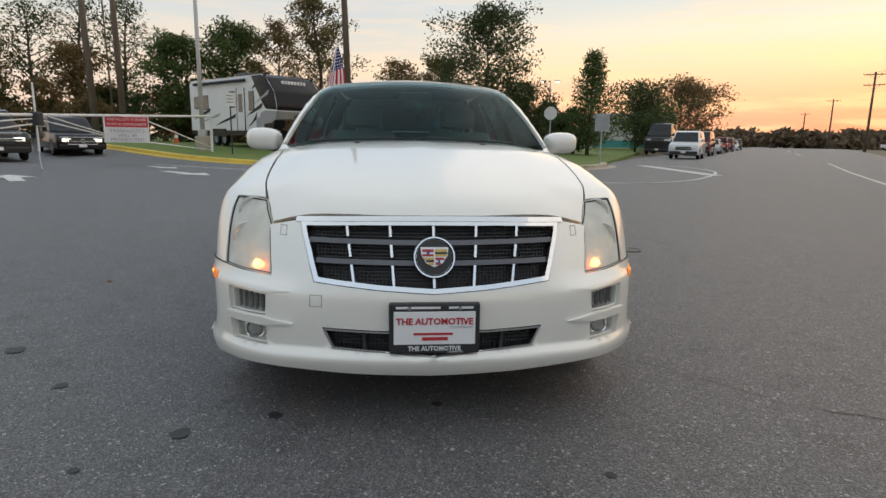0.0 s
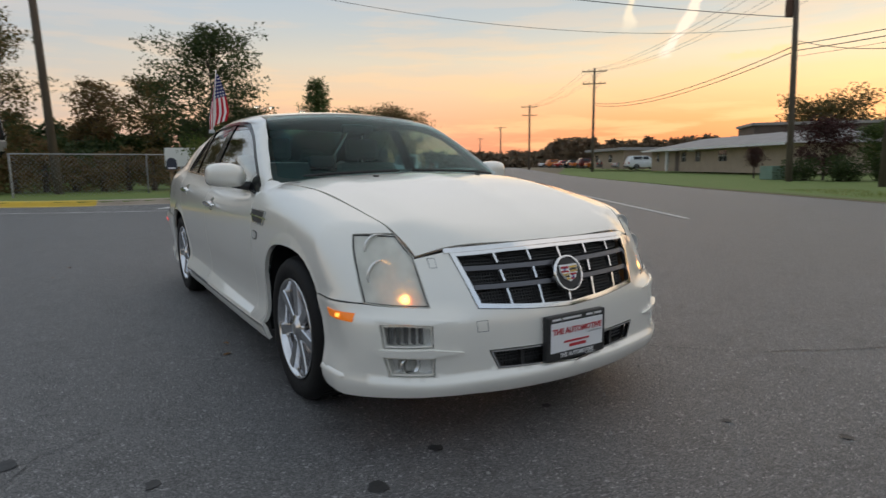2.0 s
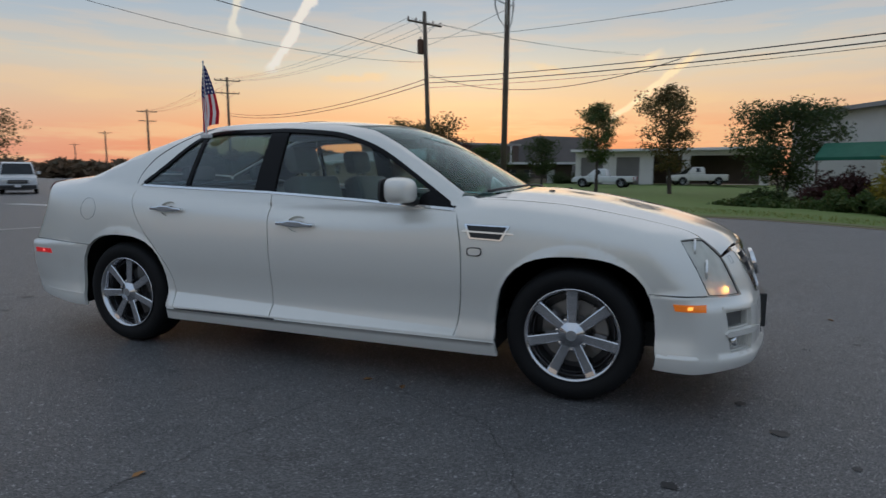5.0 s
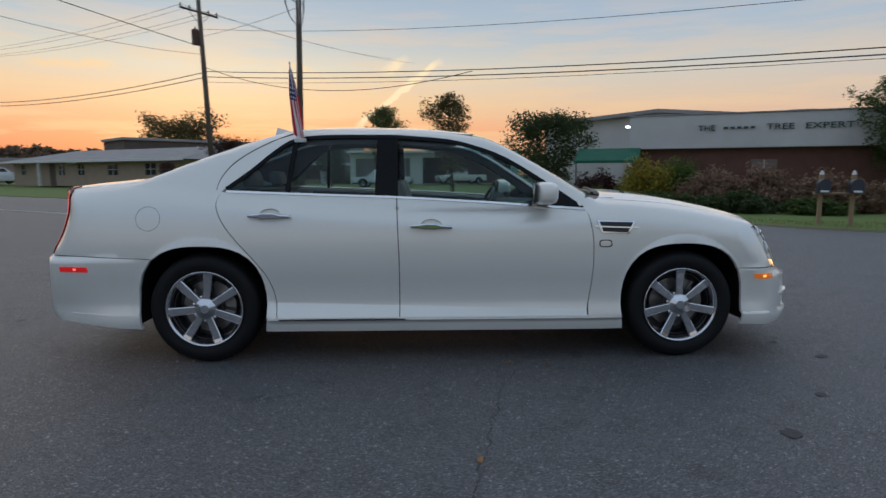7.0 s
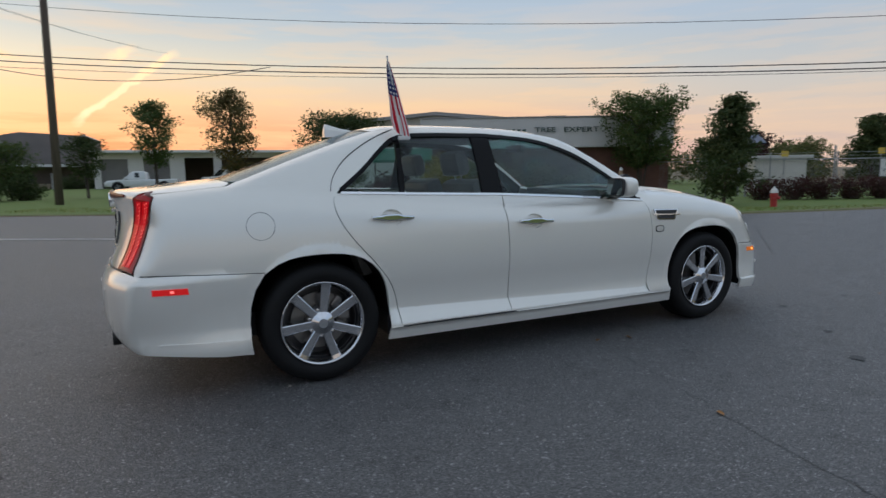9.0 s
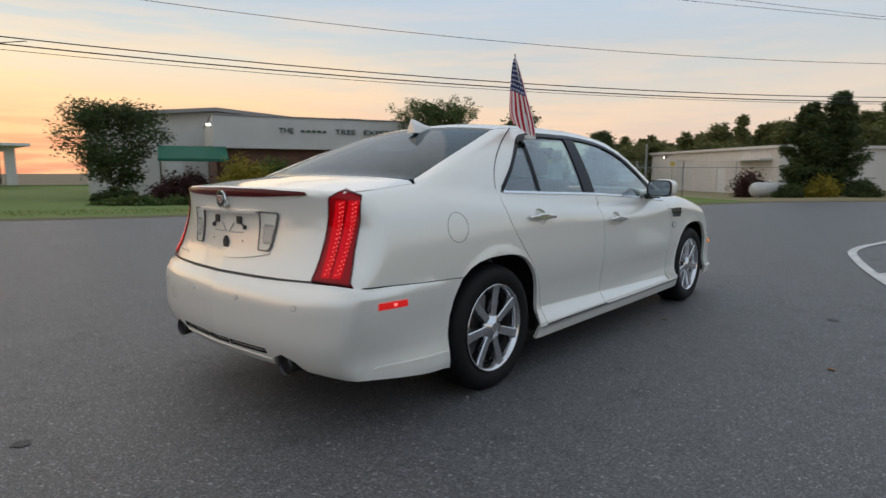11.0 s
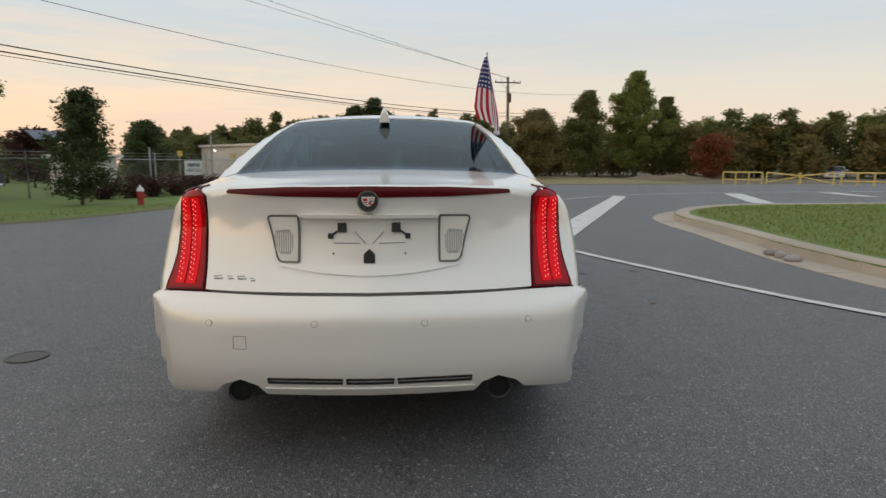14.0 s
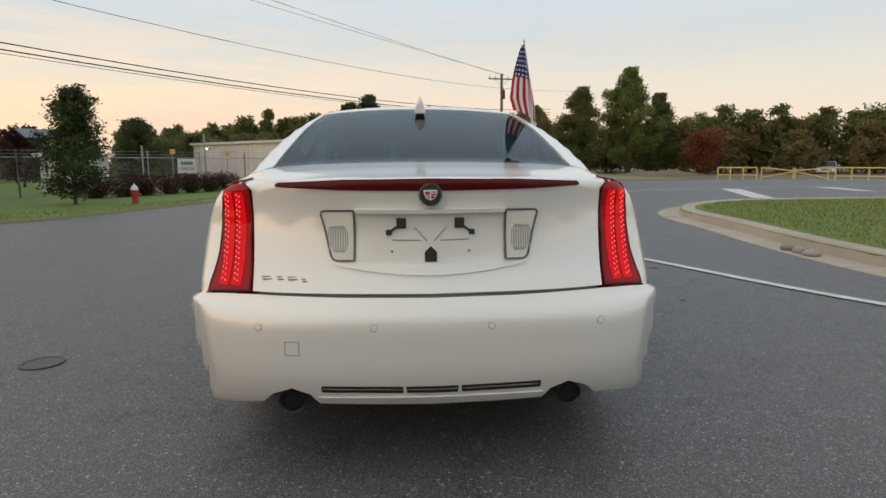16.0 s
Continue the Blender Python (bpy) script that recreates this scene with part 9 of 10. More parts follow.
wsg = thing("warning_sign", -18.95, -9.72, 0.0, 0, "red and white warning sign hung on the barrier gate", "sign")
wsg.matrix_world = local(-18.36, -9.78, 1.20, 110) @ Matrix.Scale(1.38, 4)
part("panel", box(bmesh.new(), -0.52, 0.52, -0.02, 0.0, -0.34, 0.34, 0.004), "sign_white", wsg)
part("red_band", box(bmesh.new(), -0.50, 0.50, -0.024, -0.019, 0.06, 0.325), "sign_red", wsg)
tf = Matrix.Translation((0, -0.026, 0)) @ Matrix(((1, 0, 0, 0), (0, 0, -1, 0), (0, 1, 0, 0), (0, 0, 0, 1)))
for w_, z_, s_, c_, wd in (("THIS FACILITY IS UNDER", 0.255, 0.085, "white_ink", 0.92), ("24 HOUR SURVEILLANCE", 0.135, 0.085, "white_ink", 0.92), ("TRESPASSERS", -0.04, 0.12, "grey_ink", 0.82), ("WILL BE", -0.16, 0.12, "grey_ink", 0.46), ("PROSECUTED", -0.27, 0.12, "grey_ink", 0.78)):
    text_mesh("sign_lettering", w_, s_, 0.001, tf @ Matrix.Translation((0, z_, 0)), c_, wsg, width=wd)
cone = thing("traffic_cone", -36.0, -14.2, 0.45, 0, "orange traffic cone on the grass", "traffic cone")
part("body", lathe(bmesh.new(), [(0.19, 0.03), (0.16, 0.05), (0.05, 0.85), (0.0, 0.86)], 14), "cone_orange", cone)
part("collar", lathe(bmesh.new(), [(0.118, 0.38), (0.122, 0.38), (0.094, 0.60), (0.09, 0.60), (0.118, 0.38)], 14, caps=False), "white_trim", cone)
part("base", box(bmesh.new(), -0.22, 0.22, -0.22, 0.22, 0, 0.04, 0.01), "cone_orange", cone)

# hydrant
hy = thing("fire_hydrant", 17.75, 10.04, -0.34, 0, "red fire hydrant with white bonnet on grass", "fire hydrant")
part("flange", lathe(bmesh.new(), [(0, 0), (0.17, 0), (0.17, 0.04), (0, 0.04)], 16), "hydrant_red", hy)
part("barrel", lathe(bmesh.new(), [(0.11, 0.04), (0.11, 0.42), (0.14, 0.43), (0.14, 0.48), (0.12, 0.49), (0.12, 0.56)], 20), "hydrant_red", hy, smooth=False)
part("bonnet", lathe(bmesh.new(), [(0.135, 0.56), (0.13, 0.60), (0.10, 0.68), (0.05, 0.73), (0.035, 0.74), (0.03, 0.80), (0, 0.80)], 20), "hydrant_white", hy, "white domed bonnet")
for a in (-60, 30, 210):
    d = Vector((math.cos(radians(a)), math.sin(radians(a)), 0))
    part("nozzle_cap", tube(bmesh.new(), Vector((0, 0, 0.38)) + d * 0.09, Vector((0, 0, 0.38)) + d * 0.20, 0.055 if a < 0 else 0.045, n=10), "hydrant_red", hy)


M["navy_box"] = shader("navy_mailbox_paint", (0.022, 0.028, 0.045), (0.03, 0.035, 0.05), rough=0.4, bump=0.05)


def mailbox_pair(x, y, z, rz, boxes):
    t = thing("mailbox", x, y, z, rz, "dark navy mailboxes on raw timber posts", "mailbox")
    part("shelf", box(bmesh.new(), -0.55, 0.55, -0.12, 0.16, 0.86, 0.91, 0.008), "pine", t)
    for px in (-0.38, 0.38):
        part("post", box(bmesh.new(), px - 0.055, px + 0.055, -0.03, 0.08, -0.2, 1.40 if boxes else 0.9, 0.01), "pine", t)
        if boxes:
            part("post_cap", lathe(bmesh.new(), [(0.055, 1.40), (0.06, 1.42), (0.03, 1.50), (0, 1.52)], 10, Matrix.Translation((px, 0.02, 0))), "hydrant_white", t)
        b = bmesh.new()
        prism(b, [(px - 0.15, 0.91), (px + 0.15, 0.91), (px + 0.15, 1.13)] + [(px + 0.15 * math.cos(radians(q)), 1.13 + 0.15 * math.sin(radians(q))) for q in range(20, 180, 20)] + [(px - 0.15, 1.13)], 0.06, 0.50, Matrix(((1, 0, 0, 0), (0, 0, -1, 0), (0, 1, 0, 0), (0, 0, 0, 1))))
        mb = part("box", b, "navy_box", t, "navy mailbox")
        part("flag", box(bmesh.new(), px + 0.152, px + 0.158, -0.3, -0.2, 1.10, 1.16), "sign_red", mb)
        part("label", box(bmesh.new(), px - 0.10, px + 0.10, -0.506, -0.50, 0.93, 0.98), "white_ink", mb)
    return t


mailbox_pair(11.35, 11.45, -0.29, -24.5, True)
mailbox_pair(-16.6, 1.6, 0.10, 83, False)

# green cabinet by the pole
gc = thing("utility_cabinet", -14.6, 33.2, 0.03, -25, "pale green steel utility cabinet on the grass", "utility cabinet")
part("body", box(bmesh.new(), -0.55, 0.55, -0.4, 0.4, 0, 0.72, 0.03), "box_green", gc)
part("lid", box(bmesh.new(), -0.57, 0.57, -0.42, 0.42, 0.72, 0.78, 0.02), "box_green", gc)


def chain_fence(pts, h, z, label, step=2.4, name="chain_fence", barbed=True):
    """Posts, rails and a woven net of thin wires."""
    t = thing(name, 0, 0, 0, 0, label, "fence")
    bm = bmesh.new()
    for a, c in zip(pts, pts[1:]):
        a, c = Vector((*a, z)), Vector((*c, z))
        n = max(1, int((c - a).length / step))
        for k in range(n + 1):
            p = a + (c - a) * k / n
            part("post", tube(bmesh.new(), p, p + Vector((0, 0, h + (0.35 if barbed else 0))), 0.032, n=6), "steel", t)
        part("rail", tube(bmesh.new(), a + Vector((0, 0, h)), c + Vector((0, 0, h)), 0.022, n=6), "steel", t)
        if barbed:
            for q in (0.15, 0.3):
                part("barbed_wire", tube(bmesh.new(), a + Vector((0, 0, h + q)), c + Vector((0, 0, h + q)), 0.007, n=4), "steel", t)
        d = (c - a)
        ln = d.length
        d.normalize()
        m = int(ln / 0.16)
        for k in range(-int(h / 0.16), m):
            for s in (1, -1):
                x0, z0, x1, z1 = (k * 0.16, 0.0, k * 0.16 + h, h) if s > 0 else (k * 0.16 + h, 0.0, k * 0.16, h)
                # cut the slanting wire to the bay
                pa, pb_ = (x0, z0), (x1, z1)
                lo, hi = sorted((pa, pb_))
                if hi[0] <= 0 or lo[0] >= ln:
                    continue
                sl = (hi[1] - lo[1]) / (hi[0] - lo[0])
                if lo[0] < 0:
                    lo = (0.0, lo[1] + sl * (0 - lo[0]))
                if hi[0] > ln:
                    hi = (ln, hi[1] - sl * (hi[0] - ln))
                u0, u1 = a + d * lo[0] + Vector((0, 0, lo[1])), a + d * hi[0] + Vector((0, 0, hi[1]))
                tube(bm, u0, u1, 0.0035, n=3, caps=False)
    tagged(part("net", bm, "steel", t), kind="stuff")
    return t


chain_fence([(20.6, 20.4), (22.4, 17.0), (31.2, 9.6), (34.0, 4.6)], 1.85, -0.35, "galvanised chain-link fence round the vehicle yard")
chain_fence([(-20.2, -3.2), (-21.2, 1.0), (-23.5, 5.5)], 1.5, 0.08, "old sagging chain-link fence by the trees", barbed=False)
vs_ = thing("yard_sign", 30.0, 12.55, 1.05, -29, "white yard sign wired to the fence", "sign")
part("panel", box(bmesh.new(), -0.62, 0.62, -0.06, -0.04, -0.42, 0.42, 0.004), "sign_white", vs_)
tf2 = Matrix.Translation((0, -0.064, 0)) @ Matrix(((1, 0, 0, 0), (0, 0, -1, 0), (0, 1, 0, 0), (0, 0, 0, 1)))
text_mesh("sign_lettering", "VEHICLES", 0.24, 0.002, tf2 @ Matrix.Translation((0, -0.14, 0)), "sign_green", vs_, width=1.06)
for k in range(5):
    part("sign_mark", box(bmesh.new(), -0.40 + k * 0.17, -0.28 + k * 0.17, -0.068, -0.058, 0.08, 0.26), "sign_green", vs_)
for x, y, h in ((27.6, 13.9, 2.5), (31.6, 12.0, 3.3), (24.0, 16.0, 3.0)):
    pt = thing("fence_post", x, y, -0.35, 0, "tall steel gate post of the yard", "post")
    part("post", tube(bmesh.new(), (0, 0, 0), (0, 0, h), 0.05, n=8), "steel", pt)
sp = thing("solar_panel", 25.4, 17.4, -0.33, -30, "dark solar panel tilted on a steel mast", "solar panel")
part("mast", tube(bmesh.new(), (0, 0.2, 0), (0, 0.2, 2.9), 0.06, n=8), "steel", sp)
b = box(bmesh.new(), -1.1, 1.1, -0.5, 0.5, -0.03, 0.03, 0.005)
part("panel", put(b, Matrix.Translation((0, 0.1, 2.95)) @ pose(0, 0, 0, 28, 0, 0)), "solar", sp)
for i, (x, y, z) in enumerate(((26.3, 15.6, 1.7), (30.9, 13.6, 1.8), (36.0, 12.0, 1.7))):
    ys = thing("small_sign", x, y, z - 2.05, -30, "small yellow notice on a thin mast", "sign", "yellow notices")
    part("mast", tube(bmesh.new(), (0, 0.03, 0), (0, 0.03, 2.3), 0.025, n=6), "steel", ys)
    part("panel", box(bmesh.new(), -0.17, 0.17, -0.02, 0, 2.0, 2.3), "gate_yellow" if False else M["yellow_kerb"], ys)

# yellow pipe gates before the woods


def pipe_gate(a, c, diag, z=-0.25, h=1.0):
    a, c = Vector((*a, z)), Vector((*c, z))
    t = thing("pipe_gate", 0, 0, 0, 0, "faded yellow steel pipe gate", "gate", "yellow gates")
    up = Vector((0, 0, 1))
    n = 3
    for k in range(n + 1):
        p = a + (c - a) * k / n
        if not diag or k in (0, n):
            part("post", tube(bmesh.new(), p, p + up * h, 0.05, n=8), "gate_yellow", t)
    part("rail", tube(bmesh.new(), a + up * h, c + up * (h * (0.8 if diag else 1)), 0.045, n=8), "gate_yellow", t)
    if diag:
        part("rail", tube(bmesh.new(), a + up * 0.35, c + up * h * 0.75, 0.04, n=8), "gate_yellow", t)
    else:
        part("rail", tube(bmesh.new(), a + up * h * 0.5, c + up * h * 0.5, 0.04, n=8), "gate_yellow", t)


G0, G1 = np.array((35.5, -21.7)), np.array((27.4, -27.2))
for a, c, dg in ((0.0, 0.27, False), (0.30, 0.50, True), (0.70, 0.51, True), (0.74, 1.0, False)):
    pipe_gate(tuple(G0 + (G1 - G0) * a), tuple(G0 + (G1 - G0) * c), dg)
pipe_gate((40.0, -8.0), (34.2, -3.0), True, h=0.85)
for x, y, rz in ((40.6, -8.7, 20), (33.6, -2.3, -60)):
    cb = thing("concrete_block", x, y, -0.25, rz, "pale concrete barrier block by the gate", "concrete block", "gate blocks")
    part("block", box(bmesh.new(), -0.65, 0.65, -0.4, 0.4, 0, 0.8, 0.04), "concrete", cb)
# gas tank on its two feet
M["tank_paint"] = shader("pale_tank_paint", (0.55, 0.55, 0.54), (0.44, 0.44, 0.43), rough=0.5, bump=0.1)
tk = thing("gas_tank", 30.0, 4.75, -0.25, -55, "long pale grey gas tank lying on two feet", "tank")
side = pose(0, 0, 0.58, 0, 90, 0)
part("vessel", lathe(bmesh.new(), [(0.0, -0.98), (0.20, -0.94), (0.32, -0.85), (0.37, -0.70), (0.37, 0.70), (0.32, 0.85), (0.20, 0.94), (0.0, 0.98)], 28, side), "tank_paint", tk, smooth=True)
for x in (-0.6, 0.6):
    part("foot", box(bmesh.new(), x - 0.06, x + 0.06, -0.3, 0.3, 0, 0.28, 0.01), "steel", tk)
part("valve_dome", lathe(bmesh.new(), [(0.12, 0.92), (0.12, 1.02), (0.08, 1.06), (0.0, 1.07)], 20), "tank_paint", tk, smooth=True)
gw = thing("screen_fence", 0, 0, 0, 0, "long dark green screened fence before the woods", "fence")
part("screen", box(bmesh.new(), 0, 16, -0.02, 0.02, -0.3, 1.9), shader("green_screen_cloth", (0.02, 0.06, 0.05), (0.03, 0.07, 0.055), rough=0.9, scale=1, bump=0.2), gw)
gw.matrix_world = local(56, 6.5, 0, -72)
md = thing("earth_mound", 50, -24.0, -0.35, 25, "low heap of bare earth at the woods' edge", "mound")
b = bmesh.new()
bmesh.ops.create_icosphere(b, subdivisions=4, radius=1)
for v in b.verts:
    v.co = Vector((v.co.x * 2.6, v.co.y * 6.0, max(v.co.z, -0.2) * 0.65 * (1 + 0.4 * noise.noise(v.co * 2.2)) + 0.15 * noise.noise(v.co * 7)))
part("earth", b, "dirt", md, smooth=True)


# ---- caravan and other vehicles ----
M["rv_white"] = shader("white_fibreglass", (0.74, 0.74, 0.74), (0.66, 0.66, 0.66), rough=0.35, scale=1, bump=0.05)
M["rv_grey"] = shader("grey_fibreglass", (0.34, 0.34, 0.35), (0.28, 0.28, 0.29), rough=0.4, bump=0.05)
M["rv_black"] = shader("black_fibreglass", (0.012, 0.013, 0.016), (0.018, 0.018, 0.02), rough=0.25, bump=0, spec=0.2)
M["rv_roof"] = shader("dark_roof_gear", (0.10, 0.10, 0.10), rough=0.6, bump=0.1)
paints = {"black_paint": (0.012, 0.012, 0.014), "dark_grey_paint": (0.035, 0.033, 0.031), "van_white": (0.70, 0.71, 0.72), "maroon_paint": (0.10, 0.022, 0.020), "silver_paint": (0.45, 0.46, 0.47), "red_paint": (0.33, 0.03, 0.03), "orange_paint": (0.55, 0.16, 0.04), "blue_grey_paint": (0.12, 0.15, 0.20), "cream_paint": (0.62, 0.60, 0.55)}
for k, c in paints.items():
    M[k] = shader(k, c, tuple(q * 0.85 for q in c), rough=0.14, scale=2, bump=0, coat=0.15, spec=0.3)
M["head_lit"] = glow("lit_headlamp", (1.0, 0.95, 0.85), 1.2, (0.8, 0.8, 0.8), 0.1)
SIDE = Matrix(((1, 0, 0, 0), (0, 0, 1, 0), (0, 1, 0, 0), (0, 0, 0, 1)))


def small_wheel(parent, x, y, r, w=0.2):
    s = 1 if y > 0 else -1
    m = Matrix.Translation((x, y, r)) @ pose(0, 0, 0, -90 * s, 0, 0)
    t = part("wheel", lathe(bmesh.new(), [(r * 0.62, -w), (r * 0.92, -w), (r, -w * 0.85), (r, -0.03), (r * 0.93, 0.0), (r * 0.64, 0.0), (r * 0.62, -0.02)], 28, m, caps=False), "rubber", parent, smooth=True)
    part("rim", lathe(bmesh.new(), [(0, -0.05), (r * 0.3, -0.03), (r * 0.6, -0.04), (r * 0.64, -0.01), (r * 0.64, -0.06), (0, -0.08)], 24, m), "steel", t)
    for k in range(5):
        a = 2 * math.pi * k / 5
        part("spoke", tube(bmesh.new(), m @ Vector((0, 0, -0.02)), m @ Vector((r * 0.6 * math.cos(a), r * 0.6 * math.sin(a), -0.015)), r * 0.09, n=4), "steel", t)


def vehicle(name, x, y, heading, length, width, height, kind, paint, label, lit=False, z=None, category="car"):
    """A parked vehicle; heading is where its nose points, in degrees."""
    t = thing(name, x, y, ground_z(x, y) if z is None else z, heading, label, category)
    L_, W, H = length, width, height
    r = 0.34 if kind != "truck" else 0.38
    n, b = L_ / 2, -L_ / 2
    belt_ = H * (0.60 if kind != "sedan" else 0.63)
    if kind == "van":
        low_ = [(b, 0.30), (b, belt_), (n - 0.75, belt_), (n - 0.10, belt_ - 0.16), (n, belt_ - 0.45), (n, 0.28)]
        cab = [(b + 0.02, belt_ - 0.01), (b + 0.10, H - 0.04), (b + 0.3, H), (n - 1.75, H), (n - 1.45, H - 0.08), (n - 0.68, belt_ - 0.01)]
    elif kind == "suv":
        low_ = [(b, 0.34), (b, belt_), (n - 1.25, belt_), (n - 0.25, belt_ - 0.10), (n, belt_ - 0.32), (n, 0.32)]
        cab = [(b + 0.05, belt_ - 0.01), (b + 0.38, H - 0.06), (b + 0.6, H), (n - 2.35, H), (n - 2.05, H - 0.06), (n - 1.15, belt_ - 0.01)]
    elif kind == "truck":
        low_ = [(b, 0.45), (b, belt_), (n - 1.25, belt_), (n - 0.2, belt_ - 0.06), (n, belt_ - 0.25), (n, 0.42)]
        cab = [(b + 2.2, belt_ - 0.01), (b + 2.3, H - 0.06), (b + 2.5, H), (n - 2.2, H), (n - 1.95, H - 0.06), (n - 1.25, belt_ - 0.01)]
    else:
        low_ = [(b, 0.32), (b, belt_ - 0.04), (b + 0.6, belt_), (n - 1.2, belt_), (n - 0.2, belt_ - 0.14), (n, belt_ - 0.32), (n, 0.28)]
        cab = [(b + 0.75, belt_ - 0.01), (b + 1.35, H - 0.03), (b + 1.7, H), (n - 2.2, H), (n - 1.85, H - 0.05), (n - 1.05, belt_ - 0.01)]
    bm = prism(bmesh.new(), low_, -W / 2, W / 2, SIDE)
    bmesh.ops.bevel(bm, geom=bm.edges[:], offset=0.07, segments=3, affect="EDGES", profile=0.5)
    part("body", bm, paint, t, smooth=True)
    bm = prism(bmesh.new(), cab, -W / 2 + 0.06, W / 2 - 0.06, SIDE)
    for v in bm.verts:
        v.co.y *= 1 - 0.16 * max(0, (v.co.z - belt_)) / (H - belt_)
    bmesh.ops.bevel(bm, geom=bm.edges[:], offset=0.05, segments=2, affect="EDGES", profile=0.5)
    part("cabin", bm, paint, t, smooth=True)
    # glass: windscreen and side windows, a little proud
    f0, f1 = cab[-1], cab[-2]
    def slope(a, c, w0, w1, inset_=0.08):
        v = [(a[0] - (a[0] - c[0]) * 0.06 + 0.012, -w0 / 2 + inset_, a[1] + 0.03), (a[0] - (a[0] - c[0]) * 0.06 + 0.012, w0 / 2 - inset_, a[1] + 0.03), (c[0] + 0.025, w1 / 2 - inset_, c[1] - 0.015), (c[0] + 0.025, -w1 / 2 + inset_, c[1] - 0.015)]
        q = bmesh.new()
        vs = [q.verts.new(p) for p in v]
        q.faces.new(vs)
        bmesh.ops.solidify(q, geom=q.faces[:], thickness=0.012)
        return q
    part("windscreen", slope(f0, f1, W - 0.12, (W - 0.12) * 0.87), "dark_glass", t)
    zt, zb = H - 0.10, belt_ + 0.05
    xs = [cab[0][0] + 0.45, (cab[0][0] + cab[-1][0]) / 2 - 0.05, (cab[0][0] + cab[-1][0]) / 2 + 0.05, cab[-2][0] - 0.1]
    for s in (1, -1):
        for a, c in ((xs[0], xs[1]), (xs[2], xs[3])):
            if c - a < 0.25 or (kind == "van" and c < 0.2):
                continue
            yb, yt = s * (W / 2 - 0.055 - 0.02), s * ((W / 2 - 0.06) * (1 - 0.16 * (zt - belt_) / (H - belt_)) + 0.006)
            q = bmesh.new()
            ex = 0.35 if c == xs[3] else 0.0
            vs = [q.verts.new(p) for p in ((a, yb, zb), (c + ex, yb, zb), (c, yt, zt), (a + (0.12 if a == xs[0] else 0), yt, zt))]
            q.faces.new(vs)
            bmesh.ops.solidify(q, geom=q.faces[:], thickness=0.012)
            part("side_window", q, "dark_glass", t)
        for xx in (n - 0.95, b + 0.95):
            small_wheel(t, xx, s * (W / 2 + 0.01), r)
            arch_ = prism(bmesh.new(), arc(xx, r, r + 0.07, -10, 190, 12), s * (W / 2 + 0.004) - 0.01, s * (W / 2 + 0.004), SIDE)
            part("wheel_arch", arch_, "black_plastic", t)
        part("headlamp", box(bmesh.new(), n - 0.16, n + 0.012, s * (W / 2 - 0.36) - 0.17, s * (W / 2 - 0.36) + 0.17, belt_ - 0.42, belt_ - 0.28, 0.02), "head_lit" if lit else "lamp_bowl", t)
        part("tail_lamp", box(bmesh.new(), b - 0.012, b + 0.08, s * (W / 2 - 0.2) - 0.12, s * (W / 2 - 0.2) + 0.12, belt_ - 0.30, belt_ - 0.08, 0.01), "red_lens", t)
        part("door_mirror", box(bmesh.new(), cab[-1][0] - 0.35, cab[-1][0] - 0.2, s * (W / 2 + 0.1) - 0.09, s * (W / 2 + 0.1) + 0.09, belt_ + 0.02, belt_ + 0.2, 0.03), paint, t)
    part("grille", box(bmesh.new(), n - 0.05, n + 0.015, -W * 0.27, W * 0.27, belt_ - 0.52, belt_ - 0.30, 0.02), "black_plastic", t)
    part("grille_trim", box(bmesh.new(), n, n + 0.025, -W * 0.27, W * 0.27, belt_ - 0.42, belt_ - 0.39, 0.005), "chrome", t)
    part("bumper", box(bmesh.new(), n - 0.1, n + 0.05, -W / 2 + 0.04, W / 2 - 0.04, 0.30, 0.52, 0.05), "black_plastic" if kind in ("van", "truck") else paint, t)
    part("bumper", box(bmesh.new(), b - 0.05, b + 0.1, -W / 2 + 0.04, W / 2 - 0.04, 0.32, 0.55, 0.05), "black_plastic", t)
    part("number_plate", box(bmesh.new(), n + 0.045, n + 0.055, -0.15, 0.15, 0.40, 0.52), "white_plate", t)
    return t


ROAD = -34
vehicle("delivery_van", -34.6, 20.0, ROAD, 4.4, 1.85, 1.85, "van", "van_white", "white compact delivery van parked at the kerb", category="van")
vehicle("passenger_van", -44.5, 26.2, ROAD, 5.2, 2.0, 2.05, "van", "maroon_paint", "dark maroon passenger van parked at the kerb", category="van")
vehicle("box_truck", -47.0, 24.0, ROAD, 5.5, 2.1, 2.7, "van", "dark_grey_paint", "dark grey box truck parked on the verge", category="truck")
for i, (k, p, l) in enumerate((("sedan", "silver_paint", "silver sedan parked at the kerb"), ("truck", "red_paint", "red pickup truck parked at the kerb"), ("suv", "maroon_paint", "dark red car parked at the kerb"), ("sedan", "van_white", "white sedan parked at the kerb"), ("suv", "dark_grey_paint", "dark car parked at the kerb"))):
    vehicle("parked_car", -54 - i * 9.5, 32.5 + i * 6.4, ROAD, 4.7, 1.85, 1.5 if k == "sedan" else 1.8, k, p, l)
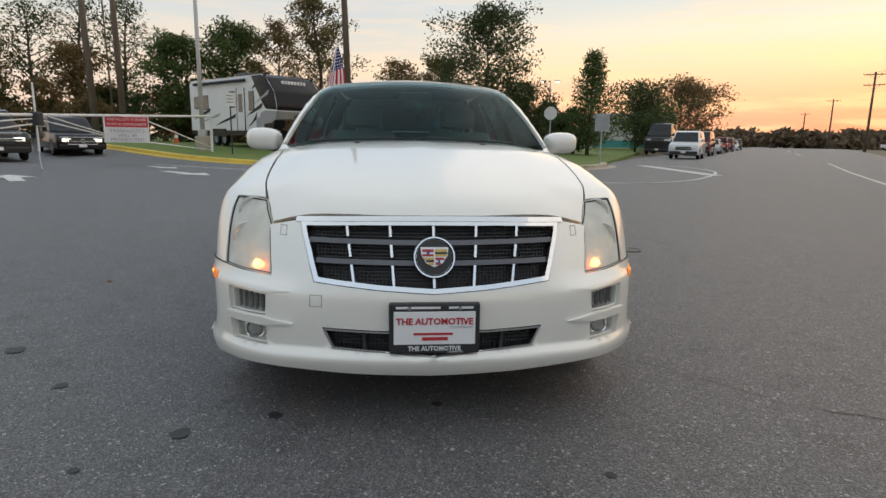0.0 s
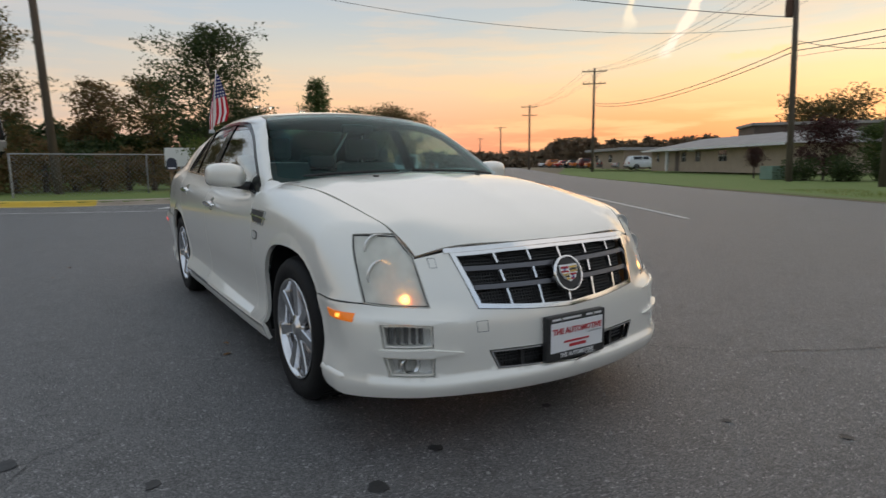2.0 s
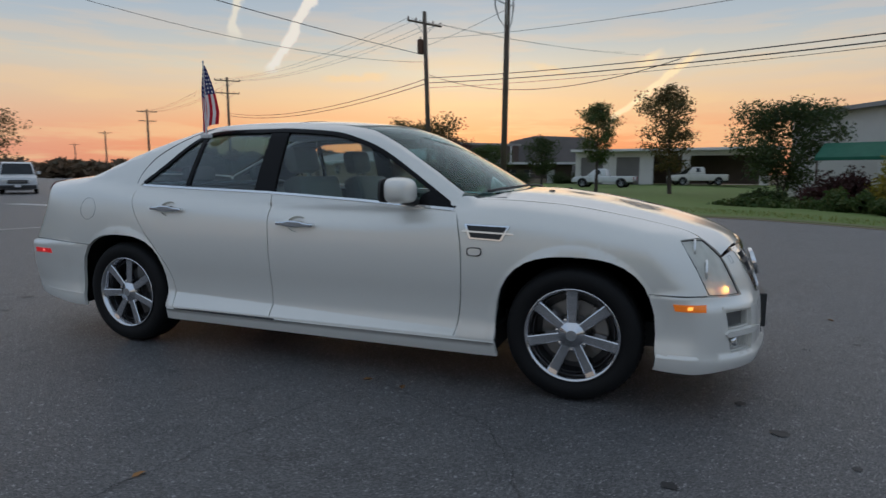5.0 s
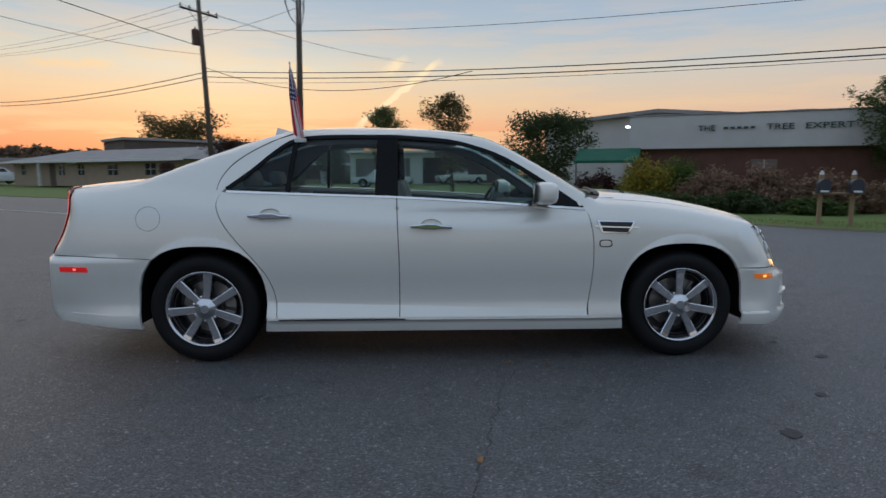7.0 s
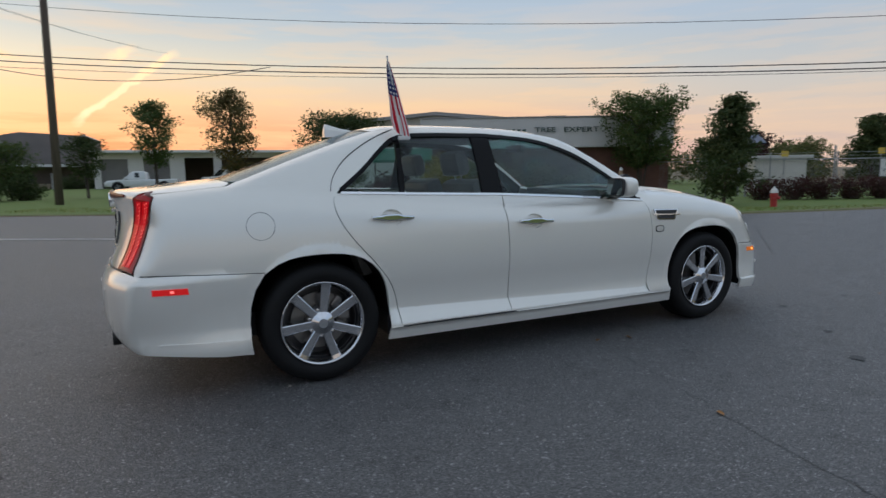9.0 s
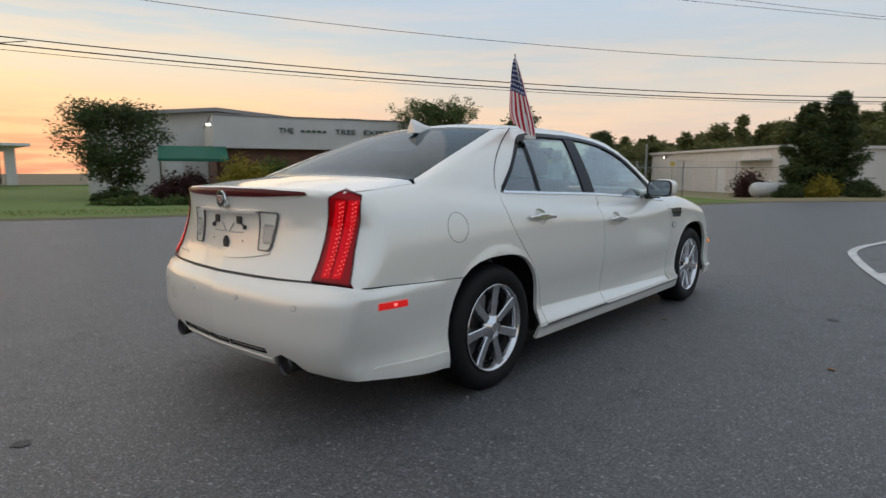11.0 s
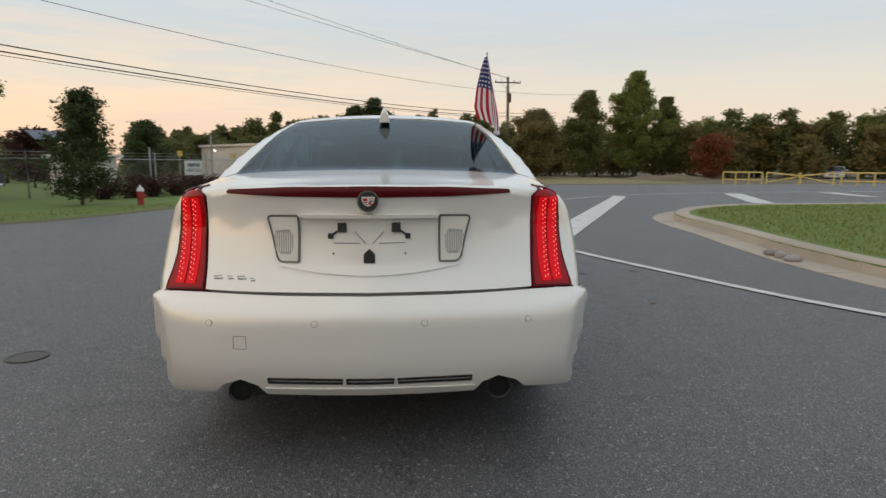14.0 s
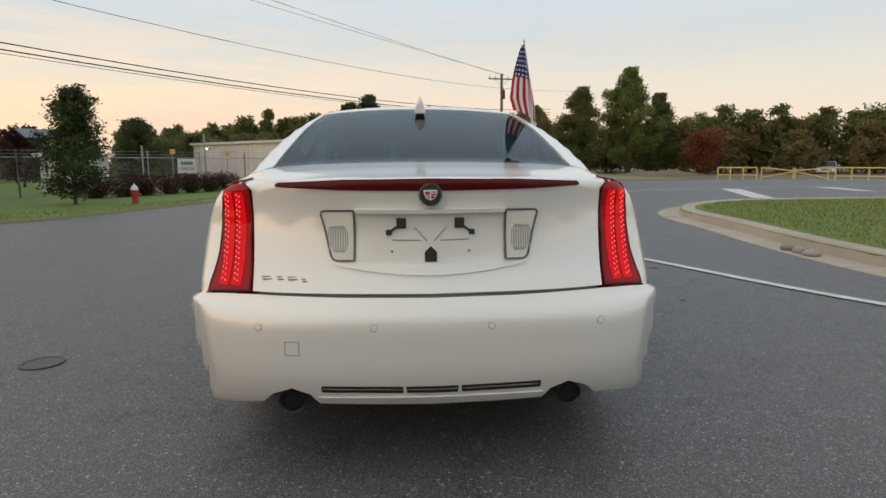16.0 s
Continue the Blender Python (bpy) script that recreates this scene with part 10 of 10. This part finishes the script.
for i, (dx, p, k) in enumerate(((0, "van_white", "suv"), (5, "silver_paint", "sedan"), (12, "dark_grey_paint", "suv"), (19, "orange_paint", "sedan"), (24, "maroon_paint", "suv"), (29, "orange_paint", "truck"), (35, "black_paint", "sedan"), (42, "red_paint", "sedan"), (50, "orange_paint", "suv"), (58, "van_white", "truck"))):
    vehicle("parked_car", -45 - dx * 0.86, 60 + dx * 0.52, 62 + (i % 3) * 4, 4.6, 1.85, 1.5 if k == "sedan" else 1.75, k, p, {"van_white": "white", "silver_paint": "silver", "dark_grey_paint": "dark grey", "orange_paint": "orange", "maroon_paint": "dark red", "black_paint": "black", "red_paint": "red"}[p] + " car parked in the roadside lot", z=0.2)
cr = vehicle("crossover_car", -24.2, -14.9, 41, 4.5, 1.9, 1.74, "suv", "black_paint", "glossy black crossover parked behind the barrier", lit=True, z=0.05)
ch = vehicle("large_suv", -19.9, -15.8, 42, 5.2, 2.04, 1.9, "suv", "dark_grey_paint", "dark bronze large utility vehicle with a chrome grille", lit=True, z=0.0)
for y0, y1, z0, z1 in ((-0.55, 0.55, 0.50, 0.53), (-0.62, 0.62, 0.80, 0.83), (-0.85, -0.60, 0.80, 0.83), (0.60, 0.85, 0.80, 0.83)):
    part("grille_trim", box(bmesh.new(), 2.26, 2.30, y0, y1, z0, z1, 0.008), "chrome", cr)
for s in (-1, 1):
    part("grille_trim", tube(bmesh.new(), (2.28, s * 0.62, 0.815), (2.28, s * 0.55, 0.515), 0.018, n=6), "chrome", cr)
part("round_mark", lathe(bmesh.new(), [(0.05, 0.0), (0.09, 0.0), (0.09, 0.02), (0.05, 0.02), (0.05, 0.0)], 18, Matrix.Translation((2.29, 0, 0.67)) @ pose(0, 0, 0, 0, 90, 0), caps=False), "chrome", cr)
for k in range(2):
    part("chrome_bar", box(bmesh.new(), 2.60, 2.64, -0.75, 0.75, 0.74 + k * 0.2, 0.82 + k * 0.2, 0.01), "chrome", ch)
vehicle("pickup_truck", -3.6, 49.0, 172, 5.2, 1.9, 1.6, "truck", "van_white", "white pickup truck parked before the garages", z=0.0, category="truck")
vehicle("pickup_truck", 4.2, 60.8, 200, 5.4, 2.0, 1.8, "truck", "cream_paint", "white work truck standing in the open bay", z=0.05, category="truck")
vehicle("parked_car", 57.0, -5.3, 205, 4.6, 1.8, 1.45, "sedan", "silver_paint", "silver sedan parked near the woods", z=-0.28)
vehicle("parked_car", 55.5, -44.6, 140, 4.6, 1.8, 1.45, "sedan", "silver_paint", "silver car parked behind the yellow gates", z=-0.28)

# caravan: own x towards its nose
rv = thing("travel_trailer", -28.7, -7.5, 0.50, 44, "white and black travel trailer parked on the grass", "travel trailer")
rv.matrix_world = rv.matrix_world @ Matrix.Diagonal((1.0, 1.12, 1.12, 1))
prof = [(-4.35, 0.55), (-4.35, 2.95), (-4.15, 3.12), (2.9, 3.12), (3.35, 2.98), (4.0, 2.35), (4.18, 1.75), (4.05, 1.25), (3.75, 0.62), (3.5, 0.55)]
part("shell", prism(bmesh.new(), prof, -1.22, 1.22, SIDE), "rv_white", rv)
cap_ = [(1.95, 3.125), (2.9, 3.14), (3.37, 3.0), (4.03, 2.36), (4.205, 1.75), (4.15, 1.55), (3.2, 1.62), (2.75, 2.1)]
nose = prism(bmesh.new(), cap_, -1.235, 1.235, SIDE)
bmesh.ops.bevel(nose, geom=nose.edges[:], offset=0.10, segments=3, affect="EDGES", profile=0.6)
part("nose_cap", nose, "rv_black", rv, "black moulded nose cap", smooth=True)
part("nose_skirt", prism(bmesh.new(), [(2.85, 1.50), (3.2, 1.58), (4.19, 1.53), (4.08, 1.22), (3.80, 1.08), (2.5, 1.0)], -1.24, 1.24, SIDE), "rv_grey", rv, "silver grey band under the nose cap")
part("nose_base", prism(bmesh.new(), [(3.76, 1.06), (4.04, 1.18), (3.77, 0.60), (3.52, 0.54), (3.0, 0.54), (3.0, 1.0)], -1.236, 1.236, SIDE), "rv_black", rv)
for k in range(8):
    part("name_mark", box(bmesh.new(), 3.60, 3.66, -0.62 + k * 0.16, -0.52 + k * 0.16, 2.70, 2.86), "white_ink", rv)
for s in (1, -1):
    y0 = s * 1.225
    part("skirt", box(bmesh.new(), -4.3, 3.4, y0 - 0.015, y0 + 0.015, 0.50, 0.72), "rv_black", rv)
    for x0, x1, z0, z1 in ((-3.9, -3.3, 1.75, 2.35), (-2.9, -2.3, 1.7, 2.4), (-0.1, 0.45, 1.75, 2.5), (1.75, 2.25, 1.6, 2.45)):
        w_ = part("window", box(bmesh.new(), x0, x1, y0 - 0.02, y0 + 0.02, z0, z1, 0.03), "dark_glass", rv)
    d_ = part("door", box(bmesh.new(), 0.65, 1.35, y0 - 0.02, y0 + 0.018, 0.75, 2.55, 0.03), "rv_white", rv)
    part("door_window", box(bmesh.new(), 0.80, 1.20, y0 - 0.03, y0 + 0.028, 1.55, 2.35, 0.02), "dark_glass", d_)
    part("door_seal", box(bmesh.new(), 0.60, 0.65, y0 - 0.02, y0 + 0.022, 0.72, 2.6), "rv_black", d_)
    part("door_seal", box(bmesh.new(), 1.35, 1.40, y0 - 0.02, y0 + 0.022, 0.72, 2.6), "rv_black", d_)
    part("hatch", box(bmesh.new(), 2.4, 3.1, y0 - 0.02, y0 + 0.018, 0.78, 1.3, 0.02), "rv_grey", rv)
    # swept stripes
    for x0, x1, z0, z1, c in ((-4.0, -2.2, 1.25, 1.36, "rv_black"), (-3.4, -1.2, 1.05, 1.12, "rv_grey"), (-1.6, 0.4, 0.95, 1.05, "rv_black"), (1.5, 2.9, 1.35, 1.50, "rv_black"), (2.3, 3.5, 1.9, 2.05, "rv_grey"), (2.0, 3.3, 2.5, 2.75, "rv_black"), (1.6, 2.4, 0.85, 1.1, "rv_black")):
        q = bmesh.new()
        prism(q, [(x0, z0), (x1, z0 + 0.35), (x1 + 0.1, z1 + 0.42), (x0 + 0.5, z1 + 0.06)], y0 - 0.012, y0 + 0.012, SIDE)
        part("stripe", q, c, rv)
    for xx in (-0.9, -1.75):
        small_wheel(rv, xx, s * 1.2, 0.34)
        bpy.context.view_layer.update()
    part("wheel_well", prism(bmesh.new(), [(-2.2, 0.45), (-2.1, 0.8), (-0.55, 0.8), (-0.45, 0.45)], y0 - 0.03, y0 + 0.014, SIDE), "rv_black", rv)
part("awning_tube", tube(bmesh.new(), (-3.6, -1.33, 2.92), (1.6, -1.33, 2.92), 0.07, n=10), "rv_black", rv)
part("roof_unit", box(bmesh.new(), -0.9, 0.1, -0.4, 0.4, 3.12, 3.42, 0.06), "rv_roof", rv)
part("roof_unit", box(bmesh.new(), -2.6, -2.2, -0.3, 0.1, 3.12, 3.27, 0.04), "white_trim", rv)
part("roof_rack", box(bmesh.new(), 0.9, 2.0, -0.7, 0.7, 3.12, 3.2, 0.02), "rv_roof", rv)
part("tongue", path_tube(bmesh.new(), [(3.4, 0.6, 0.5), (5.0, 0, 0.45), (3.4, -0.6, 0.5)], 0.05, 6), "black_plastic", rv)
part("jack", tube(bmesh.new(), (4.9, 0, -0.1), (4.9, 0, 0.9), 0.04, n=8), "steel", rv)
part("gas_bottles", box(bmesh.new(), 4.15, 4.5, -0.35, 0.35, 0.5, 0.95, 0.1), "black_plastic", rv)
for xx in (-4.0, 3.2):
    part("stabiliser", tube(bmesh.new(), (xx, -0.9, -0.1), (xx, -0.9, 0.55), 0.04, n=6), "steel", rv)


# ---- window flag on the sedan ----
M["flag_cloth"] = shader("flag_cloth", (0.75, 0.74, 0.74), rough=0.8, bump=0.1, fine=300)


def flag_material():
    """Stripes and a starred canton, laid out in the cloth's own coordinates."""
    m = M["flag_cloth"]
    nt = m.node_tree
    N, L = nt.nodes.new, nt.links.new
    b = nt.nodes["Principled BSDF"]
    uv, sp_ = N("ShaderNodeUVMap"), N("ShaderNodeSeparateXYZ")
    L(uv.outputs[0], sp_.inputs[0])

    def mth(op, a, b_=None):
        n = N("ShaderNodeMath")
        n.operation = op
        for i, v in enumerate((a, b_)):
            if v is None:
                continue
            if isinstance(v, (int, float)):
                n.inputs[i].default_value = v
            else:
                L(v, n.inputs[i])
        return n.outputs[0]
    red = mth("LESS_THAN", mth("FRACT", mth("MULTIPLY", sp_.outputs[1], 6.5)), 0.5)
    canton = mth("MULTIPLY", mth("LESS_THAN", sp_.outputs[0], 0.47), mth("GREATER_THAN", sp_.outputs[1], 0.2))
    fx, fy = mth("SUBTRACT", mth("FRACT", mth("MULTIPLY", sp_.outputs[0], 15.0)), 0.5), mth("SUBTRACT", mth("FRACT", mth("MULTIPLY", sp_.outputs[1], 9.3)), 0.5)
    star = mth("MULTIPLY", mth("LESS_THAN", mth("ADD", mth("MULTIPLY", fx, fx), mth("MULTIPLY", fy, fy)), 0.06), canton)

    def mx(f, a, c):
        n = N("ShaderNodeMix")
        n.data_type = "RGBA"
        L(f, n.inputs[0])
        for s_, v in ((n.inputs[6], a), (n.inputs[7], c)):
            if isinstance(v, tuple):
                s_.default_value = (*v, 1)
            else:
                L(v, s_)
        return n.outputs[2]
    col = mx(red, (0.86, 0.84, 0.84), (0.64, 0.03, 0.06))
    col = mx(canton, col, (0.04, 0.05, 0.20))
    col = mx(star, col, (0.86, 0.86, 0.88))
    L(col, b.inputs["Base Color"])
    tl_, sh_ = N("ShaderNodeBsdfTranslucent"), N("ShaderNodeMixShader")
    L(col, tl_.inputs[0])
    sh_.inputs[0].default_value = 0.45
    L(b.outputs[0], sh_.inputs[1])
    L(tl_.outputs[0], sh_.inputs[2])
    L(sh_.outputs[0], nt.nodes["Material Output"].inputs[0])


flag_material()
fl = thing("window_flag", 0, 0, 0, 0, "small striped flag on a white clip-on pole", "flag")
foot, tip = Vector((-0.900, -0.692, 1.356)), Vector((-0.967, -0.624, 1.822))
part("pole", path_tube(bmesh.new(), [foot - Vector((0, 0.0, 0.02)), foot, tip], [0.006, 0.006, 0.004], 8), "white_trim", fl, "white plastic pole")
part("finial", lathe(bmesh.new(), [(0, 0), (0.006, 0.0), (0.007, 0.008), (0, 0.016)], 8, Matrix.Translation(tip)), "white_trim", fl)
part("clip", box(bmesh.new(), -0.935, -0.865, -0.715, -0.68, 1.335, 1.36, 0.006), "white_trim", fl)
b = bmesh.new()
uvl = b.loops.layers.uv.new("cloth")
nu, nv = 30, 26
rows_ = []
ax = (foot - tip)
fold = [Vector((0.030, -0.030, 0)), Vector((0.004, -0.008, 0)), Vector((-0.045, 0.012, 0)), Vector((-0.030, 0.070, 0)), Vector((0.012, 0.118, 0))]
for i in range(nu + 1):
    # u runs down the hanging fly, v across its folds
    u = i / nu
    col_ = []
    for j in range(nv + 1):
        q = j / nv * (len(fold) - 1)
        k = min(int(q), len(fold) - 2)
        across = fold[k].lerp(fold[k + 1], q - k)
        wide = 1.2 * (0.10 + 0.90 * u ** 0.8) * (1 - 0.25 * max(0, u - 0.8) / 0.2)
        drop = 0.035 + 0.90 * u + 0.10 * u * math.cos(3.1 * j / nv)
        p_ = tip + ax * drop + across * wide + Vector((0.006, 0.004, 0)) * math.sin(7 * u + 5 * j / nv) * u
        col_.append(b.verts.new(p_))
    rows_.append(col_)
for i in range(nu):
    for j in range(nv):
        f = b.faces.new((rows_[i][j], rows_[i + 1][j], rows_[i + 1][j + 1], rows_[i][j + 1]))
        for lp_, (du, dv) in zip(f.loops, ((0, 0), (1, 0), (1, 1), (0, 1))):
            lp_[uvl].uv = ((i + du) / nu, 0.12 + 0.88 * (j + dv) / nv)
bmesh.ops.solidify(b, geom=b.faces[:], thickness=0.0012)
part("cloth", b, "flag_cloth", fl, "red, white and blue cloth", smooth=True)
